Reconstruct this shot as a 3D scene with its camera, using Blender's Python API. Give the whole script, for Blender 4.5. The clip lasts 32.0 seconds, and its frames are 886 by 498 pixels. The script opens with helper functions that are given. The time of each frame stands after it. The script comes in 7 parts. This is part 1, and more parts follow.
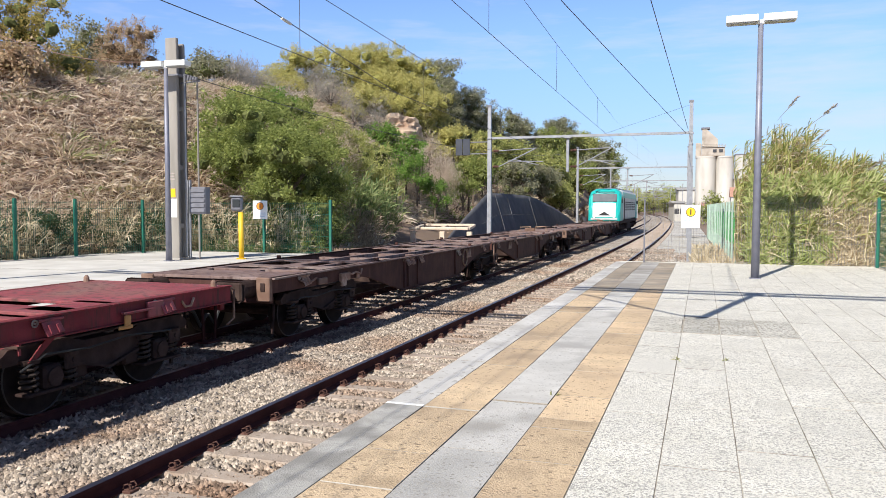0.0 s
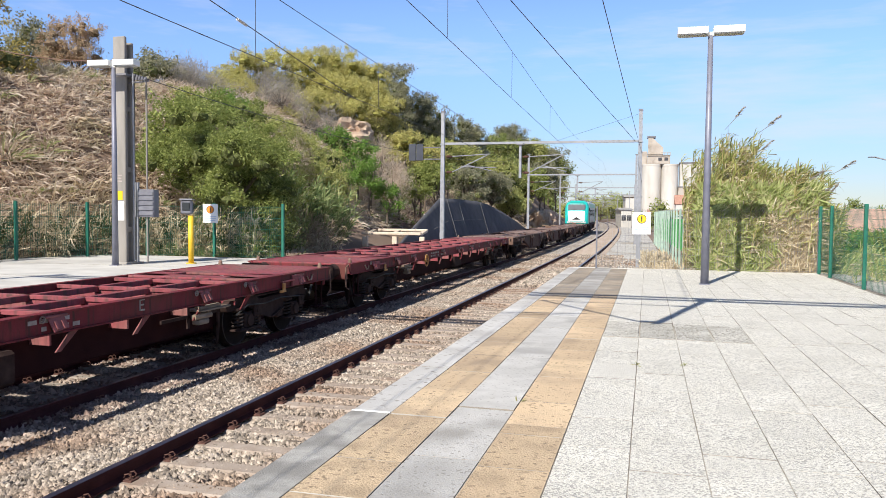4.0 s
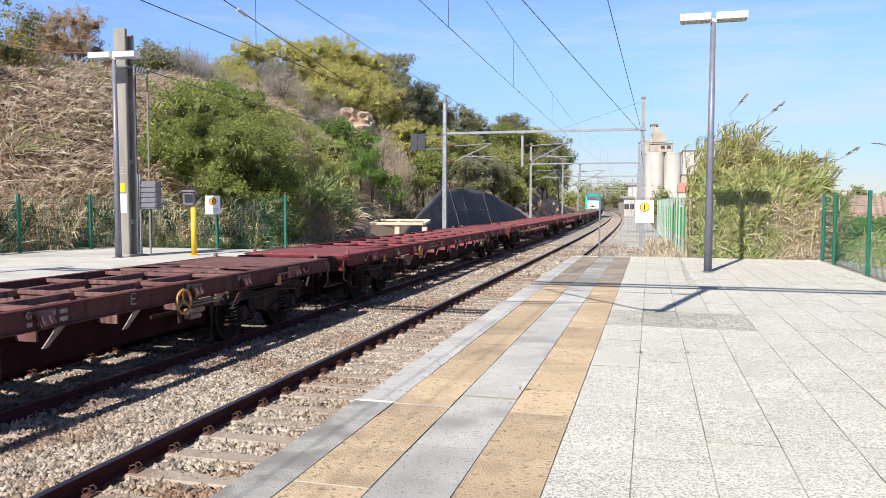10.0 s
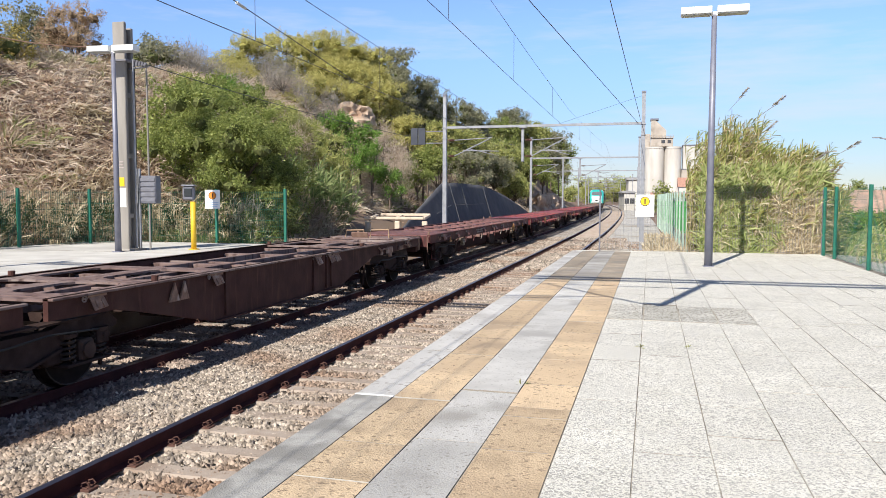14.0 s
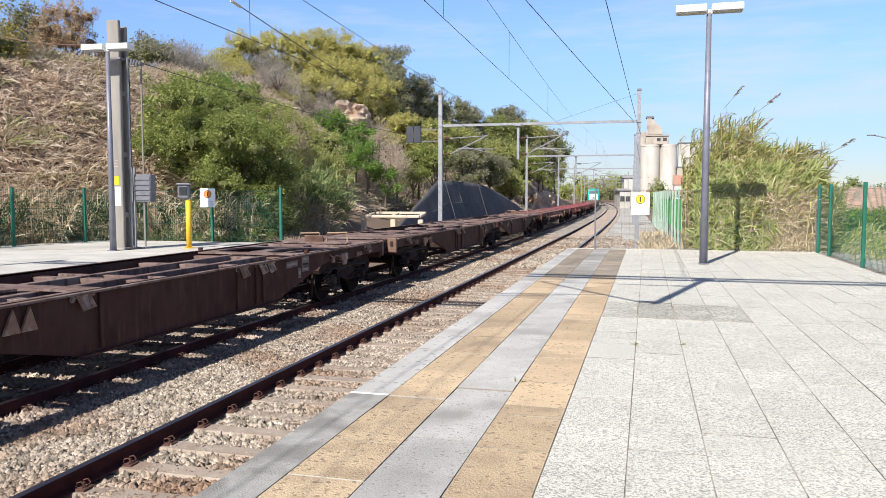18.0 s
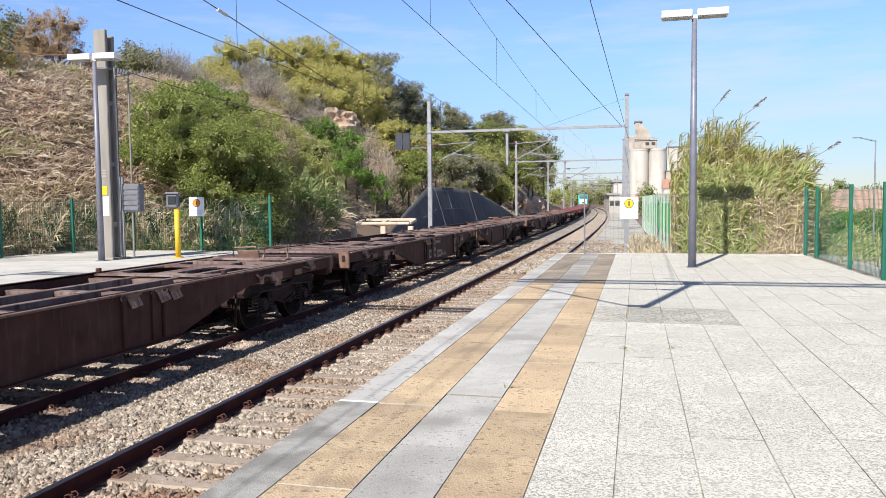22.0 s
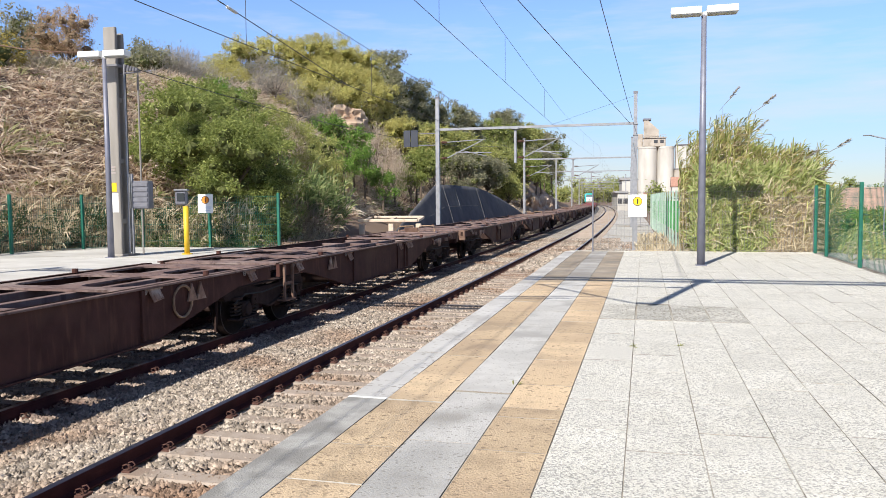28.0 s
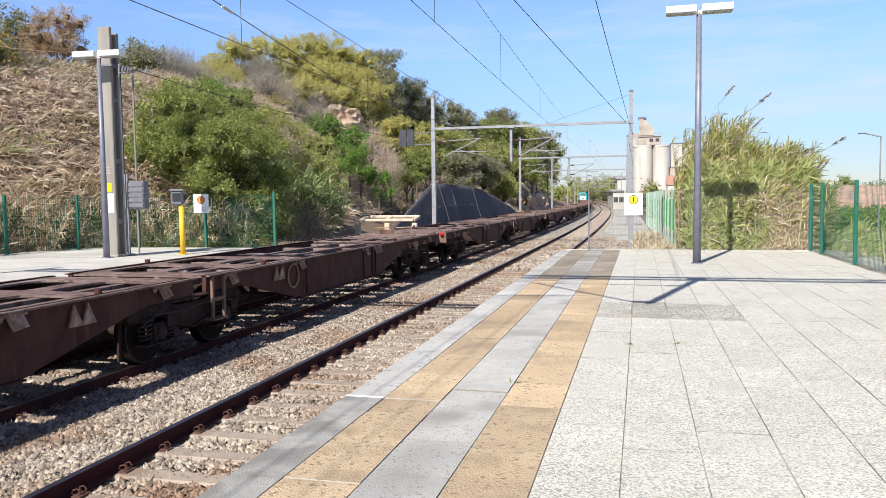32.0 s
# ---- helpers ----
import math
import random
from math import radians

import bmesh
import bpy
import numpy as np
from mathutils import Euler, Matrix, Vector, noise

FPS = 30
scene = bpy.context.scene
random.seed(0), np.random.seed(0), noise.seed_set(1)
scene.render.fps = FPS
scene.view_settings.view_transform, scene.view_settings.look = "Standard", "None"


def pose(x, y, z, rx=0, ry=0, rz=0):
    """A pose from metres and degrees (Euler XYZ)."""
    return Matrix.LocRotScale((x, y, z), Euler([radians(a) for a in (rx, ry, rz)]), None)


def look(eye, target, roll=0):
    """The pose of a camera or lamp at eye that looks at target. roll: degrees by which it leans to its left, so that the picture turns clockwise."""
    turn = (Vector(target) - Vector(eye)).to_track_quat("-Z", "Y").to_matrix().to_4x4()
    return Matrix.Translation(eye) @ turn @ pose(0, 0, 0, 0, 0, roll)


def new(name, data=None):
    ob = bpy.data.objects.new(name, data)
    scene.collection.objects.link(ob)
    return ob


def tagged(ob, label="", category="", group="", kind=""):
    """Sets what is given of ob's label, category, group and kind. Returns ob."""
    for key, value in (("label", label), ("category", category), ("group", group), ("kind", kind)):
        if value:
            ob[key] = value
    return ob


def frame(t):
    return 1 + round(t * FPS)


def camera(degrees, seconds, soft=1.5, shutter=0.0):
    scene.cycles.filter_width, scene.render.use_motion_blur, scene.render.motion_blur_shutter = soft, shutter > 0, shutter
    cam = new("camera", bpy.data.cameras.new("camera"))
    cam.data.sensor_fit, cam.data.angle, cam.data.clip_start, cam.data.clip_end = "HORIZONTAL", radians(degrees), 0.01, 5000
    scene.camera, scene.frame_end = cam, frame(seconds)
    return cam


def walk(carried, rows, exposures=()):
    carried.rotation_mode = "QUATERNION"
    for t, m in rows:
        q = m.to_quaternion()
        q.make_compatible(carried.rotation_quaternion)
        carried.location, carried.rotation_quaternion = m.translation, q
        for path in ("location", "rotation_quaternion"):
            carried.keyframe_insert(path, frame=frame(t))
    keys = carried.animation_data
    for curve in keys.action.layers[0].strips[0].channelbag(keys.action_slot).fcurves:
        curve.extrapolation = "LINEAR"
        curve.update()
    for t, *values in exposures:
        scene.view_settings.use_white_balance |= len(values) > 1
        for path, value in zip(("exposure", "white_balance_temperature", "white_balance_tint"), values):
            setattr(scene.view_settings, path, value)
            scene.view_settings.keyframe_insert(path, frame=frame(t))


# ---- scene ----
import itertools

cam = camera(60.0, 32.0, soft=0.5)
PATH = [
    (0, (0.121, -0.314, 1.702), (-0.518, 1.578, 1.595), 0.1),
    (0.5, (0.031, -0.327, 1.707), (-0.541, 1.586, 1.592), 0.3),
    (1, (0.000, -0.356, 1.707), (-0.519, 1.572, 1.588), 0.4),
    (1.5, (-0.005, -0.340, 1.704), (-0.503, 1.593, 1.582), 0.6),
    (2, (-0.008, -0.324, 1.703), (-0.509, 1.608, 1.586), 0.6),
    (2.5, (-0.016, -0.337, 1.708), (-0.523, 1.595, 1.601), 0.6),
    (3, (-0.029, -0.317, 1.704), (-0.532, 1.616, 1.605), 0.7),
    (3.5, (-0.033, -0.319, 1.705), (-0.544, 1.613, 1.609), 0.7),
    (5.5, (-0.015, -0.320, 1.703), (-0.522, 1.613, 1.617), 0.1),
    (6, (-0.006, -0.308, 1.699), (-0.499, 1.628, 1.608), 0.1),
    (6.5, (-0.013, -0.302, 1.695), (-0.486, 1.639, 1.598), 0.2),
    (7, (-0.023, -0.289, 1.694), (-0.485, 1.654, 1.592), 0.3),
    (7.5, (-0.028, -0.301, 1.696), (-0.491, 1.642, 1.588), 0.3),
    (8, (-0.027, -0.305, 1.694), (-0.494, 1.637, 1.582), 0.2),
    (8.5, (-0.032, -0.295, 1.692), (-0.508, 1.644, 1.578), 0.2),
    (9, (-0.036, -0.302, 1.696), (-0.532, 1.632, 1.582), 0.2),
    (9.5, (-0.028, -0.293, 1.692), (-0.541, 1.636, 1.576), 0.1),
    (10, (-0.032, -0.308, 1.698), (-0.553, 1.619, 1.579), 0.1),
    (10.5, (-0.036, -0.315, 1.697), (-0.567, 1.609, 1.569), 0.1),
    (11, (-0.039, -0.298, 1.693), (-0.585, 1.621, 1.559), -0.0),
    (11.5, (-0.035, -0.306, 1.698), (-0.594, 1.609, 1.557), -0.1),
    (12, (-0.037, -0.276, 1.688), (-0.591, 1.640, 1.539), -0.2),
    (12.5, (-0.033, -0.279, 1.688), (-0.568, 1.642, 1.535), 0.0),
    (13, (-0.036, -0.290, 1.695), (-0.559, 1.635, 1.551), 0.2),
    (13.5, (-0.031, -0.297, 1.697), (-0.554, 1.629, 1.562), 0.1),
    (14, (-0.039, -0.277, 1.686), (-0.560, 1.649, 1.553), 0.1),
    (14.5, (-0.032, -0.301, 1.695), (-0.554, 1.625, 1.563), -0.1),
    (16.5, (-0.031, -0.308, 1.702), (-0.542, 1.621, 1.570), 0.1),
    (17, (-0.030, -0.276, 1.691), (-0.543, 1.652, 1.556), 0.1),
    (17.5, (-0.032, -0.284, 1.698), (-0.545, 1.644, 1.558), 0.1),
    (18, (-0.029, -0.277, 1.690), (-0.540, 1.652, 1.552), -0.0),
    (18.5, (-0.035, -0.277, 1.692), (-0.546, 1.652, 1.553), -0.1),
    (19, (-0.018, -0.270, 1.691), (-0.536, 1.656, 1.549), -0.3),
    (19.5, (-0.019, -0.276, 1.695), (-0.539, 1.650, 1.553), -0.4),
    (20, (-0.017, -0.291, 1.703), (-0.534, 1.636, 1.564), -0.5),
    (20.5, (-0.016, -0.266, 1.693), (-0.524, 1.664, 1.559), -0.5),
    (21, (-0.015, -0.273, 1.694), (-0.514, 1.659, 1.560), -0.6),
    (21.5, (-0.010, -0.263, 1.692), (-0.502, 1.671, 1.563), -0.6),
    (22, (-0.001, -0.280, 1.695), (-0.489, 1.656, 1.573), -0.6),
    (22.5, (0.001, -0.253, 1.690), (-0.483, 1.684, 1.570), -0.6),
    (23, (0.002, -0.258, 1.692), (-0.480, 1.679, 1.572), -0.6),
    (23.5, (-0.009, -0.275, 1.697), (-0.499, 1.660, 1.581), -0.6),
    (24, (-0.018, -0.277, 1.695), (-0.519, 1.656, 1.583), -0.4),
    (24.5, (-0.022, -0.313, 1.703), (-0.525, 1.620, 1.595), -0.2),
    (25, (-0.019, -0.293, 1.695), (-0.519, 1.641, 1.587), -0.2),
    (25.5, (-0.020, -0.298, 1.691), (-0.520, 1.635, 1.576), -0.3),
    (27.5, (-0.018, -0.304, 1.692), (-0.527, 1.626, 1.566), -0.4),
    (28, (-0.010, -0.291, 1.687), (-0.517, 1.639, 1.559), -0.5),
    (28.5, (-0.011, -0.294, 1.691), (-0.514, 1.638, 1.564), -0.5),
    (29, (-0.015, -0.301, 1.690), (-0.514, 1.632, 1.562), -0.4),
    (29.5, (-0.018, -0.295, 1.688), (-0.514, 1.638, 1.557), -0.4),
    (30, (-0.013, -0.284, 1.687), (-0.509, 1.650, 1.559), -0.5),
    (30.5, (-0.014, -0.311, 1.693), (-0.508, 1.624, 1.572), -0.6),
    (31, (-0.013, -0.296, 1.690), (-0.507, 1.638, 1.573), -0.7),
    (31.5, (-0.012, -0.282, 1.682), (-0.508, 1.651, 1.562), -0.7),
    (32, (-0.015, -0.294, 1.684), (-0.512, 1.638, 1.554), -0.7),
]
walk(cam, [(t, look(eye, target, roll)) for t, eye, target, roll in PATH])

# ---- light ----
SUN_EL, SUN_AZ = 40.0, 194.7     # degrees; azimuth clockwise from +y
world = bpy.data.worlds.new("world")
scene.world = world
world.use_nodes = True
wn, wl = world.node_tree.nodes, world.node_tree.links
sky = wn.new("ShaderNodeTexSky")
sky.sky_type, sky.sun_disc = "NISHITA", False
sky.sun_elevation, sky.sun_rotation = radians(SUN_EL), radians(SUN_AZ)
sky.air_density, sky.dust_density, sky.ozone_density = 1.0, 0.1, 3.0
tc = wn.new("ShaderNodeTexCoord")
mp = wn.new("ShaderNodeMapping")
mp.inputs["Scale"].default_value = (1.0, 1.4, 7.0)
mp.inputs["Rotation"].default_value = (0.12, 0.1, 0.3)
cn = wn.new("ShaderNodeTexNoise")
cn.inputs["Scale"].default_value, cn.inputs["Detail"].default_value, cn.inputs["Roughness"].default_value = 1.7, 6, 0.62
cr = wn.new("ShaderNodeValToRGB")
cr.color_ramp.elements[0].position, cr.color_ramp.elements[1].position = 0.50, 0.70
cr.color_ramp.elements[1].color = (0.62, 0.62, 0.62, 1)
cm = wn.new("ShaderNodeMix")
cm.data_type = "RGBA"
cm.inputs[7].default_value = (7.6, 7.9, 8.3, 1)
bg = wn["Background"]
bg.inputs["Strength"].default_value = 0.076
wl.new(tc.outputs["Generated"], mp.inputs["Vector"])
wl.new(mp.outputs["Vector"], cn.inputs["Vector"])
wl.new(cn.outputs["Fac"], cr.inputs["Fac"])
wl.new(cr.outputs["Color"], cm.inputs[0])
tint = wn.new("ShaderNodeMix")
tint.data_type, tint.blend_type = "RGBA", "MULTIPLY"
tint.inputs[0].default_value = 1.0
tint.inputs[7].default_value = (0.88, 0.95, 1.20, 1)
wl.new(sky.outputs["Color"], tint.inputs[6])
sepz = wn.new("ShaderNodeSeparateXYZ")
wl.new(tc.outputs["Generated"], sepz.inputs[0])
lift = wn.new("ShaderNodeValToRGB")          # paler low sky, deep blue overhead
lift.color_ramp.interpolation = "EASE"
lift.color_ramp.elements[0].color, lift.color_ramp.elements[1].color = (0.43, 0.43, 0.43, 1), (0.25, 0.25, 0.25, 1)
lift.color_ramp.elements.new(0.24).color = (0.78, 0.78, 0.78, 1)
lift.color_ramp.elements.new(0.5).color = (0.42, 0.42, 0.42, 1)
wl.new(sepz.outputs["Z"], lift.inputs["Fac"])
dbl = wn.new("ShaderNodeVectorMath")
dbl.operation = "MULTIPLY"
wl.new(tint.outputs[2], dbl.inputs[0])
wl.new(lift.outputs["Color"], dbl.inputs[1])
dbl2 = wn.new("ShaderNodeVectorMath")
dbl2.operation = "SCALE"
dbl2.inputs["Scale"].default_value = 2.0
wl.new(dbl.outputs[0], dbl2.inputs[0])
wl.new(dbl2.outputs[0], cm.inputs[6])
wl.new(cm.outputs[2], bg.inputs["Color"])

sun_dir = Vector((math.sin(radians(SUN_AZ)) * math.cos(radians(SUN_EL)), math.cos(radians(SUN_AZ)) * math.cos(radians(SUN_EL)), math.sin(radians(SUN_EL))))
sun = new("sun", bpy.data.lights.new("sun", "SUN"))
sun.data.energy, sun.data.angle, sun.data.color = 5.2, radians(0.53), (1.0, 0.95, 0.87)
sun.matrix_world = look(sun_dir * 60, (0, 0, 0))
scene.view_settings.exposure = 0.46

# ---- materials ----
def mat(name, c1, c2, scale=6.0, rough=0.8, metal=0.0, bump=0.15, bscale=60.0, c3=None, s3=0.6, lo3=0.5, hi3=0.7, vary=0.0, island=False, stretch=None, spec=0.4, speck=None, c4=None, pebble=None):
    """A surface of two mottled tones, an optional stain tone, fine relief, and variation from piece to piece."""
    m = bpy.data.materials.new(name)
    m.use_nodes = True
    n, l = m.node_tree.nodes, m.node_tree.links
    b = n["Principled BSDF"]
    b.inputs["Roughness"].default_value, b.inputs["Metallic"].default_value = rough, metal
    b.inputs["Specular IOR Level"].default_value = spec
    co = n.new("ShaderNodeTexCoord")
    vec = co.outputs["Object"]
    info = n.new("ShaderNodeObjectInfo")
    add = n.new("ShaderNodeVectorMath")
    add.operation = "MULTIPLY_ADD"
    l.new(info.outputs["Random"], add.inputs[0])
    add.inputs[1].default_value = (13.7, 7.1, 3.3)
    l.new(vec, add.inputs[2])
    vec = add.outputs[0]
    if stretch:
        mpn = n.new("ShaderNodeMapping")
        mpn.inputs["Scale"].default_value = stretch
        l.new(vec, mpn.inputs["Vector"])
        vec = mpn.outputs["Vector"]

    def noise_tex(sc, det=4.0):
        t = n.new("ShaderNodeTexNoise")
        t.inputs["Scale"].default_value, t.inputs["Detail"].default_value = sc, det
        l.new(vec, t.inputs["Vector"])
        return t

    def mixed(fac, a, b2):
        x = n.new("ShaderNodeMix")
        x.data_type = "RGBA"
        for sock, v in ((x.inputs[0], fac), (x.inputs[6], a), (x.inputs[7], b2)):
            if isinstance(v, tuple):
                sock.default_value = (*v, 1)
            elif isinstance(v, float):
                sock.default_value = v
            else:
                l.new(v, sock)
        return x.outputs[2]

    def ramp(src, lo, hi):
        r = n.new("ShaderNodeMapRange")
        r.inputs["From Min"].default_value, r.inputs["From Max"].default_value = lo, hi
        l.new(src, r.inputs["Value"])
        return r.outputs["Result"]

    col = mixed(ramp(noise_tex(scale).outputs["Fac"], 0.32, 0.68), c1, c2)
    if speck:
        vo = n.new("ShaderNodeTexVoronoi")
        vo.inputs["Scale"].default_value = speck[0]
        l.new(vec, vo.inputs["Vector"])
        sep = n.new("ShaderNodeSeparateColor")
        l.new(vo.outputs["Color"], sep.inputs["Color"])
        col = mixed(ramp(sep.outputs["Red"], speck[2], min(1.0, speck[2] + 0.12)), col, speck[1])
    if c3:
        col = mixed(ramp(noise_tex(s3, 6.0).outputs["Fac"], lo3, hi3), col, c3)
    if c4:
        # long streaks of dirt and rust running down the sides, and blotches
        sm = n.new("ShaderNodeMapping")
        sm.inputs["Scale"].default_value = (5.0, 5.0, 0.7)
        l.new(vec, sm.inputs["Vector"])
        st = n.new("ShaderNodeTexNoise")
        st.inputs["Scale"].default_value, st.inputs["Detail"].default_value = c4[1], 5.0
        l.new(sm.outputs["Vector"], st.inputs["Vector"])
        col = mixed(ramp(st.outputs["Fac"], c4[2], c4[3]), col, c4[0])
    if vary:
        src = info.outputs["Random"]
        if island:
            g = n.new("ShaderNodeNewGeometry")
            src = g.outputs["Random Per Island"]
        hsv = n.new("ShaderNodeHueSaturation")
        l.new(ramp_out(n, l, src, 1 - vary, 1 + vary), hsv.inputs["Value"])
        l.new(col, hsv.inputs["Color"])
        col = hsv.outputs["Color"]
    l.new(col, b.inputs["Base Color"])
    if bump:
        bp = n.new("ShaderNodeBump")
        bp.inputs["Strength"].default_value, bp.inputs["Distance"].default_value = bump, 0.02
        h = noise_tex(bscale, 3.0).outputs["Fac"]
        if pebble:
            # small stones standing out of the surface
            pv = n.new("ShaderNodeTexVoronoi")
            pv.inputs["Scale"].default_value = pebble[0]
            l.new(vec, pv.inputs["Vector"])
            ma = n.new("ShaderNodeMath")
            ma.operation = "MULTIPLY_ADD"
            l.new(pv.outputs["Distance"], ma.inputs[0])
            ma.inputs[1].default_value = -pebble[1] * 2
            l.new(h, ma.inputs[2])
            h = ma.outputs[0]
        l.new(h, bp.inputs["Height"])
        l.new(bp.outputs["Normal"], b.inputs["Normal"])
    return m


def ramp_out(n, l, src, lo, hi):
    r = n.new("ShaderNodeMapRange")
    r.inputs["To Min"].default_value, r.inputs["To Max"].default_value = lo, hi
    l.new(src, r.inputs["Value"])
    return r.outputs["Result"]


def leafy(name, cols, trans=0.25, rough=0.6, patch=None):
    """Leaves and blades: the tone changes from one to the next, and some light comes through."""
    m = bpy.data.materials.new(name)
    m.use_nodes = True
    n, l = m.node_tree.nodes, m.node_tree.links
    b = n["Principled BSDF"]
    b.inputs["Roughness"].default_value, b.inputs["Specular IOR Level"].default_value = rough, 0.25
    g = n.new("ShaderNodeNewGeometry")
    r = n.new("ShaderNodeValToRGB")
    r.color_ramp.elements[0].color, r.color_ramp.elements[1].color = (*cols[0], 1), (*cols[-1], 1)
    for i, c in enumerate(cols[1:-1]):
        r.color_ramp.elements.new((i + 1) / (len(cols) - 1)).color = (*c, 1)
    l.new(g.outputs["Random Per Island"], r.inputs["Fac"])
    col = r.outputs["Color"]
    if patch:
        co = n.new("ShaderNodeTexCoord")
        t = n.new("ShaderNodeTexNoise")
        t.inputs["Scale"].default_value, t.inputs["Detail"].default_value = patch[0], 3.0
        l.new(co.outputs["Object"], t.inputs["Vector"])
        mr = n.new("ShaderNodeMapRange")
        mr.inputs["From Min"].default_value, mr.inputs["From Max"].default_value = patch[2], patch[2] + 0.14
        l.new(t.outputs["Fac"], mr.inputs["Value"])
        x = n.new("ShaderNodeMix")
        x.data_type = "RGBA"
        l.new(mr.outputs["Result"], x.inputs[0])
        l.new(col, x.inputs[6])
        x.inputs[7].default_value = (*patch[1], 1)
        col = x.outputs[2]
    l.new(col, b.inputs["Base Color"])
    tr = n.new("ShaderNodeBsdfTranslucent")
    l.new(col, tr.inputs["Color"])
    mx = n.new("ShaderNodeMixShader")
    mx.inputs[0].default_value = trans
    l.new(b.outputs[0], mx.inputs[1])
    l.new(tr.outputs[0], mx.inputs[2])
    l.new(mx.outputs[0], n["Material Output"].inputs["Surface"])
    return m


M = {}
M["tile"] = mat("terrazzo_tile", (0.60, 0.575, 0.505), (0.68, 0.655, 0.585), 3.0, 0.85, bump=0.35, bscale=120, c3=(0.52, 0.50, 0.45), s3=0.5, lo3=0.52, hi3=0.75, vary=0.05, speck=(78.0, (0.37, 0.355, 0.32), 0.62), pebble=(62.0, 0.5))
M["tile_old"] = mat("weathered_tile", (0.42, 0.40, 0.35), (0.60, 0.575, 0.51), 2.0, 0.9, bump=0.5, bscale=90, vary=0.16, speck=(48.0, (0.25, 0.235, 0.20), 0.62), pebble=(48.0, 0.9))
M["coping"] = mat("coping_stone", (0.46, 0.445, 0.42), (0.56, 0.545, 0.515), 2.0, 0.85, bump=0.3, bscale=80, c3=(0.36, 0.34, 0.315), s3=0.9, lo3=0.50, hi3=0.72, vary=0.10, speck=(28.0, (0.3, 0.28, 0.25), 0.9))
M["slab_worn"] = mat("worn_brown_slab", (0.27, 0.22, 0.165), (0.36, 0.30, 0.23), 2.5, 0.9, bump=0.3, bscale=80, c3=(0.22, 0.195, 0.165), s3=1.0, lo3=0.48, hi3=0.7, vary=0.14)
M["grey_worn"] = mat("worn_grey_slab", (0.30, 0.285, 0.265), (0.40, 0.385, 0.36), 2.5, 0.9, bump=0.3, bscale=80, c3=(0.25, 0.23, 0.205), s3=1.0, lo3=0.48, hi3=0.7, vary=0.14)
M["board"] = mat("dark_board_paint", (0.035, 0.04, 0.055), (0.05, 0.055, 0.07), 3.0, 0.6, bump=0.02)
M["hut"] = mat("grey_flat_roof", (0.3, 0.29, 0.27), (0.4, 0.38, 0.35), 1.0, 0.9)
M["grey_slab"] = mat("grey_slab", (0.45, 0.435, 0.405), (0.55, 0.535, 0.50), 2.5, 0.8, bump=0.2, bscale=60, c3=(0.36, 0.345, 0.32), s3=1.5, lo3=0.52, hi3=0.70, vary=0.12, speck=(60.0, (0.30, 0.285, 0.26), 0.9))
M["yellow_old"] = mat("weathered_yellow_slab", (0.41, 0.305, 0.20), (0.54, 0.41, 0.265), 1.2, 0.9, bump=0.5, bscale=70, c3=(0.36, 0.27, 0.175), s3=2.2, lo3=0.52, hi3=0.68, vary=0.14, speck=(40.0, (0.25, 0.185, 0.12), 0.87), pebble=(46.0, 0.22))
M["grey_old"] = mat("weathered_grey_slab", (0.37, 0.358, 0.335), (0.49, 0.475, 0.445), 2.0, 0.85, bump=0.3, bscale=60, c3=(0.29, 0.275, 0.25), s3=1.4, lo3=0.50, hi3=0.68, vary=0.12, speck=(56.0, (0.27, 0.255, 0.23), 0.88))
M["yellow_slab"] = mat("yellow_slab", (0.45, 0.33, 0.215), (0.60, 0.455, 0.29), 0.8, 0.85, bump=0.4, bscale=90, c3=(0.40, 0.30, 0.20), s3=1.7, lo3=0.52, hi3=0.68, vary=0.16, speck=(46.0, (0.25, 0.18, 0.115), 0.88), pebble=(50.0, 0.2))
M["joint"] = mat("joint_mortar", (0.13, 0.11, 0.09), (0.38, 0.34, 0.28), 2.2, 0.95, bump=0.6, bscale=40, c3=(0.46, 0.43, 0.37), s3=0.45, lo3=0.5, hi3=0.62)
M["wall_dark"] = mat("shade_dark_platform_wall", (0.09, 0.075, 0.062), (0.15, 0.125, 0.105), 2.5, 0.9, bump=0.3, bscale=30, c3=(0.06, 0.05, 0.042), s3=0.8)
M["concrete"] = mat("concrete", (0.40, 0.38, 0.34), (0.50, 0.48, 0.43), 2.5, 0.9, bump=0.3, bscale=50, c3=(0.27, 0.25, 0.22), s3=0.7, lo3=0.5, hi3=0.75)
M["mast"] = mat("mast_concrete", (0.21, 0.193, 0.17), (0.32, 0.295, 0.265), 2.0, 0.9, bump=0.3, bscale=40, c3=(0.22, 0.2, 0.18), s3=1.2, lo3=0.5, hi3=0.75, stretch=(1, 1, 0.2))
M["plat_left"] = mat("old_platform_paving", (0.48, 0.46, 0.42), (0.60, 0.58, 0.535), 1.2, 0.9, bump=0.2, c3=(0.34, 0.32, 0.29), s3=0.35, lo3=0.5, hi3=0.8)
M["ballast"] = mat("ballast_bed", (0.20, 0.168, 0.135), (0.33, 0.285, 0.235), 16.0, 0.95, bump=1.0, bscale=14, c3=(0.20, 0.14, 0.10), s3=0.4, lo3=0.5, hi3=0.75, speck=(14.0, (0.50, 0.45, 0.39), 0.6))
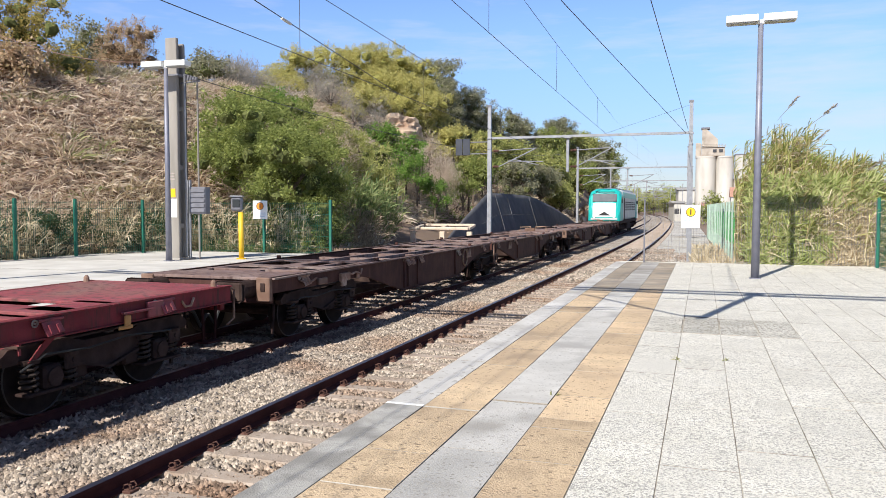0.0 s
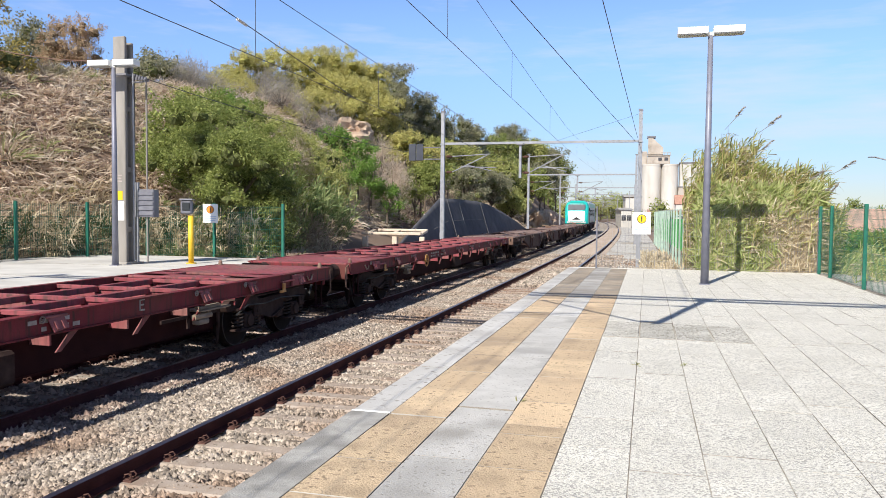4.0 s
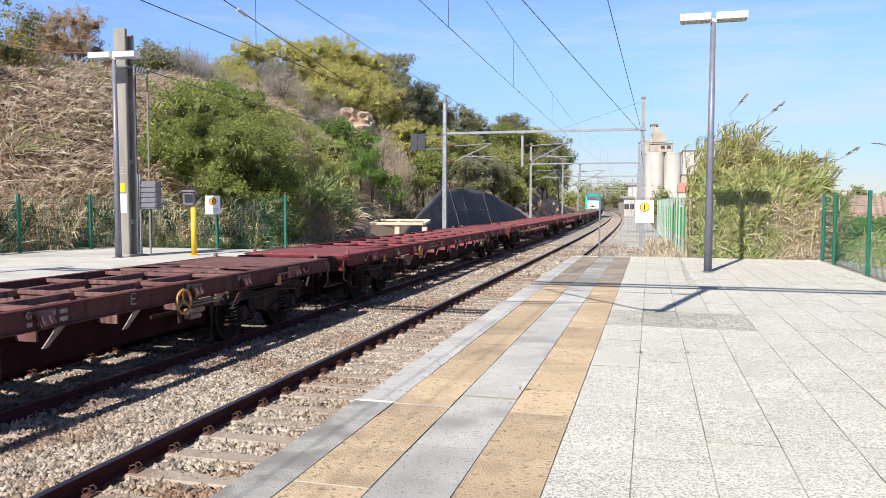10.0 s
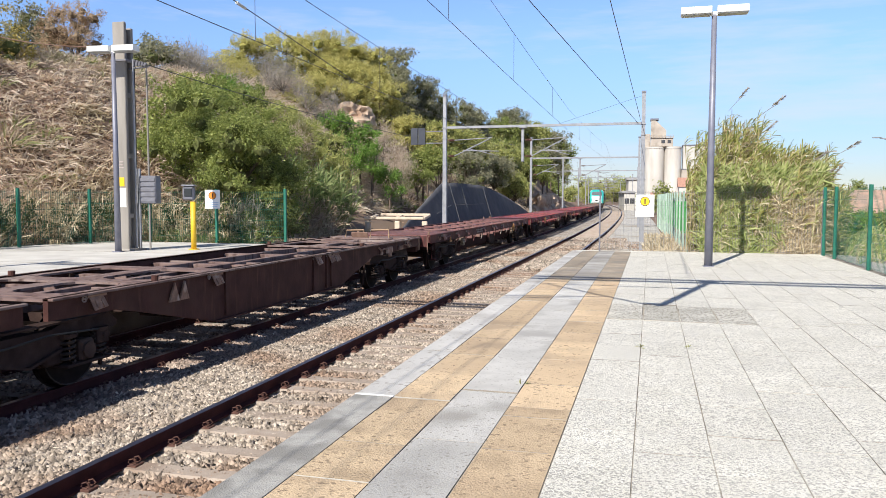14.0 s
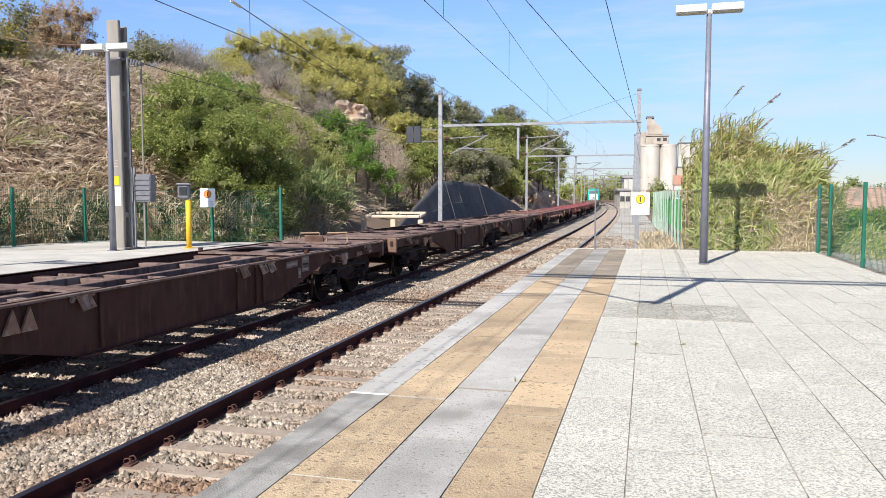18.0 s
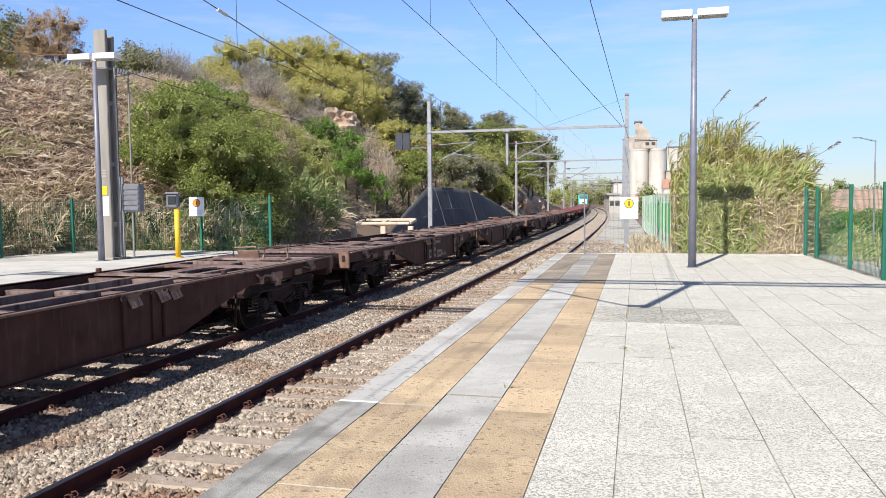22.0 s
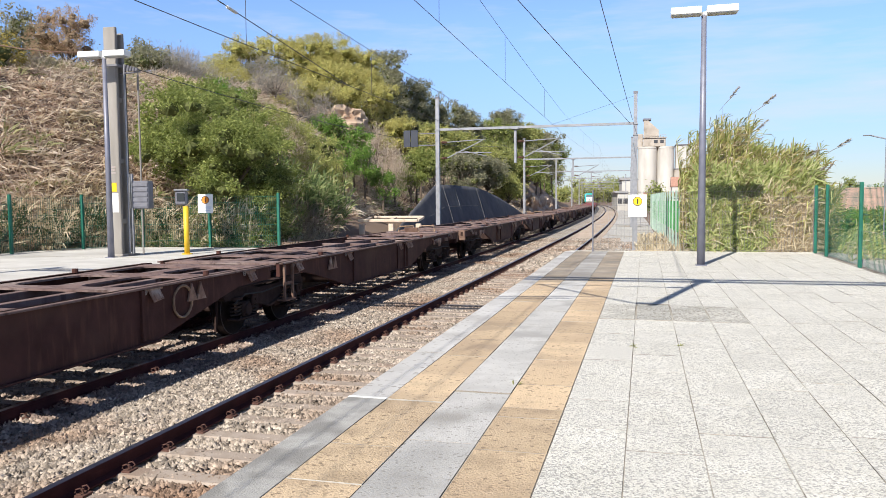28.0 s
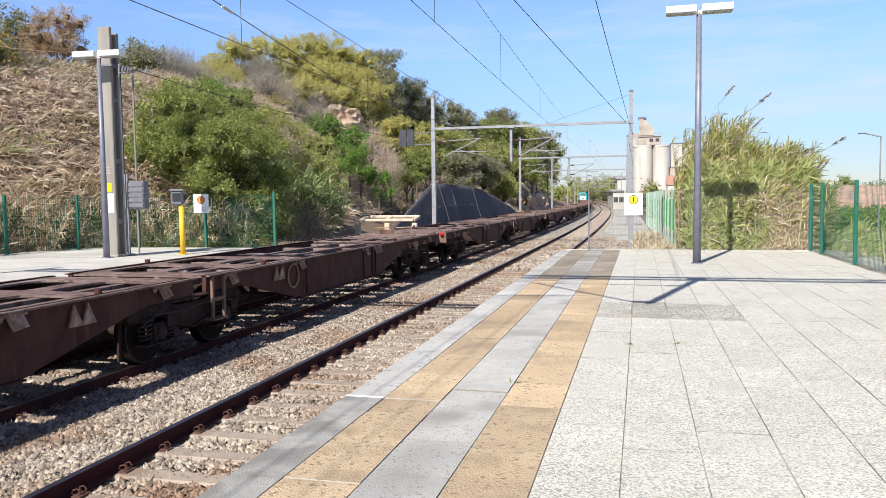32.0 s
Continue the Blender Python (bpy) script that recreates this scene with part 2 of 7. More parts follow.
M["stone"] = mat("ballast_stone", (0.29, 0.24, 0.19), (0.445, 0.38, 0.315), 6.0, 0.9, bump=0.4, bscale=40, vary=0.6, island=True, c3=(0.25, 0.165, 0.115), s3=0.5, lo3=0.46, hi3=0.66, spec=0.2)
M["gravel"] = mat("pale_gravel", (0.36, 0.34, 0.31), (0.48, 0.455, 0.42), 9.0, 0.95, bump=1.0, bscale=16, c3=(0.3, 0.26, 0.2), s3=0.3, lo3=0.5, hi3=0.7, speck=(12.0, (0.56, 0.54, 0.5), 0.6))
M["stone_shaded"] = mat("shade_toned_ballast_stone", (0.268, 0.205, 0.165), (0.446, 0.362, 0.296), 6.0, 0.85, bump=0.3, bscale=40, vary=0.5, island=True, c3=(0.161, 0.11, 0.0901), s3=0.9, lo3=0.45, hi3=0.62, spec=0.15)
M["sleeper"] = mat("sleeper_concrete", (0.31, 0.25, 0.20), (0.39, 0.325, 0.27), 5.0, 0.9, bump=0.3, c3=(0.25, 0.185, 0.14), s3=2.0, vary=0.12)
# sleeper concrete darkened for the shade under the train
M["sleeper_dark"] = mat("shade_dark_sleeper_concrete", (0.25, 0.213, 0.175), (0.35, 0.3, 0.25), 5.0, 0.9, bump=0.3, c3=(0.15, 0.112, 0.0875), s3=2.0, vary=0.15)
M["rail"] = mat("rusty_rail", (0.048, 0.016, 0.017), (0.075, 0.026, 0.026), 8.0, 0.85, bump=0.2, c3=(0.035, 0.014, 0.015), s3=2.0, spec=0.12)
M["rail_top"] = mat("polished_rail", (0.24, 0.21, 0.22), (0.34, 0.30, 0.31), 6.0, 0.38, metal=1.0, bump=0.02)
M["clip"] = mat("rusty_clip", (0.075, 0.034, 0.026), (0.13, 0.062, 0.045), 20.0, 0.85)
M["soil"] = mat("dry_soil", (0.17, 0.115, 0.083), (0.26, 0.185, 0.135), 0.7, 0.95, bump=0.6, bscale=5, c3=(0.20, 0.14, 0.10), s3=0.13, lo3=0.45, hi3=0.6)
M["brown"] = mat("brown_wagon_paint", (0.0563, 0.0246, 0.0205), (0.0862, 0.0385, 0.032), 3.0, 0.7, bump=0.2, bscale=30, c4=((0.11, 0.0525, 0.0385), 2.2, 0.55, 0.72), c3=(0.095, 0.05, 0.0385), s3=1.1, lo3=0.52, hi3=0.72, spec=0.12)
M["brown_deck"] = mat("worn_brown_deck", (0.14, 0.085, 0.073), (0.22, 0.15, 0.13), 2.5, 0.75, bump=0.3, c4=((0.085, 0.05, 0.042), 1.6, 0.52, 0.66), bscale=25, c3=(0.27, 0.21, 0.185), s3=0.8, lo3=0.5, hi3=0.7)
# the wagon red brought near black for shade under the frame
M["red_dark"] = mat("shade_dark_red_underframe", (0.020, 0.006, 0.007), (0.032, 0.010, 0.010), 2.5, 0.85, bump=0.12, bscale=30, spec=0.1)
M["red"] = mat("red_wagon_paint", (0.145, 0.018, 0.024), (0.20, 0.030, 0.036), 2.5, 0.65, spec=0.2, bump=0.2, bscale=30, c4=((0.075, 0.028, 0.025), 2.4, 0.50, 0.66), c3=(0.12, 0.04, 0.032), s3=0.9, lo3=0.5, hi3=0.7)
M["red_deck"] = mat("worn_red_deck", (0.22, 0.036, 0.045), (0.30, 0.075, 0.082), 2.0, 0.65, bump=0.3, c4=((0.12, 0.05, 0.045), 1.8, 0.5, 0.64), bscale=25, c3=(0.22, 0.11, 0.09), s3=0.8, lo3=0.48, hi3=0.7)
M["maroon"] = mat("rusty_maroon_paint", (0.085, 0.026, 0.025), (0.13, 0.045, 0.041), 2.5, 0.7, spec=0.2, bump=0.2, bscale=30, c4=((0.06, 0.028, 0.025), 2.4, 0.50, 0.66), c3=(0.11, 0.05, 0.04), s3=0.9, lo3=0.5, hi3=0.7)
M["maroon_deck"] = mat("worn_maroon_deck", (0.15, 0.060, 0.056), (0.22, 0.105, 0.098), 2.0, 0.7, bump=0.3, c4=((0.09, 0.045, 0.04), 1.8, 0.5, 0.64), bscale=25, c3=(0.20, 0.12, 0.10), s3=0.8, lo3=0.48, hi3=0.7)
M["rustbrown"] = mat("rust_brown_steel", (0.15, 0.085, 0.06), (0.23, 0.145, 0.105), 6.0, 0.8, bump=0.2, c3=(0.10, 0.055, 0.04), s3=2.0)
M["worn_plate"] = mat("scuffed_steel_plate", (0.22, 0.17, 0.145), (0.34, 0.29, 0.25), 9.0, 0.6, bump=0.2, c3=(0.13, 0.07, 0.06), s3=4.0)
M["stop_plate"] = mat("rusty_stop_plate", (0.20, 0.112, 0.076), (0.32, 0.19, 0.13), 12.0, 0.7, bump=0.2, c3=(0.42, 0.32, 0.26), s3=5.0, lo3=0.52, hi3=0.66)
M["stand_tan"] = mat("worn_tan_rail", (0.26, 0.165, 0.095), (0.36, 0.24, 0.145), 9.0, 0.65, bump=0.1, c3=(0.16, 0.10, 0.07), s3=3.0)
M["tan_ring"] = mat("tan_painted_ring", (0.20, 0.125, 0.075), (0.36, 0.24, 0.15), 8.0, 0.6, bump=0.1)
M["label_patch"] = mat("scuffed_label_patch", (0.16, 0.125, 0.11), (0.25, 0.205, 0.185), 12.0, 0.7, bump=0.1, c3=(0.10, 0.065, 0.055), s3=6.0, lo3=0.5, hi3=0.62)
M["tail_red"] = mat("red_tail_lamp", (0.5, 0.015, 0.02), (0.55, 0.02, 0.03), 6.0, 0.3, bump=0)
M["grime"] = mat("oily_bogie_steel", (0.030, 0.018, 0.016), (0.054, 0.034, 0.029), 6.0, 0.9, bump=0.3, c3=(0.092, 0.062, 0.050), s3=2.0, lo3=0.56, hi3=0.75, spec=0.15)
M["wheel"] = mat("wheel_steel", (0.014, 0.010, 0.009), (0.026, 0.019, 0.017), 8.0, 0.85, spec=0.1)
M["tread"] = mat("wheel_tread", (0.05, 0.042, 0.038), (0.09, 0.078, 0.07), 8.0, 0.55, metal=0.5, bump=0.02)
M["step_tan"] = mat("tan_step", (0.20, 0.15, 0.11), (0.30, 0.24, 0.18), 6.0, 0.8, bump=0.2, c3=(0.20, 0.15, 0.10), s3=3.0, lo3=0.5, hi3=0.66)
M["spring"] = mat("dusty_coil_spring", (0.032, 0.025, 0.022), (0.065, 0.050, 0.043), 9.0, 0.9, bump=0.1, spec=0.08)
M["orange"] = mat("orange_handwheel", (0.42, 0.19, 0.05), (0.50, 0.26, 0.09), 8.0, 0.55)
M["lettering"] = mat("faded_white_marking", (0.27, 0.22, 0.20), (0.42, 0.36, 0.33), 14.0, 0.8, bump=0)
M["teal"] = mat("teal_loco_paint", (0.012, 0.36, 0.33), (0.018, 0.42, 0.38), 1.0, 0.35, bump=0)
M["loco_white"] = mat("white_loco_paint", (0.74, 0.75, 0.74), (0.80, 0.80, 0.79), 1.0, 0.4, bump=0)
M["loco_grey"] = mat("grey_loco_panel", (0.42, 0.44, 0.43), (0.5, 0.52, 0.5), 1.0, 0.45, bump=0)
M["dark_glass"] = mat("dark_cab_glass", (0.03, 0.035, 0.04), (0.04, 0.045, 0.05), 1.0, 0.08, bump=0)
M["cab_glass"] = mat("reflection_grey_glass", (0.10, 0.11, 0.12), (0.14, 0.15, 0.16), 1.0, 0.12, bump=0)
M["black"] = mat("black_rubber", (0.02, 0.02, 0.02), (0.035, 0.035, 0.035), 5.0, 0.7)
M["galv"] = mat("galvanised_steel", (0.24, 0.245, 0.26), (0.31, 0.315, 0.33), 6.0, 0.5, metal=0.3, bump=0.05, c3=(0.34, 0.34, 0.36), s3=1.5)
M["lamp_pole"] = mat("grey_lamp_pole", (0.17, 0.175, 0.22), (0.22, 0.225, 0.27), 4.0, 0.45, metal=0.2, bump=0.05)
M["lamp_white"] = mat("white_lamp_housing", (0.80, 0.80, 0.76), (0.84, 0.84, 0.80), 2.0, 0.45, bump=0)
M["diffuser"] = mat("lamp_diffuser", (0.32, 0.32, 0.31), (0.42, 0.42, 0.40), 5.0, 0.3, bump=0)
M["sheet_grey"] = mat("grey_cabinet_paint", (0.13, 0.13, 0.15), (0.18, 0.18, 0.20), 4.0, 0.5, bump=0.05)
M["green"] = mat("green_fence_paint", (0.012, 0.11, 0.075), (0.02, 0.15, 0.10), 5.0, 0.5, bump=0.05)
M["green_pale"] = mat("sunlit_green_slat", (0.035, 0.19, 0.05), (0.065, 0.26, 0.075), 3.0, 0.6, bump=0.05, vary=0.35)
M["post_pale"] = mat("weathered_green_post", (0.26, 0.36, 0.29), (0.36, 0.46, 0.38), 3.0, 0.6, bump=0.05, vary=0.15)
M["yellow"] = mat("yellow_post_paint", (0.68, 0.42, 0.02), (0.74, 0.48, 0.04), 6.0, 0.5, bump=0.05, c3=(0.5, 0.3, 0.04), s3=3.0, lo3=0.6, hi3=0.8)
M["sign_white"] = mat("white_sign_plate", (0.78, 0.78, 0.76), (0.82, 0.82, 0.80), 4.0, 0.5, bump=0)
M["sign_yellow"] = mat("yellow_sign_disc", (0.78, 0.46, 0.01), (0.80, 0.50, 0.02), 4.0, 0.5, bump=0)
M["sign_orange"] = mat("orange_sign_disc", (0.72, 0.22, 0.02), (0.75, 0.26, 0.03), 4.0, 0.5, bump=0)
M["sign_blue"] = mat("pale_blue_text_bar", (0.35, 0.45, 0.62), (0.4, 0.5, 0.65), 4.0, 0.6, bump=0)
M["cream"] = mat("cream_painted_steel", (0.56, 0.45, 0.34), (0.64, 0.54, 0.43), 3.0, 0.6, bump=0.1, c3=(0.45, 0.33, 0.22), s3=1.5, lo3=0.6, hi3=0.8)
M["tarp"] = mat("grey_sprayed_mound", (0.060, 0.060, 0.070), (0.085, 0.085, 0.097), 1.2, 0.9, bump=0.4, bscale=8, c3=(0.12, 0.117, 0.118), s3=0.4, lo3=0.55, hi3=0.75)
M["tarp_seam"] = mat("pale_mound_seam", (0.11, 0.11, 0.11), (0.16, 0.16, 0.16), 4.0, 0.9)
M["rock"] = mat("sandstone_face", (0.42, 0.30, 0.21), (0.57, 0.45, 0.34), 0.8, 0.95, bump=0.9, bscale=3, c3=(0.28, 0.18, 0.12), s3=0.5, lo3=0.5, hi3=0.7)
M["silo"] = mat("silo_concrete", (0.50, 0.47, 0.42), (0.60, 0.565, 0.51), 0.15, 0.9, bump=0.1, bscale=2, c3=(0.34, 0.31, 0.27), s3=0.2, lo3=0.5, hi3=0.8, stretch=(1, 1, 0.25))
M["silo_tan"] = mat("tan_weathered_concrete", (0.36, 0.31, 0.26), (0.46, 0.41, 0.35), 0.3, 0.9, bump=0.1, bscale=2, c3=(0.27, 0.23, 0.19), s3=0.4, lo3=0.5, hi3=0.7)
M["wall_white"] = mat("white_render_wall", (0.48, 0.46, 0.42), (0.56, 0.54, 0.50), 0.4, 0.9, bump=0.1, c3=(0.38, 0.355, 0.31), s3=0.2, lo3=0.5, hi3=0.8)
M["wall_beige"] = mat("beige_render_wall", (0.34, 0.28, 0.21), (0.42, 0.36, 0.28), 0.5, 0.9, bump=0.2, c3=(0.26, 0.21, 0.16), s3=0.4)
M["oily_bed"] = mat("shade_dark_ballast_bed", (0.09, 0.0682, 0.056), (0.195, 0.155, 0.128), 14.0, 0.9, bump=1.0, bscale=14)
M["coping_dark"] = mat("lichen_stained_coping", (0.34, 0.33, 0.305), (0.46, 0.445, 0.41), 5.0, 0.9, bump=0.4, bscale=90, c3=(0.255, 0.245, 0.225), s3=2.2, lo3=0.46, hi3=0.6, vary=0.1, speck=(34.0, (0.36, 0.35, 0.33), 0.8))
M["roof_faded"] = mat("faded_terracotta_roof", (0.36, 0.22, 0.165), (0.46, 0.31, 0.24), 2.0, 0.9, bump=0.4, bscale=6, c3=(0.30, 0.22, 0.18), s3=0.6)
M["roof"] = mat("terracotta_roof", (0.33, 0.17, 0.125), (0.43, 0.25, 0.18), 2.0, 0.9, bump=0.4, bscale=6)
M["window"] = mat("dark_window", (0.05, 0.05, 0.055), (0.08, 0.08, 0.085), 2.0, 0.2, bump=0)
M["wire"] = mat("overhead_wire", (0.05, 0.05, 0.055), (0.08, 0.08, 0.085), 2.0, 0.5, bump=0)
M["insulator"] = mat("pale_insulator", (0.55, 0.54, 0.50), (0.62, 0.6, 0.56), 3.0, 0.4, bump=0)
M["bark"] = mat("bark", (0.10, 0.075, 0.055), (0.17, 0.13, 0.10), 8.0, 0.95, bump=0.6, bscale=20)
M["dry_grass"] = leafy("dry_grass", [(0.5, 0.39, 0.291), (0.7, 0.575, 0.448), (0.84, 0.74, 0.627), (0.52, 0.43, 0.291), (0.77, 0.655, 0.526), (0.4, 0.3, 0.23), (0.77, 0.61, 0.504)], 0.55, patch=(0.22, (0.4, 0.37, 0.19), 0.58))
M["straw"] = leafy("dry_cane", [(0.50, 0.40, 0.25), (0.76, 0.66, 0.48), (0.38, 0.29, 0.17)], 0.3)
M["straw_dark"] = leafy("rotting_cane", [(0.33, 0.245, 0.17), (0.52, 0.41, 0.29), (0.21, 0.15, 0.105)], 0.2)
M["cane"] = leafy("giant_cane_leaf", [(0.13, 0.17, 0.045), (0.30, 0.345, 0.09), (0.66, 0.63, 0.26), (0.19, 0.24, 0.065), (0.54, 0.47, 0.20), (0.27, 0.19, 0.10), (0.44, 0.46, 0.13)], 0.40)
M["cane_green"] = leafy("green_cane_leaf", [(0.12, 0.18, 0.07), (0.22, 0.29, 0.11), (0.32, 0.385, 0.16), (0.42, 0.41, 0.20)], 0.4)
M["bush"] = leafy("bush_leaf", [(0.142, 0.174, 0.0484), (0.223, 0.267, 0.0726), (0.303, 0.347, 0.0968), (0.426, 0.455, 0.16)], 0.42)
M["bush_bright"] = leafy("bright_bush_leaf", [(0.10, 0.20, 0.04), (0.19, 0.33, 0.065), (0.29, 0.40, 0.10)], 0.45)
M["pine"] = leafy("pine_needle", [(0.34, 0.331, 0.11), (0.5, 0.466, 0.152), (0.64, 0.566, 0.232), (0.43, 0.418, 0.134)], 0.38)
M["gold_leaf"] = leafy("golden_autumn_leaf", [(0.20, 0.17, 0.05), (0.42, 0.33, 0.09), (0.55, 0.43, 0.14), (0.28, 0.25, 0.07)], 0.35)
M["olive"] = leafy("yellow_olive_leaf", [(0.25, 0.285, 0.09), (0.39, 0.41, 0.135), (0.53, 0.51, 0.20)], 0.42)
M["dark_tree"] = leafy("dark_tree_leaf", [(0.19, 0.195, 0.12), (0.29, 0.29, 0.18), (0.41, 0.385, 0.26)], 0.42)
# leaf tones held near black for the shade behind the fence
M["undergrowth"] = leafy("shade_dark_undergrowth_leaf", [(0.03, 0.04, 0.015), (0.06, 0.08, 0.028), (0.09, 0.11, 0.04)], 0.3)
# core tones sit below their leaves' tones, as shade inside the crowns
M["shade_core_leaf"] = mat("shade_toned_foliage_core", (0.082, 0.095, 0.034), (0.14, 0.152, 0.058), 3.0, 0.95, bump=0.8, bscale=12, spec=0.1)
M["shade_core_pine"] = mat("shade_toned_needle_core", (0.19, 0.185, 0.055), (0.29, 0.275, 0.08), 3.0, 0.95, bump=0.8, bscale=12, spec=0.1)
M["shade_core_brown"] = mat("shade_toned_withered_core", (0.15, 0.108, 0.072), (0.22, 0.165, 0.11), 3.0, 0.95, bump=0.8, bscale=12, spec=0.1)
M["grey_shrub"] = leafy("grey_shrub_twig", [(0.24, 0.215, 0.185), (0.36, 0.33, 0.29), (0.30, 0.275, 0.23)], 0.2)
M["fence_leaf"] = leafy("pressed_cane_leaf", [(0.26, 0.32, 0.10), (0.42, 0.47, 0.18), (0.58, 0.58, 0.29), (0.33, 0.39, 0.12)], 0.42)
M["brown_tree"] = leafy("withered_leaf", [(0.44, 0.31, 0.20), (0.56, 0.41, 0.28), (0.36, 0.29, 0.15)], 0.45)
M["weed"] = leafy("verge_weed", [(0.17, 0.21, 0.075), (0.30, 0.33, 0.13), (0.44, 0.41, 0.22)], 0.4)


# ---- building helpers ----
def link(name, bm, material, parent=None, smooth=False):
    me = bpy.data.meshes.new(name)
    bmesh.ops.recalc_face_normals(bm, faces=bm.faces)
    bm.to_mesh(me)
    bm.free()
    if smooth:
        me.polygons.foreach_set("use_smooth", [True] * len(me.polygons))
    for x in (material if isinstance(material, list) else [material]):
        me.materials.append(x)
    ob = new(name, me)
    ob.parent = parent
    return ob


def part(name, bm, material, parent, label="", smooth=False):
    ob = link(name, bm, material, parent, smooth)
    return tagged(ob, label)


def thing(name, label, category, m=None, group="", kind=""):
    ob = new(name)
    ob.empty_display_size = 0.2
    if m is not None:
        ob.matrix_basis = m
    return tagged(ob, label, category, group, kind)


def share(name, ob, m, parent):
    """Another piece on the mesh of ob."""
    o = new(name, ob.data)
    o.matrix_basis = m
    o.parent = parent
    return o


def B():
    return bmesh.new()


def box(bm, c, s, bevel=0.0, rot=None, mi=0):
    """A box with centre c and size s, its edges bevelled."""
    r = bmesh.ops.create_cube(bm, size=1.0)
    vs = r["verts"]
    m = Matrix.Translation(c) @ (rot.to_4x4() if rot is not None else Matrix()) @ Matrix.Diagonal((*s, 1))
    bmesh.ops.transform(bm, matrix=m, verts=vs)
    fs = list({f for v in vs for f in v.link_faces})
    if bevel:
        es = list({e for f in fs for e in f.edges})
        r2 = bmesh.ops.bevel(bm, geom=es, offset=bevel, segments=1, affect="EDGES")
        fs = list(set(r2["faces"]) | {f for f in fs if f.is_valid})
    if mi:
        for f in fs:
            if f.is_valid:
                f.material_index = mi
    return bm


def tube(bm, a, b, r, r2=None, seg=8, mi=0):
    """A round bar from a to b."""
    a, b = Vector(a), Vector(b)
    d = b - a
    m = Matrix.Translation((a + b) / 2) @ d.to_track_quat("Z", "Y").to_matrix().to_4x4()
    res = bmesh.ops.create_cone(bm, cap_ends=True, segments=seg, radius1=r, radius2=r if r2 is None else r2, depth=d.length, matrix=m)
    if mi:
        for f in {f for v in res["verts"] for f in v.link_faces}:
            f.material_index = mi
    return bm


def bar(bm, a, b, w, h):
    """A square bar from a to b, w wide and h high."""
    a, b = Vector(a), Vector(b)
    d = b - a
    up = Vector((0, 0, 1)) if abs(d.normalized().z) < 0.95 else Vector((0, 1, 0))
    x = d.cross(up).normalized()
    z = x.cross(d).normalized()
    rot = Matrix((x, d.normalized(), z)).transposed()
    return box(bm, (a + b) / 2, (w, d.length, h), rot=rot)


def chain(bm, pts, r, seg=6):
    """A bent round bar through pts."""
    pts = [Vector(p) for p in pts]
    loops = []
    for i, p in enumerate(pts):
        d = (pts[min(i + 1, len(pts) - 1)] - pts[max(i - 1, 0)]).normalized()
        ref = Vector((0, 0, 1)) if abs(d.z) < 0.9 else Vector((1, 0, 0))
        u = d.cross(ref).normalized()
        v = d.cross(u).normalized()
        loops.append([bm.verts.new(p + (u * math.cos(2 * math.pi * k / seg) + v * math.sin(2 * math.pi * k / seg)) * r) for k in range(seg)])
    for a, b in zip(loops, loops[1:]):
        for k in range(seg):
            bm.faces.new((a[k], a[(k + 1) % seg], b[(k + 1) % seg], b[k]))
    if (pts[0] - pts[-1]).length > 1e-4:
        bm.faces.new(loops[0][::-1])
        bm.faces.new(loops[-1])
    return bm


def prism(bm, outline, x0, x1):
    """A solid from an outline in y, z, drawn out from x0 to x1."""
    a = [bm.verts.new((x0, y, z)) for y, z in outline]
    b = [bm.verts.new((x1, y, z)) for y, z in outline]
    bm.faces.new(a)
    bm.faces.new(b[::-1])
    k = len(outline)
    for i in range(k):
        bm.faces.new((a[i], b[i], b[(i + 1) % k], a[(i + 1) % k]))
    return bm


def ring(bm, c, r, t, seg=20, axis="X"):
    """A thin hoop round an axis through c."""
    rot = Matrix.Rotation(radians(90), 4, "Y") if axis == "X" else Matrix()
    pts = []
    for i in range(seg + 1):
        a = 2 * math.pi * i / seg
        pts.append(Vector(c) + rot @ Vector((r * math.cos(a), r * math.sin(a), 0)))
    return chain(bm, pts, t)


rng = np.random.default_rng(7)


def unit(v):
    return v / np.maximum(np.linalg.norm(v, axis=-1, keepdims=True), 1e-9)


def ribbons(name, P, D, L, W, droop, material, parent=None, kite=False):
    """One mesh of bent pointed blades or kite-shaped leaves: base P, way D, length L, width W."""
    n = len(P)
    L, W = np.broadcast_to(L, n)[:, None], np.broadcast_to(W, n)[:, None]
    side = unit(np.cross(D, rng.normal(size=(n, 3)))) * W / 2
    down = np.zeros((n, 3))
    down[:, 2] = -1
    p1 = P + D * L * (0.45 if kite else 0.55) + down * L * droop * 0.12
    p2 = P + D * L + down * L * droop * 0.55
    if kite:
        V = np.stack([P, p1 + side, p2, p1 - side], 1).reshape(-1, 3)
        idx = np.arange(4 * n)
        starts = np.arange(n) * 4
    else:
        V = np.stack([P - side * 0.6, P + side * 0.6, p1 + side, p1 - side, p2], 1).reshape(-1, 3)
        base = np.arange(n)[:, None] * 5
        idx = np.concatenate([base + [0, 1, 2, 3], base + [3, 2, 4]], 1).ravel()
        starts = (np.arange(n)[:, None] * 7 + [0, 4]).ravel()
    me = bpy.data.meshes.new(name)
    me.vertices.add(len(V))
    me.vertices.foreach_set("co", V.astype(np.float32).ravel())
    me.loops.add(len(idx))
    me.loops.foreach_set("vertex_index", idx.astype(np.int32))
    me.polygons.add(len(starts))
    me.polygons.foreach_set("loop_start", starts.astype(np.int32))
    me.update(calc_edges=True)
    me.materials.append(material)
    ob = new(name, me)
    ob.parent = parent
    return ob


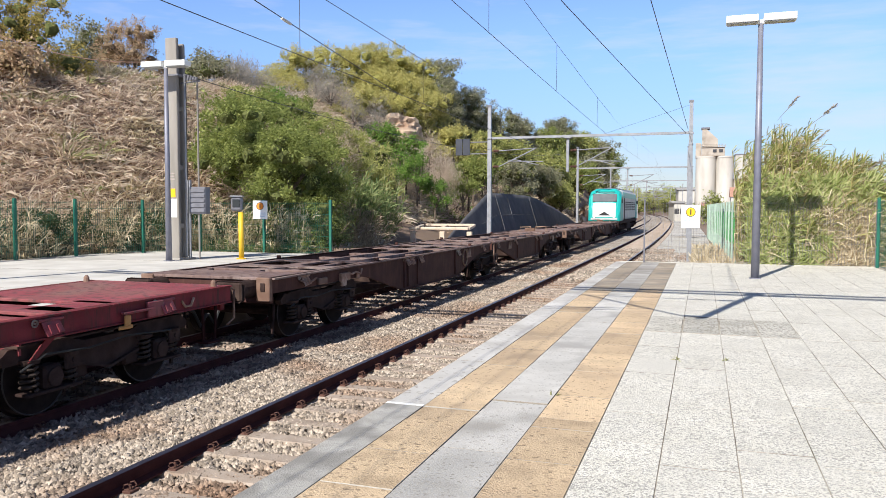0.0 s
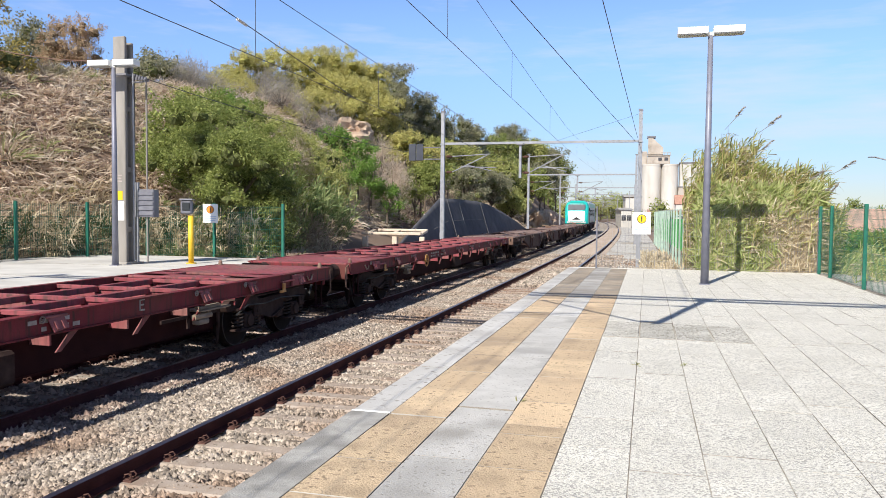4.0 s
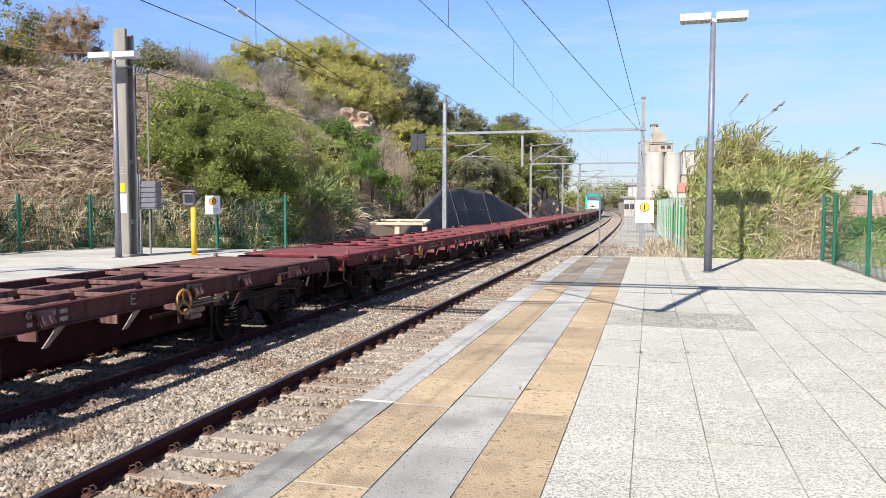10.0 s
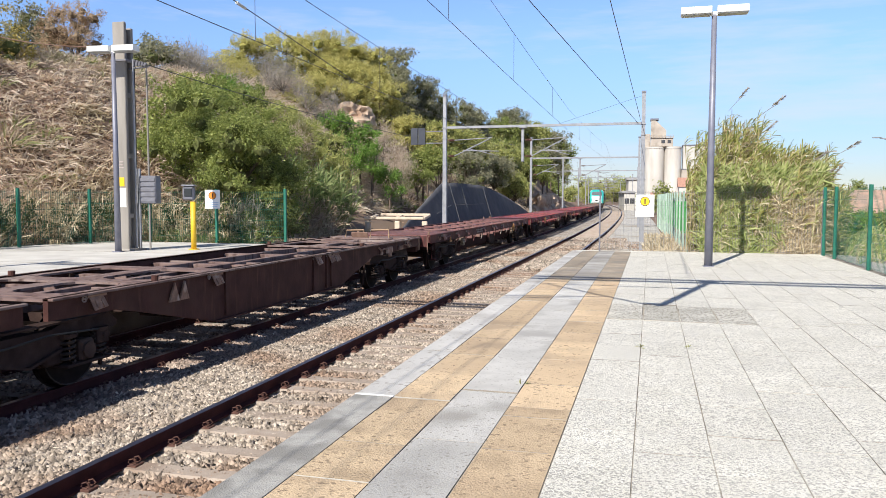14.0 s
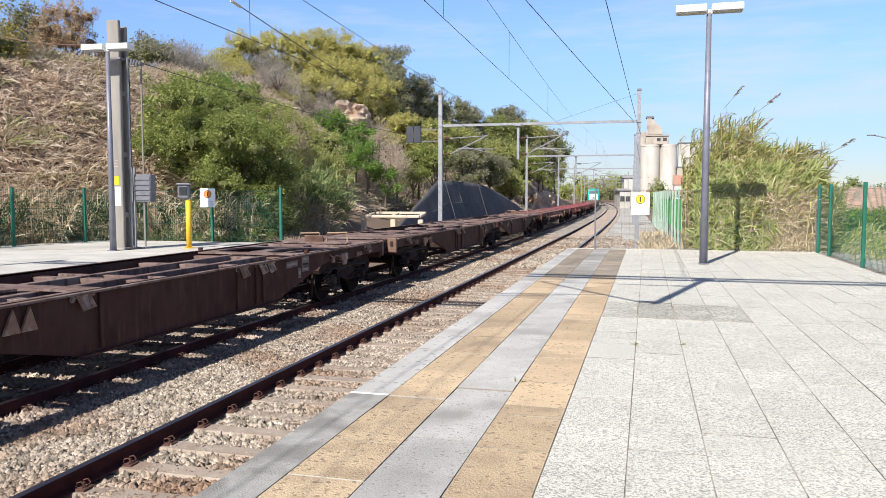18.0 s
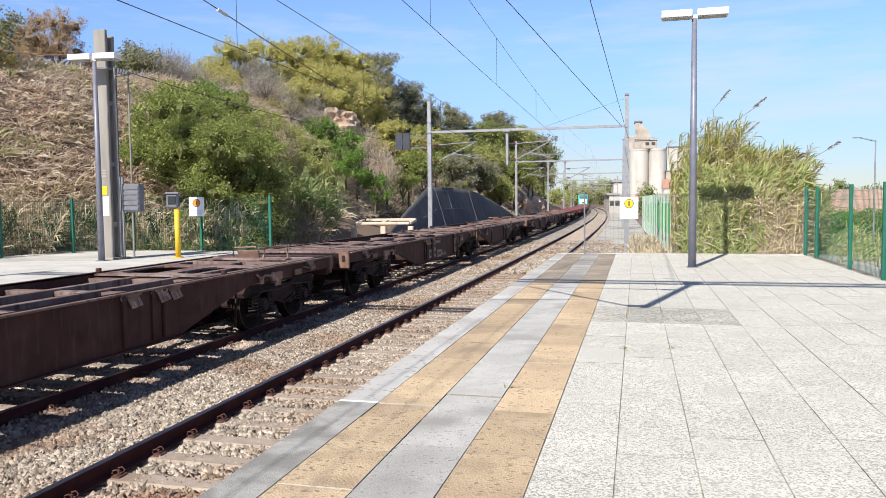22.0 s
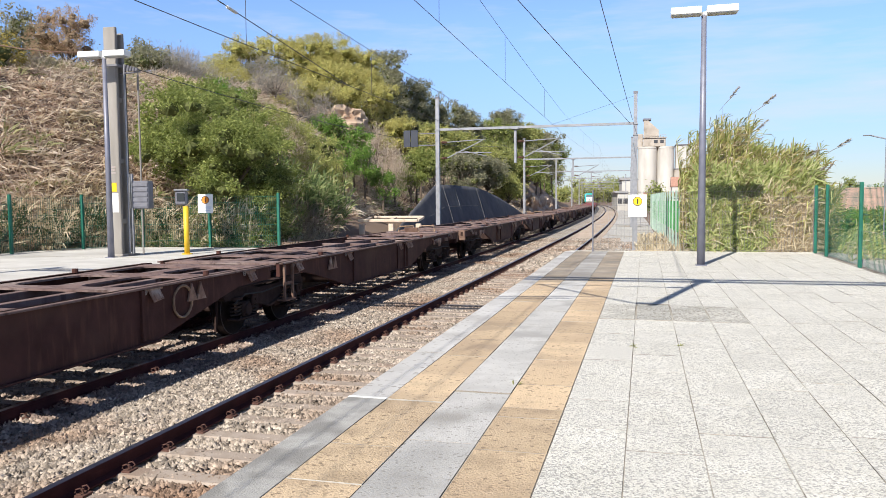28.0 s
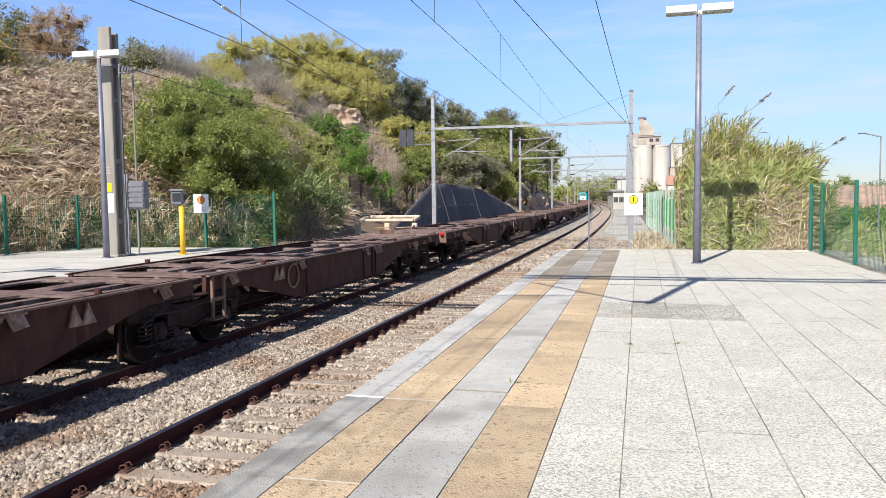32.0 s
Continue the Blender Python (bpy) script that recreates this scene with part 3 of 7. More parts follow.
def clump_points(blobs, n, shell=0.35, flat=False):
    """n points near the skins of ellipsoid clumps (x, y, z, rx, ry, rz), with outward ways."""
    b = np.array(blobs, float)
    w = b[:, 3] * b[:, 4] + b[:, 3] * b[:, 5]
    k = rng.choice(len(b), n, p=w / w.sum())
    d = unit(rng.normal(size=(n, 3)))
    if flat:
        d[:, 2] = np.abs(d[:, 2]) - 0.15
    r = (1 - shell * rng.random(n) ** 1.5) * (0.9 + 0.25 * rng.random(n))
    return b[k, :3] + d * b[k, 3:] * r[:, None], d


ICO = np.array([(s * a, t * b, 0) for a, b in ((0.526, 0.851),) for s in (-1, 1) for t in (-1, 1)])
ICO = np.concatenate([ICO, ICO[:, [2, 0, 1]], ICO[:, [1, 2, 0]]])
ICO_FACES = [f for f in itertools.combinations(range(12), 3) if all(np.linalg.norm(ICO[i] - ICO[j]) < 1.1 for i, j in itertools.combinations(f, 2))]


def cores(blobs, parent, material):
    """A rough core added in every clump, coloured dark to pass for inner shade."""
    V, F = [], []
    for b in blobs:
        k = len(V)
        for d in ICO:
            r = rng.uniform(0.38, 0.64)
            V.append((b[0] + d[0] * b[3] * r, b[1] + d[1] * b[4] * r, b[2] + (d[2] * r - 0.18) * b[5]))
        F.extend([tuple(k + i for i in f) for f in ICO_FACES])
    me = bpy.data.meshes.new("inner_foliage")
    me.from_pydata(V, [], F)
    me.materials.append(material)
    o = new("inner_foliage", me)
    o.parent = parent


def foliage(name, blobs, n, size, material, parent, up=0.3, width=0.5, droop=0.4, tuft=72, flat=False):
    """Leaves in sprays: each spray is a short twig on a clump's skin with its leaves round it; a few leaves fill the inside."""
    m = max(1, int(n * 0.86 / tuft))
    c, d = clump_points(blobs, m, 0.22, flat)
    A = unit(d * 0.9 + rng.normal(size=(m, 3)) * 0.45 + [0, 0, up * 0.7])
    reach = size * rng.uniform(2.4, 5.2, m)
    k = np.repeat(np.arange(m), tuft)
    u = rng.random(len(k))
    P = c[k] + A[k] * (reach[k] * (u - 0.25))[:, None] + rng.normal(size=(len(k), 3)) * (size * (1.25 - 0.6 * u))[:, None]
    D = unit(A[k] * 0.7 + rng.normal(size=(len(k), 3)) * 0.6 + [0, 0, up])
    Q, e = clump_points(blobs, max(1, n - len(k)), 0.9)
    E = unit(e * 0.6 + rng.normal(size=(len(Q), 3)))
    P, D = np.concatenate([P, Q]), np.concatenate([D, E])
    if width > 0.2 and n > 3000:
        cores(blobs, parent, {M["pine"]: M["shade_core_pine"], M["brown_tree"]: M["shade_core_brown"]}.get(material, M["shade_core_leaf"]))
    L = size * (0.55 + 0.8 * rng.random(len(P)))
    return ribbons(name, P, D, L, L * width, droop, material, parent, True)

# ---- ground and hill ----
RAIL_Z = -0.65
BED_Z = -0.90


def bend(y):
    """How far the tracks have curved to the left at y."""
    return -0.0002 * max(0.0, y - 38.0) ** 2


def smooth(u):
    u = min(1.0, max(0.0, u))
    return u * u * (3 - 2 * u)


def lerp_table(table, y):
    for (a, va), (b, vb) in zip(table, table[1:]):
        if y <= b:
            return va + (vb - va) * max(0.0, (y - a)) / (b - a)
    return table[-1][1]


FOOT = [(-60, -70.0), (0, -40.0), (10, -30.0), (20, -22.2), (25, -19.6), (31, -17.3), (45, -16.0), (60, -16.6), (95, -17.4), (120, -16.0), (140, -15.5), (210, -20.0), (330, -32.0)]
CREST = [(-60, 8.6), (30, 9.0), (42, 9.5), (54, 10.6), (62, 11.8), (110, 12.0), (170, 11.5), (215, 9.0), (270, 3.0), (330, 0.0)]


def ground_z(x, y):
    foot = lerp_table(FOOT, y)
    top = lerp_table(CREST, y)
    u = (foot - x) / 14.5
    h = top * (0.62 * smooth(u) + 0.38 * min(1.0, max(0.0, u)))
    if u > 1:
        h = top + 0.9 * math.sin((u - 1) * 0.8) - 0.5 * max(0.0, u - 3)
        h = max(h, 0.0)
    rough = noise.noise((x * 0.22, y * 0.22, 0.3)) * 0.5 + noise.noise((x * 0.7, y * 0.7, 1.3)) * 0.16
    z = BED_Z + 0.0
    if u > -0.1:
        z += smooth((u + 0.1) * 6) * 0.75 + h + rough * smooth(u * 4)
    if x < -9.8 and y < 40:
        z = max(z, -0.12 - 0.78 * smooth((y - 31) / 6))
    if x > 5.5:
        z -= 1.5 * smooth((x - 5.5) / 6) - 0.2 * rough
    if x > 60 or y > 260:
        far = max((x - 60) / 300, (y - 260) / 500, 0)
        z += 2.0 * min(1.0, far) * (0.5 + noise.noise((x * 0.006, y * 0.006, 5.0)))
    return z


def steps(parts):
    out = [parts[0][0]]
    for a, b, d in parts:
        k = max(1, round((b - a) / d))
        out += [a + (b - a) * (i + 1) / k for i in range(k)]
    return out


xs = steps([(-2400, -400, 250), (-400, -80, 40), (-80, -38, 3), (-38, -13, 0.6), (-13, 0, 3.2), (0, 12, 1.5), (12, 60, 8), (60, 400, 42), (400, 2400, 250)])
ys = steps([(-300, -40, 65), (-40, 15, 4), (15, 70, 0.8), (70, 140, 1.8), (140, 340, 8), (340, 700, 45), (700, 3500, 400)])
verts = [(x, y, ground_z(x, y)) for y in ys for x in xs]
nx = len(xs)
faces = [(j * nx + i, j * nx + i + 1, (j + 1) * nx + i + 1, (j + 1) * nx + i) for j in range(len(ys) - 1) for i in range(nx - 1)]
gm = bpy.data.meshes.new("ground")
gm.from_pydata(verts, [], faces)
gm.polygons.foreach_set("use_smooth", [True] * len(gm.polygons))
gm.materials.append(M["soil"])
tagged(new("ground", gm), "dry brown earth rising to a grassy hillside", "ground", kind="structure")

# ballast bed following the curve of the tracks
bm = B()
ysb = steps([(-30, 40, 10), (40, 420, 8)])
prof = [(-9.25, BED_Z - 0.15), (-9.2, -0.86), (-6.1, -0.80), (-5.6, -0.83), (-5.0, -0.85), (-2.6, -0.86), (-1.2, -0.84), (0.9, BED_Z - 0.12)]
rowsv = []
for y in ysb:
    rowsv.append([bm.verts.new((x + bend(y), y, z)) for x, z in prof])
for a, b in zip(rowsv, rowsv[1:]):
    for i in range(len(prof) - 1):
        bm.faces.new((a[i], a[i + 1], b[i + 1], b[i]))
tagged(link("ballast_bed", bm, M["ballast"], smooth=True), "grey-brown stone ballast under the two tracks", "ballast", kind="structure")

# loose stones on the bed near the platform
def stones(name, areas, material):
    pts = []
    for x0, x1, y0, y1, n, z, s in areas:
        p = np.stack([rng.uniform(x0, x1, n), rng.uniform(y0, y1, n), np.full(n, z)], 1)
        pts.append(np.concatenate([p, np.full((n, 1), s)], 1))
    P = np.concatenate(pts)
    n = len(P)
    octa = np.array([(1.15, 0, -0.25), (0, 0.85, -0.35), (-1.15, 0, -0.3), (0, -0.85, -0.25), (0.2, 0.1, 0.8)], float)
    V = octa[None] * (0.45 + 1.0 * rng.random((n, 5, 1))) * (P[:, 3] * (0.6 + 0.8 * rng.random(n)))[:, None, None]
    a = rng.uniform(0, 2 * np.pi, n)
    c, s = np.cos(a)[:, None], np.sin(a)[:, None]
    X, Y, Z = V[..., 0], V[..., 1], V[..., 2]
    tilt = rng.normal(0, 0.45, n)[:, None]
    X, Z = X * np.cos(tilt) - Z * np.sin(tilt), X * np.sin(tilt) + Z * np.cos(tilt)
    V = np.stack([X * c - Y * s, X * s + Y * c, Z], -1) + P[:, None, :3]
    V[..., 0] += np.array([bend(y) for y in P[:, 1]])[:, None]
    F = np.array([(0, 1, 4), (1, 2, 4), (2, 3, 4), (3, 0, 4)])
    me = bpy.data.meshes.new(name)
    me.vertices.add(5 * n)
    me.vertices.foreach_set("co", V.astype(np.float32).ravel())
    idx = (np.arange(n)[:, None, None] * 5 + F[None]).ravel()
    me.loops.add(len(idx))
    me.loops.foreach_set("vertex_index", idx.astype(np.int32))
    me.polygons.add(len(idx) // 3)
    me.polygons.foreach_set("loop_start", np.arange(0, len(idx), 3, dtype=np.int32))
    me.update(calc_edges=True)
    me.materials.append(material)
    return new(name, me)


tagged(stones("ballast_stones", [
    (-6.5, -5.0, 2.5, 13, 22000, -0.80, 0.030), (-6.5, -5.0, 13, 26, 18000, -0.80, 0.030), (-6.5, -5.0, 26, 48, 8000, -0.80, 0.05),
    (-4.6, -2.5, 2.5, 13, 20000, -0.826, 0.029), (-4.6, -2.5, 13, 26, 16000, -0.825, 0.029), (-4.6, -1.4, 26, 48, 7000, -0.80, 0.055),
    (-2.9, 0.6, 25, 45, 4500, -0.83, 0.055), (-6.5, -5.0, -10, 2.5, 7000, -0.80, 0.042), (-4.6, -2.5, -10, 2.5, 7000, -0.825, 0.04)], M["stone"]),
    "loose grey and rust-stained ballast stones along the rails", "ballast stones", kind="stuff")


# bed strip and stones under the train, darkened to stand for its shade
bm = B()
yo = steps([(-30, 40, 10), (40, 110, 8)])
ov = [[bm.verts.new((x + bend(y), y, z)) for x, z in ((-9.2, -0.852), (-7.9, -0.830), (-6.45, -0.801))] for y in yo]
for a, b in zip(ov, ov[1:]):
    for i in range(2):
        bm.faces.new((a[i], a[i + 1], b[i + 1], b[i]))
tagged(link("oily_bed", bm, M["oily_bed"]), "ballast strip under the goods train, darkened as shade", "ballast", kind="structure")
tagged(stones("oily_stones", [(-9.2, -7.0, 2.5, 16, 11000, -0.822, 0.035), (-7.0, -6.2, 2.5, 16, 5500, -0.798, 0.035), (-9.2, -7.0, 16, 40, 7000, -0.82, 0.045), (-7.0, -6.3, 16, 40, 3500, -0.796, 0.042), (-9.2, -6.8, 40, 60, 3500, -0.82, 0.06)], M["stone_shaded"]), "ballast stones under the goods train, toned for shade", "ballast stones", kind="stuff")
bm = B()
yg = steps([(24.9, 40, 5), (40, 160, 8)])
gv = [[bm.verts.new((x + bend(y), y, z)) for x, z in ((-2.55, -0.80), (-1.2, -0.82), (0.75, -0.86))] for y in yg]
for a, b in zip(gv, gv[1:]):
    for i in range(2):
        bm.faces.new((a[i], a[i + 1], b[i + 1], b[i]))
tagged(link("gravel_path", bm, M["gravel"]), "pale gravel path beside the track beyond the platform", "path", kind="structure")

# ---- tracks ----
def rail_mesh(parent, x0, name="rail"):
    """A rail with foot, web and head, along the curve."""
    sec = [(-0.07, -0.165), (0.07, -0.165), (0.07, -0.15), (0.012, -0.125), (0.012, -0.045), (0.036, -0.035), (0.036, -0.004), (0.03, 0.0), (-0.03, 0.0), (-0.036, -0.004), (-0.036, -0.035), (-0.012, -0.045), (-0.012, -0.125), (-0.07, -0.15)]
    bm = B()
    yy = steps([(-30, 30, 15), (30, 420, 6)])
    loops = [[bm.verts.new((x0 + bend(y) + sx, y, RAIL_Z + sz)) for sx, sz in sec] for y in yy]
    for a, b in zip(loops, loops[1:]):
        for i in range(len(sec)):
            f = bm.faces.new((a[i], a[(i + 1) % len(sec)], b[(i + 1) % len(sec)], b[i]))
            f.material_index = 1 if i in (6, 7) else 0
    return part(name, bm, [M["rail"], M["rail_top"]], parent)


def build_track(cx, label, sleeper="sleeper"):
    tr = tagged(thing("railway_track", label, "railway track"), kind="structure")
    for sx in (-0.87, 0.87):
        rail_mesh(tr, cx + sx)
    bm = B()
    box(bm, (0, 0, 0), (2.6, 0.24, 0.16), 0.02)
    sl = part("sleeper", bm, M[sleeper], tr)
    sl.location = (cx, 0.0, -0.885)
    bmc = B()
    for sx in (-0.12, 0.12):
        for dy in (-0.04, 0.04):
            chain(bmc, [(sx * (0.95 + 0.24 * math.cos(q)), dy + 0.012 * math.cos(q), 0.03 + 0.03 * math.sin(q)) for q in (-2.4, -1.2, 0.0, 1.2, 2.4, 3.4)], 0.008, 4)
        box(bmc, (sx * 1.05, 0, -0.008), (0.09, 0.13, 0.024), 0.004)
        tube(bmc, (sx * 1.02, 0, 0), (sx * 1.02, 0, 0.045), 0.010, seg=6)
    cl = part("rail_clip", bmc, M["clip"], tr)
    cl.location = (cx - 0.87, 0.0, -0.79)
    y = -14.4
    while y < 150:
        share("sleeper", sl, pose(cx + bend(y), y + random.uniform(-0.02, 0.02), -0.885 + random.uniform(-0.006, 0.006), 0, 0, random.uniform(-0.4, 0.4)), tr)
        if y < 45:
            for sx in (-0.87, 0.87):
                share("rail_clip", cl, pose(cx + sx + bend(y), y, -0.79), tr)
        y += 0.61
    return tr


T1, T2 = -3.88, -7.92
build_track(T1, "curving track with rust-red rails on concrete sleepers")
build_track(T2, "curving track with dark rails under the goods train", "sleeper_dark")
# distant siding on the hill side
sid = tagged(thing("railway_track", "sandy siding curving away beside the main line", "railway track"), kind="structure")
for sx in (-0.87, 0.87):
    rail_mesh(sid, -13.2 + sx)

# ---- platforms ----
EDGE = -2.47
plat = tagged(thing("pavement", "station platform of pale terrazzo tiles with yellow bands", "platform"), kind="structure")
bm = B()
box(bm, ((EDGE + 0.12 + 6.2) / 2, -2.5, -0.603), (6.2 - EDGE - 0.12, 54.4, 1.19))
part("platform_base", bm, M["joint"], plat)
bm = B()
box(bm, (EDGE + 0.06, -2.5, -0.58), (0.10, 54.4, 0.96), 0.01)
part("platform_wall", bm, M["concrete"], plat)
Y_END = 24.65


def dirty_sides(bm):
    """The sides of a slab are grimed by the joint."""
    bm.normal_update()
    for f in bm.faces:
        if abs(f.normal.z) < 0.8:
            f.material_index = 1
    return bm


def slab_strip(name, material, x0, x1, y0, y1, length, jitter, gap=0.008, thick=0.05):
    """A row of slabs with open joints."""
    made = {}
    y = y0
    while y < y1 - 0.1:
        ln = min(length * random.uniform(1 - jitter, 1 + jitter), y1 - y)
        ln = round(ln / 0.1) * 0.1 if jitter else ln
        ln = max(0.2, min(ln, y1 - y))
        key = round(ln, 2)
        if key not in made:
            bm = B()
            box(bm, (0, 0, -thick / 2), (x1 - x0 - gap, ln - gap, thick), 0.0015)
            made[key] = part(name, dirty_sides(bm), [material, M["joint"]], plat)
            o = made[key]
        else:
            o = share(name, made[key], Matrix(), plat)
        o.matrix_basis = pose((x0 + x1) / 2, y + ln / 2, random.uniform(-0.0025, 0.0025), random.uniform(-0.12, 0.12), random.uniform(-0.15, 0.15), 0)
        y += ln


slab_strip("coping_slab", M["coping_dark"], EDGE, -2.12, -13.46, 5.82, 2.41, 0.0)
slab_strip("coping_slab", M["coping"], EDGE, -2.12, 5.82, Y_END, 2.35, 0.15)
bm = B()
box(bm, ((EDGE - 2.12) / 2, 5.82, -0.008), (0.345, 0.035, 0.028), 0.002)
part("mortar_joint", bm, M["sign_white"], plat, "white mortar joint in the coping")
slab_strip("yellow_slab", M["yellow_old"], -2.12, -1.62, -13.0, 5.81, 0.75, 0.15)
slab_strip("yellow_slab", M["yellow_slab"], -2.12, -1.62, 5.81, 15.9, 0.95, 0.5)
slab_strip("worn_slab", M["slab_worn"], -2.12, -1.62, 15.9, Y_END, 0.95, 0.3)
slab_strip("grey_slab", M["grey_old"], -1.62, -1.12, -13.0, 6.22, 1.5, 0.1)
slab_strip("grey_slab", M["grey_slab"], -1.62, -1.12, 6.22, 15.6, 1.35, 0.2)
slab_strip("worn_slab", M["grey_worn"], -1.62, -1.12, 15.6, Y_END, 1.2, 0.3)
slab_strip("yellow_slab", M["yellow_old"], -1.12, -0.62, -13.0, 5.78, 0.8, 0.15)
slab_strip("yellow_slab", M["yellow_slab"], -1.12, -0.62, 5.78, 16.2, 0.85, 0.4)
slab_strip("worn_slab", M["slab_worn"], -1.12, -0.62, 16.2, Y_END, 0.9, 0.3)
bm = B()
box(bm, (0, 0, -0.02), (0.4945, 0.8155, 0.04), 0.0015)
tile = part("paving_tile", dirty_sides(bm), [M["tile"], M["joint"]], plat)
tile.location = (-0.37, 1.0, 0)
offs = [0.25, 0.62, 0.3, 0.1, 0.45, 0.7, 0.2, 0.55, 0.05, 0.4, 0.75]
rest = []
count = 0
for c in range(11):
    x = -0.37 + 0.5 * c
    y = 1.0 + offs[c] - 0.82 * 18
    while y < Y_END - 0.1:
        worn = y > 10.45 and y + 0.82 < 12.35 and x < 1.4
        m = pose(x, y + 0.41, random.uniform(-0.002, 0.002), random.uniform(-0.1, 0.1), random.uniform(-0.12, 0.12), 0)
        if not worn:
            if count < 295 and 0.0 < y < 24:
                share("paving_tile", tile, m, plat)
                count += 1
            else:
                rest.append(m)
        y += 0.82
bm = B()
for m in rest:
    r = bmesh.ops.create_cube(bm, size=1.0)["verts"]
    bmesh.ops.transform(bm, matrix=m @ Matrix.Translation((0, 0, -0.02)) @ Matrix.Diagonal((0.4945, 0.8155, 0.04, 1)), verts=r)
tagged(part("paving_tiles", dirty_sides(bm), [M["tile"], M["joint"]], plat), kind="stuff")
# the worn rough patch
bm = B()
box(bm, (0, 0, -0.025), (0.478, 1.58, 0.05), 0.004)
worn = part("worn_tile", dirty_sides(bm), [M["tile_old"], M["joint"]], plat, "darker rough worn tile")
worn.location = (-0.37, 11.4, 0.006)
for c in range(1, 4):
    share("worn_tile", worn, pose(-0.37 + 0.5 * c, 11.4 - 0.01 * c, 0.006), plat)
bm = B()
box(bm, (5.35, 0.5, -0.02), (0.62, 48.4, 0.08), 0.01)
part("kerb", bm, M["concrete"], plat, "pale concrete kerb under the side fence")
bm = B()
box(bm, (1.4, 24.75, -0.03), (7.5, 0.16, 0.09), 0.01)
part("kerb", bm, M["concrete"], plat)

platl = tagged(thing("pavement", "old pale concrete platform across the tracks", "platform"), kind="structure")
bm = B()
box(bm, (-15.3, -7.5, -0.5), (11.6, 65.0, 1.0), 0.02)
part("platform_slab", bm, M["plat_left"], platl)
# dark wall face added: darker stone, deepened further for its shade
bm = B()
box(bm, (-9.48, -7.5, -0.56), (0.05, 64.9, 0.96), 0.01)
part("platform_wall", bm, M["wall_dark"], platl, "side wall, darkened for its shade")
bm = B()
box(bm, (-9.62, -7.5, -0.03), (0.36, 65.06, 0.08), 0.02)
part("coping", bm, M["coping"], platl)
for yy in (4.0, 8.0, 12.0, 16.0, 20.0):
    bm = B()
    box(bm, (-15.3, yy, 0.001), (11.4, 0.03, 0.006))
    part("joint", bm, M["joint"], platl)

# ---- the goods train ----
DECK = 0.53


def wheelset(parent, y):
    """Two flanged wheels on an axle, in the space of the wagon (x across, rail top at z 0)."""
    ax = new("wheelset")
    ax.parent = parent
    ax.matrix_basis = pose(0, y, 0.46)
    for s in (-1, 1):
        bm = B()
        tube(bm, (s * 0.80, 0, 0), (s * 0.93, 0, 0), 0.46, seg=24)
        tube(bm, (s * 0.775, 0, 0), (s * 0.80, 0, 0), 0.49, seg=24)
        tube(bm, (s * 0.93, 0, 0), (s * 0.98, 0, 0), 0.13, seg=12)
        w = part("wheel", bm, M["wheel"], ax)
        bm = B()
        ring(bm, (s * 0.932, 0, 0), 0.448, 0.010, 28)
        part("rim", bm, M["tread"], ax, "bright worn wheel rim")
        for f in w.data.polygons:
            f.use_smooth = False
    bm = B()
    tube(bm, (-1.1, 0, 0), (1.1, 0, 0), 0.08, seg=10)
    part("axle", bm, M["grime"], ax)
    return ax


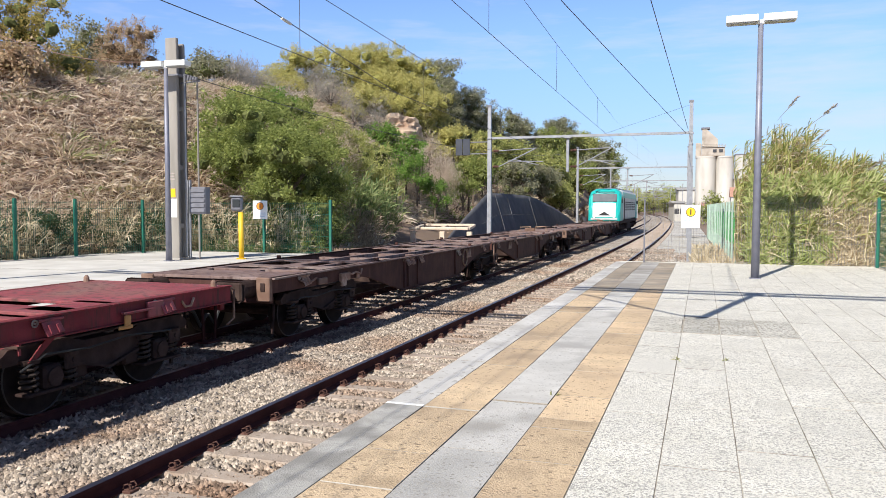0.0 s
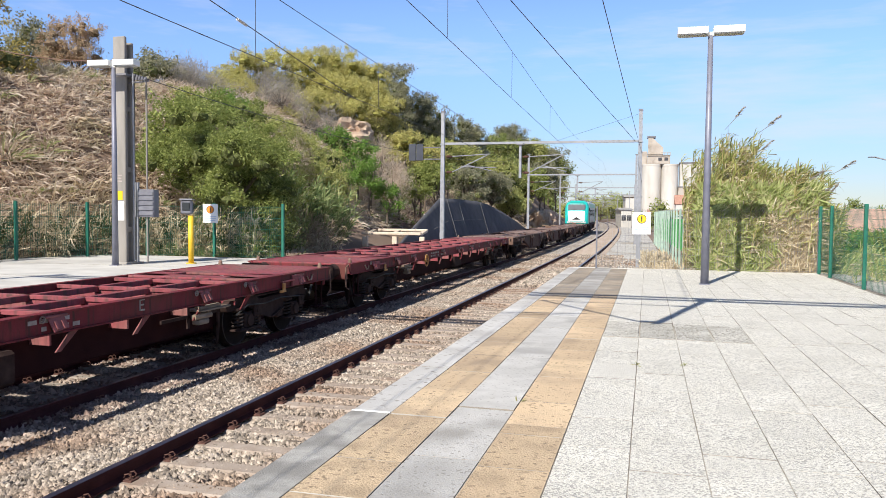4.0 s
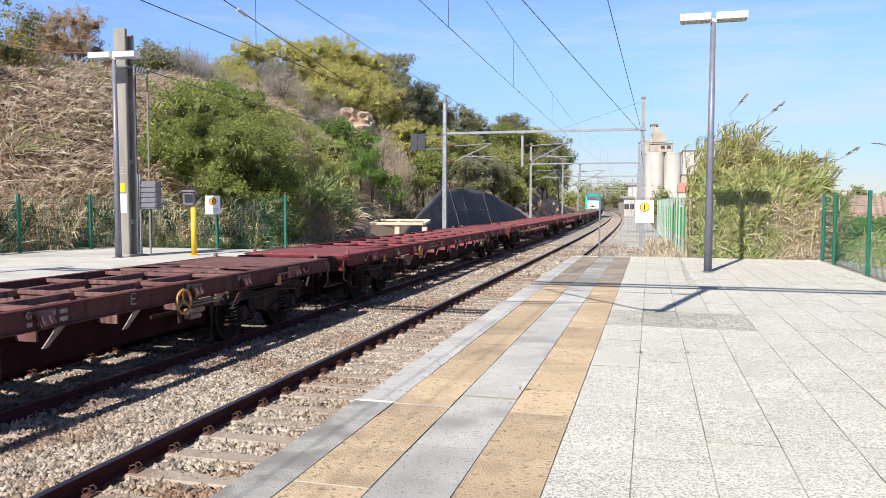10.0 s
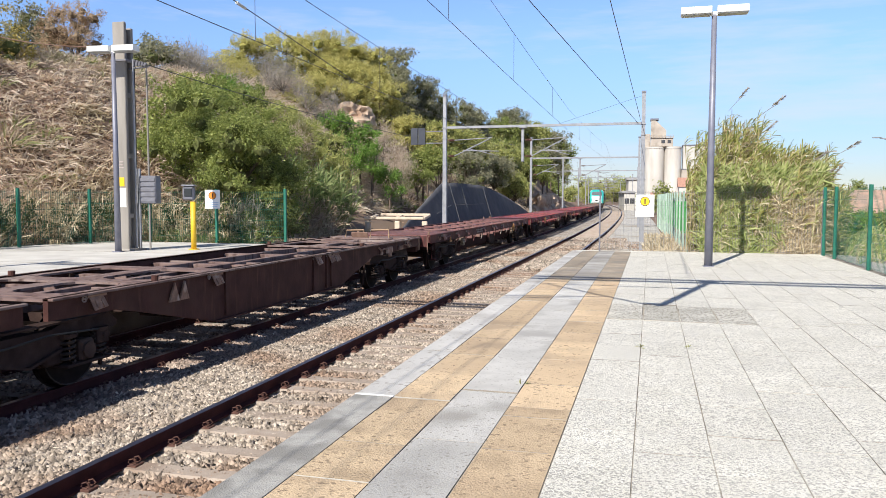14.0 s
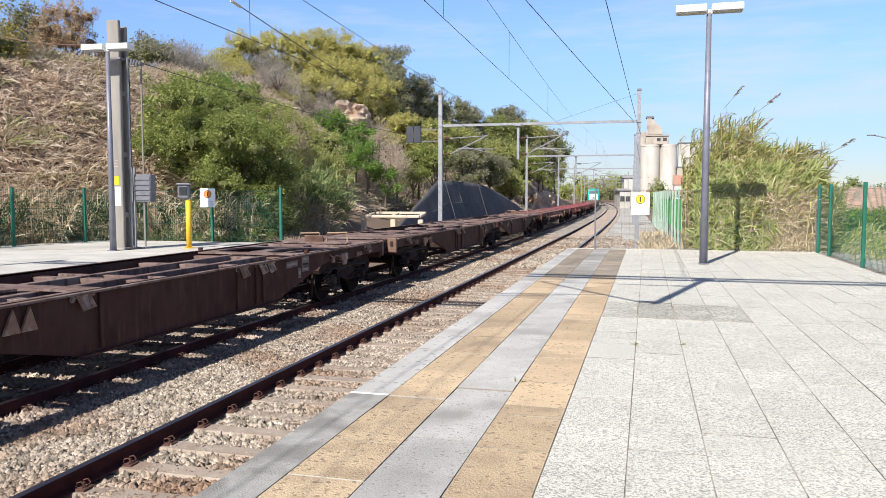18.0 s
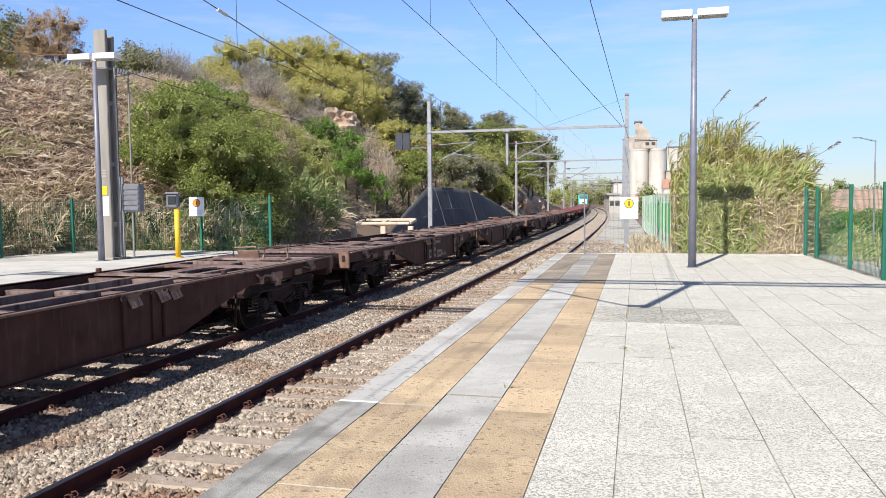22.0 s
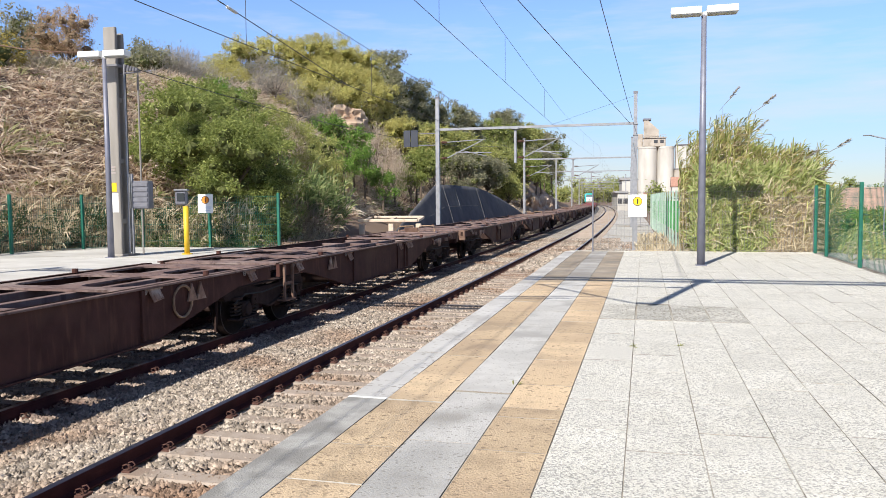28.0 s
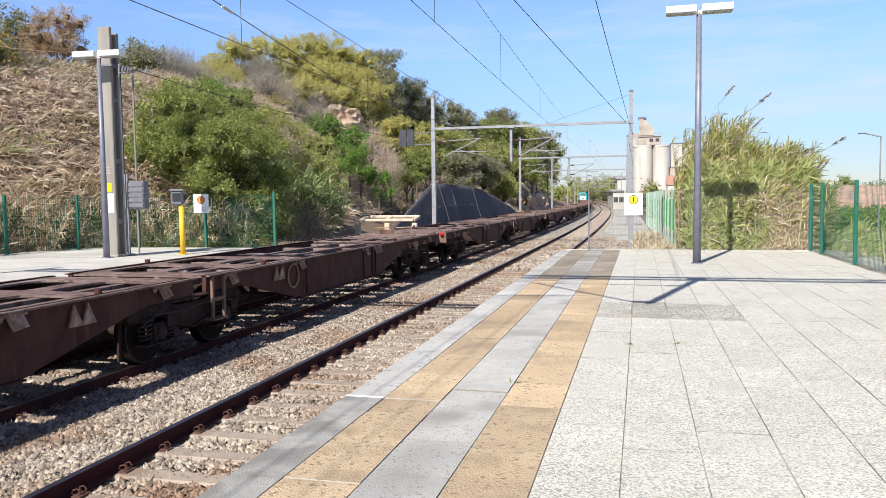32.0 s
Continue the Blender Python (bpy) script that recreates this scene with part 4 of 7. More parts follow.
def bogie(parent, y):
    """A two-axle bogie with arched side frames, coil springs, axle boxes and brake gear."""
    out = []
    for dy in (-0.9, 0.9):
        out.append(wheelset(parent, y + dy))
    for s in (-1, 1):
        bm = B()
        top = [(-1.55, 0.74), (-1.42, 0.84), (-0.62, 0.85), (-0.38, 0.78), (0.38, 0.78), (0.62, 0.85), (1.42, 0.84), (1.55, 0.74)]
        low = [(1.5, 0.66), (0.66, 0.68), (0.5, 0.56), (0.3, 0.46), (0.0, 0.42), (-0.3, 0.46), (-0.5, 0.56), (-0.66, 0.68), (-1.5, 0.66)]
        prism(bm, [(y + a, b) for a, b in top + low], s * 1.00, s * 1.12)
        part("side_frame", bm, M["grime"], parent)
        bm = B()
        prism(bm, [(y + a, b) for a, b in ((-1.35, 0.865), (1.35, 0.865), (1.35, 0.84), (-1.35, 0.84))], s * 0.96, s * 1.17)
        bar(bm, (s * 1.15, y - 0.5, 0.53), (s * 1.15, y, 0.40), 0.05, 0.03)
        bar(bm, (s * 1.15, y, 0.40), (s * 1.15, y + 0.5, 0.53), 0.05, 0.03)
        part("frame_flange", bm, M["grime"], parent)
        for dy in (-0.9, 0.9):
            bm = B()
            box(bm, (s * 1.10, y + dy, 0.46), (0.2, 0.26, 0.27), 0.03)
            tube(bm, (s * 1.18, y + dy, 0.46), (s * 1.23, y + dy, 0.46), 0.105, seg=12)
            box(bm, (s * 1.12, y + dy, 0.315), (0.22, 0.76, 0.035), 0.008)
            part("axle_box", bm, M["grime"], parent)
            for q in (-0.27, 0.27):
                bm = B()
                chain(bm, [(s * 1.12 + 0.088 * math.cos(0.785 * i), y + dy + q + 0.088 * math.sin(0.785 * i), 0.35 + 0.0078 * i) for i in range(41)], 0.019, 5)
                part("spring", bm, M["spring"], parent)
                bm = B()
                tube(bm, (s * 1.12, y + dy + q, 0.655), (s * 1.12, y + dy + q, 0.70), 0.12, 0.13, seg=12)
                part("spring_cup", bm, M["grime"], parent)
            bm = B()
            box(bm, (s * 1.05, y + dy * 0.5, 0.52), (0.12, 0.30, 0.36), 0.03)
            part("brake_cylinder", bm, M["grime"], parent)
            bm = B()
            box(bm, (s * 1.19, y + dy + 0.27, 0.60), (0.05, 0.22, 0.2), 0.015)
            tube(bm, (s * 1.215, y + dy + 0.27, 0.60), (s * 1.235, y + dy + 0.27, 0.60), 0.03, seg=8)
            part("damper_link", bm, M["grime"], parent)
            # brake block on its hanger inside of the wheel
            e = -1 if dy > 0 else 1
            bm = B()
            bar(bm, (s * 0.9, y + dy + e * 0.52, 0.72), (s * 0.9, y + dy + e * 0.50, 0.36), 0.05, 0.07)
            box(bm, (s * 0.87, y + dy + e * 0.485, 0.45), (0.1, 0.06, 0.3), 0.015)
            part("brake_block", bm, M["grime"], parent)
        for e in (-1, 1):
            bm = B()
            bar(bm, (s * 0.96, y + e * 1.5, 0.66), (s * 0.90, y + e * 1.46, 0.14), 0.03, 0.05)
            part("rail_guard", bm, M["grime"], parent)
        bm = B()
        chain(bm, [(s * 1.2, y - 1.35, 0.60), (s * 1.24, y - 1.05, 0.74), (s * 1.22, y - 0.4, 0.70), (s * 1.24, y + 0.2, 0.75), (s * 1.2, y + 1.2, 0.68)], 0.014, 5)
        part("brake_pipe", bm, M["black"], parent)
    bm = B()
    box(bm, (0, y, 0.60), (2.0, 0.5, 0.34), 0.04)
    part("bolster", bm, M["grime"], parent)
    for dy in (-1.5, -0.38, 0.38, 1.5):
        bm = B()
        bar(bm, (-0.95, y + dy, 0.5 if abs(dy) < 1 else 0.72), (0.95, y + dy, 0.5 if abs(dy) < 1 else 0.72), 0.07, 0.12)
        part("brake_beam", bm, M["grime"], parent)
    return out


def buffer_end(parent, y, s, material):
    """Buffers, hook and pipes at one end; s is the way out along y."""
    for x in (-0.88, 0.88):
        bm = B()
        tube(bm, (x, y, 1.0), (x, y + s * 0.36, 1.0), 0.16, 0.13, seg=16)
        tube(bm, (x, y + s * 0.34, 1.0), (x, y + s * 0.55, 1.0), 0.075, seg=12)
        box(bm, (x, y + s * 0.57, 1.0), (0.50, 0.05, 0.34), 0.04)
        part("buffer", bm, material, parent)
    bm = B()
    bar(bm, (0, y, 0.98), (0, y + s * 0.42, 0.98), 0.09, 0.12)
    chain(bm, [(0, y + s * 0.42, 0.95), (0.04, y + s * 0.5, 0.8), (0, y + s * 0.6, 0.72)], 0.03)
    part("coupling_hook", bm, M["grime"], parent)
    for x in (-0.45, 0.45):
        bm = B()
        chain(bm, [(x, y, 0.82), (x, y + s * 0.25, 0.7), (x, y + s * 0.42, 0.45), (x, y + s * 0.58, 0.62)], 0.028)
        part("brake_hose", bm, M["black"], parent)


def spigots(parent, ylist, half, z, material):
    """Folded container stops: a hinged plate hung on the side sill, its hinge bar and a pin ring."""
    for y in ylist:
        for s in (-1, 1):
            bm = B()
            tilt = Matrix.Rotation(s * -0.42, 3, "Y") @ Matrix.Rotation(0.12, 3, "X")
            box(bm, (s * (half + 0.055), y, z - 0.135), (0.018, 0.25, 0.17), 0.004, rot=tilt)
            box(bm, (s * (half + 0.075), y - 0.05, z - 0.15), (0.02, 0.04, 0.10), 0.004, rot=tilt)
            box(bm, (s * (half + 0.075), y + 0.06, z - 0.15), (0.02, 0.04, 0.10), 0.004, rot=tilt)
            tube(bm, (s * (half + 0.02), y - 0.17, z - 0.05), (s * (half + 0.02), y + 0.17, z - 0.05), 0.02, seg=6)
            st = part("container_stop", bm, material, parent)
            bm = B()
            ring(bm, (s * (half + 0.022), y - 0.21, z - 0.07), 0.036, 0.011, 10)
            tube(bm, (s * (half - 0.01), y - 0.21, z - 0.07), (s * (half + 0.03), y - 0.21, z - 0.07), 0.014, seg=6)
            part("pin_ring", bm, M["worn_plate"], st)


def marks(parent, s, half, y0, z0, cols, rows_, dy, dz, w, h, material):
    """Bars of faded writing on a side sill."""
    for r in range(rows_):
        bm = B()
        for c in range(cols):
            if random.random() < 0.82:
                box(bm, (s * (half + 0.003), y0 + c * dy, z0 - r * dz), (0.004, w * random.uniform(0.5, 1.0), h))
        if len(bm.verts):
            part("marking", bm, material, parent)


def handwheel(parent, s, half, y, z, material, r=0.21):
    bm = B()
    ring(bm, (s * (half + 0.09), y, z), r, 0.022)
    for a in (90, 210, 330):
        p = Vector((s * (half + 0.09), y + r * math.cos(radians(a)), z + r * math.sin(radians(a))))
        tube(bm, (s * (half + 0.07), y, z), p, 0.018, seg=6)
    tube(bm, (s * (half - 0.05), y, z), (s * (half + 0.10), y, z), 0.03, seg=8)
    part("handwheel", bm, material, parent, "orange hand brake wheel" if material is M["orange"] else "rusty hand brake wheel")


def red_wagon(name, label, length, wheel_y, deck_m, side_m, group, gusset_m):
    """A flat container wagon of one long frame; origin at its middle, on the rail."""
    w = thing(name, label, "wagon", group=group)
    body = length / 2 - 0.60
    half, top = 1.30, DECK - RAIL_Z
    inner = body - 3.3
    wheels = bogie(w, -(body - 2.35)) + bogie(w, body - 2.35)
    for s in (-1, 1):
        bm = B()
        prism(bm, [(-body, top), (body, top), (body, top - 0.24), (inner, top - 0.26), (-inner, top - 0.26), (-body, top - 0.24)], s * (half - 0.10), s * half)
        box(bm, (s * (half + 0.006), 0, top - 0.012), (0.045, 2 * body, 0.022))
        box(bm, (s * (half + 0.006), 0, top - 0.25), (0.045, 2 * body, 0.018))
        part("side_sill", bm, side_m, w)
        # fish-bellied inner sill behind, its red darkened to stand for the shade
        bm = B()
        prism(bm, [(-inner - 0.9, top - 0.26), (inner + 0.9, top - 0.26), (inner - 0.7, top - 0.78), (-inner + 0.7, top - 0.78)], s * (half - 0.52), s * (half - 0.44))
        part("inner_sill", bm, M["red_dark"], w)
        for k in range(10):
            y = -inner + 0.3 + k * (2 * inner - 0.6) / 9
            bm = B()
            y += 0.28
            v = [bm.verts.new((s * (half - q + g), y + p, top + r)) for g in (0.0, 0.02) for q, p, r in ((0.09, 0.10, -0.255), (0.09, -0.04, -0.255), (0.10, -0.29, -0.50), (0.10, -0.21, -0.50))]
            bm.faces.new(v[:4])
            bm.faces.new(v[4:][::-1])
            for i in range(4):
                bm.faces.new((v[i], v[4 + i], v[4 + (i + 1) % 4], v[(i + 1) % 4]))
            # three gussets take a paler tone, as if the sun caught them
            part("gusset", bm, gusset_m if k in (3, 6, 7) else side_m, w)
    for s in (-1, 1):
        # end platform plate with its opening
        bm = B()
        y0 = s * (body - 3.1)
        box(bm, (0, s * (body - 1.2), top - 0.02), (2 * half - 0.22, 2.38, 0.04), 0.006)
        box(bm, (0, y0, top - 0.02), (2 * half - 0.22, 0.5, 0.04), 0.006)
        for x in (-0.9, 0.9):
            box(bm, (x, s * (body - 2.7), top - 0.02), (0.55, 0.9, 0.04), 0.004)
        part("end_deck", bm, deck_m, w)
        bm = B()
        box(bm, (0, s * (body - 0.05), top - 0.2), (2 * half - 0.2, 0.1, 0.36), 0.015)
        part("headstock", bm, side_m, w)
        buffer_end(w, s * body, s, M["grime"])
        for x in (-half + 0.12, half - 0.12):
            bm = B()
            tube(bm, (x, s * (body - 0.25), top), (x, s * (body - 0.25), top + 0.06), 0.05, 0.04, seg=10)
            tube(bm, (x, s * (body - 0.25), top + 0.06), (x, s * (body - 0.25), top + 0.10), 0.045, 0.02, seg=10)
            part("container_spigot", bm, M["rustbrown"], w)
        for x in (-half + 0.05, half - 0.05):
            bm = B()
            chain(bm, [(x, s * (body - 0.05), top - 0.02), (x, s * (body + 0.16), top - 0.08), (x, s * (body + 0.16), top - 0.52), (x, s * (body - 0.02), top - 0.6)], 0.018)
            part("shunter_handle", bm, M["rustbrown"], w)
            bm = B()
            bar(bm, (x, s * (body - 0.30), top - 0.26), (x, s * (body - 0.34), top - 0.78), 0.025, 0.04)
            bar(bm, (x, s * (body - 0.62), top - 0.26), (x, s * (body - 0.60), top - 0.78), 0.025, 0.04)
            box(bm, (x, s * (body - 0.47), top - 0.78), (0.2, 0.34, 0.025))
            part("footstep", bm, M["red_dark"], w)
            bm = B()
            chain(bm, [(x * 1.05, s * (body - 0.9), top - 0.09), (x * 1.06, s * (body - 0.98), top - 0.19), (x * 1.06, s * (body - 1.10), top - 0.19), (x * 1.05, s * (body - 1.16), top - 0.11)], 0.018, 5)
            part("lashing_hook", bm, M["stop_plate"], w)
            e = 1 if x > 0 else -1
            bm = B()
            box(bm, (e * (half + 0.04), s * (body - 2.05), top - 0.13), (0.06, 0.55, 0.03), 0.006)
            box(bm, (e * (half + 0.03), s * (body - 1.72), top - 0.14), (0.04, 0.3, 0.2), 0.01)
            part("tie_plate", bm, deck_m, w)
            bm = B()
            box(bm, (e * (half + 0.06), s * (body - 2.26), top - 0.22), (0.03, 0.10, 0.13), 0.008)
            box(bm, (e * (half + 0.06), s * (body - 2.30), top - 0.30), (0.03, 0.24, 0.045), 0.008)
            part("release_lever", bm, M["orange"], w, "ochre yellow release lever")
            # plank step and brake valve box at the bogie's inner end
            c = s * (body - 2.35 - 2.25)
            bm = B()
            box(bm, (e * 1.14, c + s * 0.15, top - 0.37), (0.30, 0.85, 0.03), 0.006)
            box(bm, (e * 1.20, c + s * 0.05, top - 0.33), (0.1, 0.6, 0.05), 0.008)
            part("step_plank", bm, M["step_tan"], w, "tan step plank")
            bm = B()
            box(bm, (e * 1.17, c - s * 0.12, top - 0.55), (0.14, 0.28, 0.08), 0.015)
            tube(bm, (e * 1.2, c - s * 0.36, top - 0.46), (e * 1.2, c + s * 0.1, top - 0.46), 0.05, seg=8)
            part("valve_box", bm, M["step_tan"], w)
            bm = B()
            for d in (-0.42, 0.42):
                bar(bm, (e * 1.14, c + d, top - 0.24), (e * 1.14, c + d, top - 0.62), 0.03, 0.05)
            bar(bm, (e * 1.14, c - s * 1.1, top - 0.44), (e * 1.14, c + s * 0.42, top - 0.44), 0.03, 0.05)
            part("step_bracket", bm, M["grime"], w)
    # cross members and middle longitudinals: an open ladder of bars
    n = 10
    for k in range(n):
        y = -inner + 0.35 + k * (2 * inner - 0.7) / (n - 1)
        bm = B()
        box(bm, (0, y, top - 0.045), (2 * half - 0.2, 0.15 if k % 3 == 0 else 0.08, 0.06), 0.006)
        # deep web added below the bar to block sun through the deck
        box(bm, (0, y, top - 0.24), (2 * half - 0.3, 0.03, 0.36))
        part("cross_member", bm, deck_m, w)
    # spine and low cross beams added to shade the ballast underneath
    bm = B()
    box(bm, (0, 0, top - 0.42), (0.5, 2 * inner, 0.42), 0.02)
    part("spine_beam", bm, M["grime"], w)
    for k in range(7):
        bm = B()
        box(bm, (0, -inner + 0.7 + k * (2 * inner - 1.4) / 6, top - 0.60), (1.7, 0.3, 0.14), 0.02)
        part("brake_beam", bm, M["grime"], w)
    for x in (-0.46, 0.46):
        bm = B()
        box(bm, (x, 0, top - 0.06), (0.10, 2 * inner, 0.09), 0.006)
        part("centre_sill", bm, deck_m, w)
    spigots(w, [-body + 1.5, -body + 3.4, -body + 4.9, -inner * 0.3, -0.12, 0.45, 1.99, body - 4.85, body - 3.4, body - 1.5], half, top, deck_m)
    for s in (-1, 1):
        handwheel(w, s, half, wheel_y * s, top - 0.26, M["orange"], 0.17)
        bm = B()
        for dy, dz, wy, hz in ((-0.045, 0, 0.022, 0.16), (0.0, 0.07, 0.11, 0.022), (-0.008, 0, 0.09, 0.022), (0.0, -0.07, 0.11, 0.022)):
            box(bm, (s * (half + 0.004), s * (3.57 + dy), top - 0.10 + dz), (0.006, wy, hz))
        part("letter_e", bm, M["lettering"], w, "painted letter E")
        marks(w, s, half, -inner * 0.5, top - 0.09, 9, 2, 0.2, 0.09, 0.16, 0.05, M["lettering"])
        marks(w, s, half, inner * 0.25, top - 0.09, 5, 2, 0.17, 0.09, 0.13, 0.05, M["lettering"])
        bm = B()
        box(bm, (s * 0.75, 1.2, top - 0.62), (0.5, 1.1, 0.4), 0.04)
        part("equipment_box", bm, M["grime"], w)
        bm = B()
        tube(bm, (s * 0.6, -2.4, top - 0.62), (s * 0.6, -1.2, top - 0.62), 0.2, seg=12)
        part("brake_reservoir", bm, M["grime"], w)
    return w, wheels


def deck_plate(parent, h, ya, yb, cuts, top, material):
    """A flat plate over a bogie with rounded openings either side of its spine."""
    bm = B()
    z = top - 0.03
    for x0, x1 in ((-1.19, -1.02), (-0.12, 0.12), (1.02, 1.19)):
        box(bm, ((x0 + x1) / 2, h * (ya + yb) / 2, z), (x1 - x0, yb - ya, 0.03))
    edges = [ya] + [v for c in cuts for v in c] + [yb]
    for s in (-1, 1):
        for y0, y1 in zip(edges[::2], edges[1::2]):
            box(bm, (s * 0.57, h * (y0 + y1) / 2, z), (0.90, y1 - y0, 0.03))
        for y0, y1 in cuts:
            for x, sx in ((0.12, 1), (1.02, -1)):
                for y, sy in ((y0, 1), (y1, -1)):
                    pts = [(0, 0), (0.24, 0), (0.07, 0.07), (0, 0.24)]
                    v = [[bm.verts.new((s * (x + sx * p), h * (y + sy * q), z + dz)) for p, q in pts] for dz in (-0.015, 0.015)]
                    bm.faces.new(v[0])
                    bm.faces.new(v[1][::-1])
                    for i in range(4):
                        bm.faces.new((v[0][i], v[1][i], v[1][(i + 1) % 4], v[0][(i + 1) % 4]))
    part("deck_plate", bm, material, parent)


def brown_wagon(name, label, length, deck_m, side_m, group, variant=0, turned=False):
    """An articulated two-part container wagon with deep side sills and a bogie under the joint."""
    w = thing(name, label, "wagon", group=group)
    half, top = 1.30, DECK - RAIL_Z
    L = length / 2 - 0.60
    wheels = bogie(w, -(L - 2.1)) + bogie(w, 0.0) + bogie(w, L - 2.1)
    for h in (-1, 1):
        y_in, y_out = 0.18, L
        a, b = 3.42, L - 5.85                       # the deep middle stretch
        for s in (-1, 1):
            bm = B()
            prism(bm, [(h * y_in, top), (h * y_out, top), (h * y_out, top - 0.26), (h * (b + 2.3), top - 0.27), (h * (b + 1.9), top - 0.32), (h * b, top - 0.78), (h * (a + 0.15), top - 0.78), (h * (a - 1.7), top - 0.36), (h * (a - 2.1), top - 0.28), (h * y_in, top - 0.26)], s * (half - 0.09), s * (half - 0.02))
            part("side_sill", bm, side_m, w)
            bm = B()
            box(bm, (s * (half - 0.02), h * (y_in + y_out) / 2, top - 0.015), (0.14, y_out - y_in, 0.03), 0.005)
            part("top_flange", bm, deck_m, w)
            bm = B()
            box(bm, (s * (half - 0.03), h * (a + b) / 2 + 0.1 * h, top - 0.79), (0.13, b - a - 0.1, 0.025), 0.004)
            part("bottom_flange", bm, side_m, w)
            for y in ((3.95, 7.29, 7.93, 8.18) if h > 0 else (3.92, 7.01, 7.66, 7.92)):
                bm = B()
                box(bm, (s * (half - 0.005), h * y, top - 0.39), (0.045, 0.08, 0.70), 0.006)
                part("stiffener", bm, side_m, w)
            bm = B()
            chain(bm, [(s * (half + 0.02), h * (y_out - 1.5), top - 0.12), (s * (half + 0.05), h * (y_out - 1.2), top - 0.18), (s * (half + 0.02), h * (y_out - 0.9), top - 0.12)], 0.02)
            box(bm, (s * (half + 0.01), h * (y_out - 1.75), top - 0.2), (0.05, 0.34, 0.12), 0.01)
            part("release_lever", bm, M["rustbrown"], w)
            if h * s == (1 if turned else -1):
                bm = B()
                ring(bm, (s * (half + 0.01), h * (3.27 if turned else 3.0), top - 0.31), 0.235, 0.02)
                part("brake_ring", bm, M["tan_ring"], w, "tan ring of the hand brake")
            # triangular tie plates on the raised ends
            for d in (0.0, 0.24):
                bm = B()
                v = [bm.verts.new((s * (half + q), h * (2.42 + d + yy), top + zz)) for q in (0.0, 0.03) for yy, zz in ((0.12, -0.06), (0.22, -0.33), (-0.02, -0.33))]
                bm.faces.new(v[:3])
                bm.faces.new(v[3:])
                for i in range(3):
                    bm.faces.new((v[i], v[(i + 1) % 3], v[3 + (i + 1) % 3], v[3 + i]))
                part("tie_plate", bm, M["stop_plate"], w)
            # step frame at the joint
            if not variant or h < 0:
                continue
            bm = B()
            for y in (0.28, 0.62):
                bar(bm, (s * (half + 0.03), h * y, top - 0.05), (s * (half + 0.03), h * y, top - 0.72), 0.04, 0.05)
            bar(bm, (s * (half + 0.03), h * 0.28, top - 0.4), (s * (half + 0.03), h * 0.62, top - 0.4), 0.03, 0.05)
            box(bm, (s * (half - 0.02), h * 0.45, top - 0.72), (0.2, 0.38, 0.03))
            part("step_frame", bm, M["rustbrown"], w)
        # deck bars
        for y, wd in ((0.5, 0.3), (1.9, 0.12), (a, 0.22), (a + 2.2, 0.26), ((a + b) / 2, 0.14), (b - 0.6, 0.26), (b + 1.2, 0.3), (L - 1.75, 0.2)):
            bm = B()
            box(bm, (0, h * y, top - (0.06 if y in (0.5, L - 1.75) else 0.13)), (2 * half - 0.18, wd * 0.8, 0.1), 0.008)
            part("cross_member", bm, deck_m, w)
        # webs and ties added under the deck to cut the sun reaching the ballast
        k = a - 0.3
        while k < b + 0.6:
            bm = B()
            box(bm, (0, h * k, top - 0.40), (2 * half - 0.24, 0.03, 0.44))
            part("floor_web", bm, M["grime"], w)
            bm = B()
            box(bm, (0.5, h * (k + 0.4), top - 0.66), (0.9, 0.22, 0.12), 0.02)
            part("floor_tie", bm, M["grime"], w)
            k += 0.82
        for x in (-0.4, 0.4):
            bm = B()
            box(bm, (x, h * (y_in + y_out) / 2, top - 0.16), (0.12, y_out - y_in, 0.22), 0.006)
            part("centre_sill", bm, deck_m, w)
        deck_plate(w, h, L - 4.6, L - 0.76, ((L - 4.3, L - 2.85), (L - 2.5, L - 1.3)), top, deck_m)
        deck_plate(w, h, 0.2, 4.2, ((0.7, 1.95), (2.35, 3.85)), top, deck_m)
        bm = B()
        box(bm, (0, h * (L - 0.35), top - 0.015), (2 * half - 0.2, 0.8, 0.05), 0.008)
        part("end_deck", bm, deck_m, w)
        bm = B()
        box(bm, (0, h * (L - 0.05), top - 0.22), (2 * half - 0.1, 0.12, 0.42), 0.015)
        part("headstock", bm, side_m, w)
        for x in (-half + 0.16, half - 0.16):
            bm = B()
            box(bm, (x * 1.02, h * (L + 0.03), top - 0.19), (0.26, 0.1, 0.4), 0.015)
            cb = part("corner_box", bm, M["rustbrown"], w)
            bm = B()
            box(bm, (x * 1.02, h * (L + 0.085), top - 0.15), (0.08, 0.02, 0.14), 0.004)
            part("slot", bm, M["grime"], cb)
            bm = B()
            chain(bm, [(x * 1.15, h * (L - 3.5), top - 0.10), (x * 1.18, h * (L - 3.36), top - 0.19), (x * 1.17, h * (L - 3.2), top - 0.14), (x * 1.18, h * (L - 2.95), top - 0.17), (x * 1.15, h * (L - 2.85), top - 0.12)], 0.022, 5)
            box(bm, (x * 1.15, h * (L - 3.3), top - 0.22), (0.05, 0.12, 0.14), 0.01)
            box(bm, (x * 1.15, h * (L - 2.7), top - 0.2), (0.06, 0.42, 0.16), 0.012)
            box(bm, (x * 1.15, h * (L - 2.65), top - 0.32), (0.05, 0.2, 0.12), 0.012)
            part("brake_bracket", bm, M["stop_plate"], w)
        buffer_end(w, h * L, h, M["grime"])
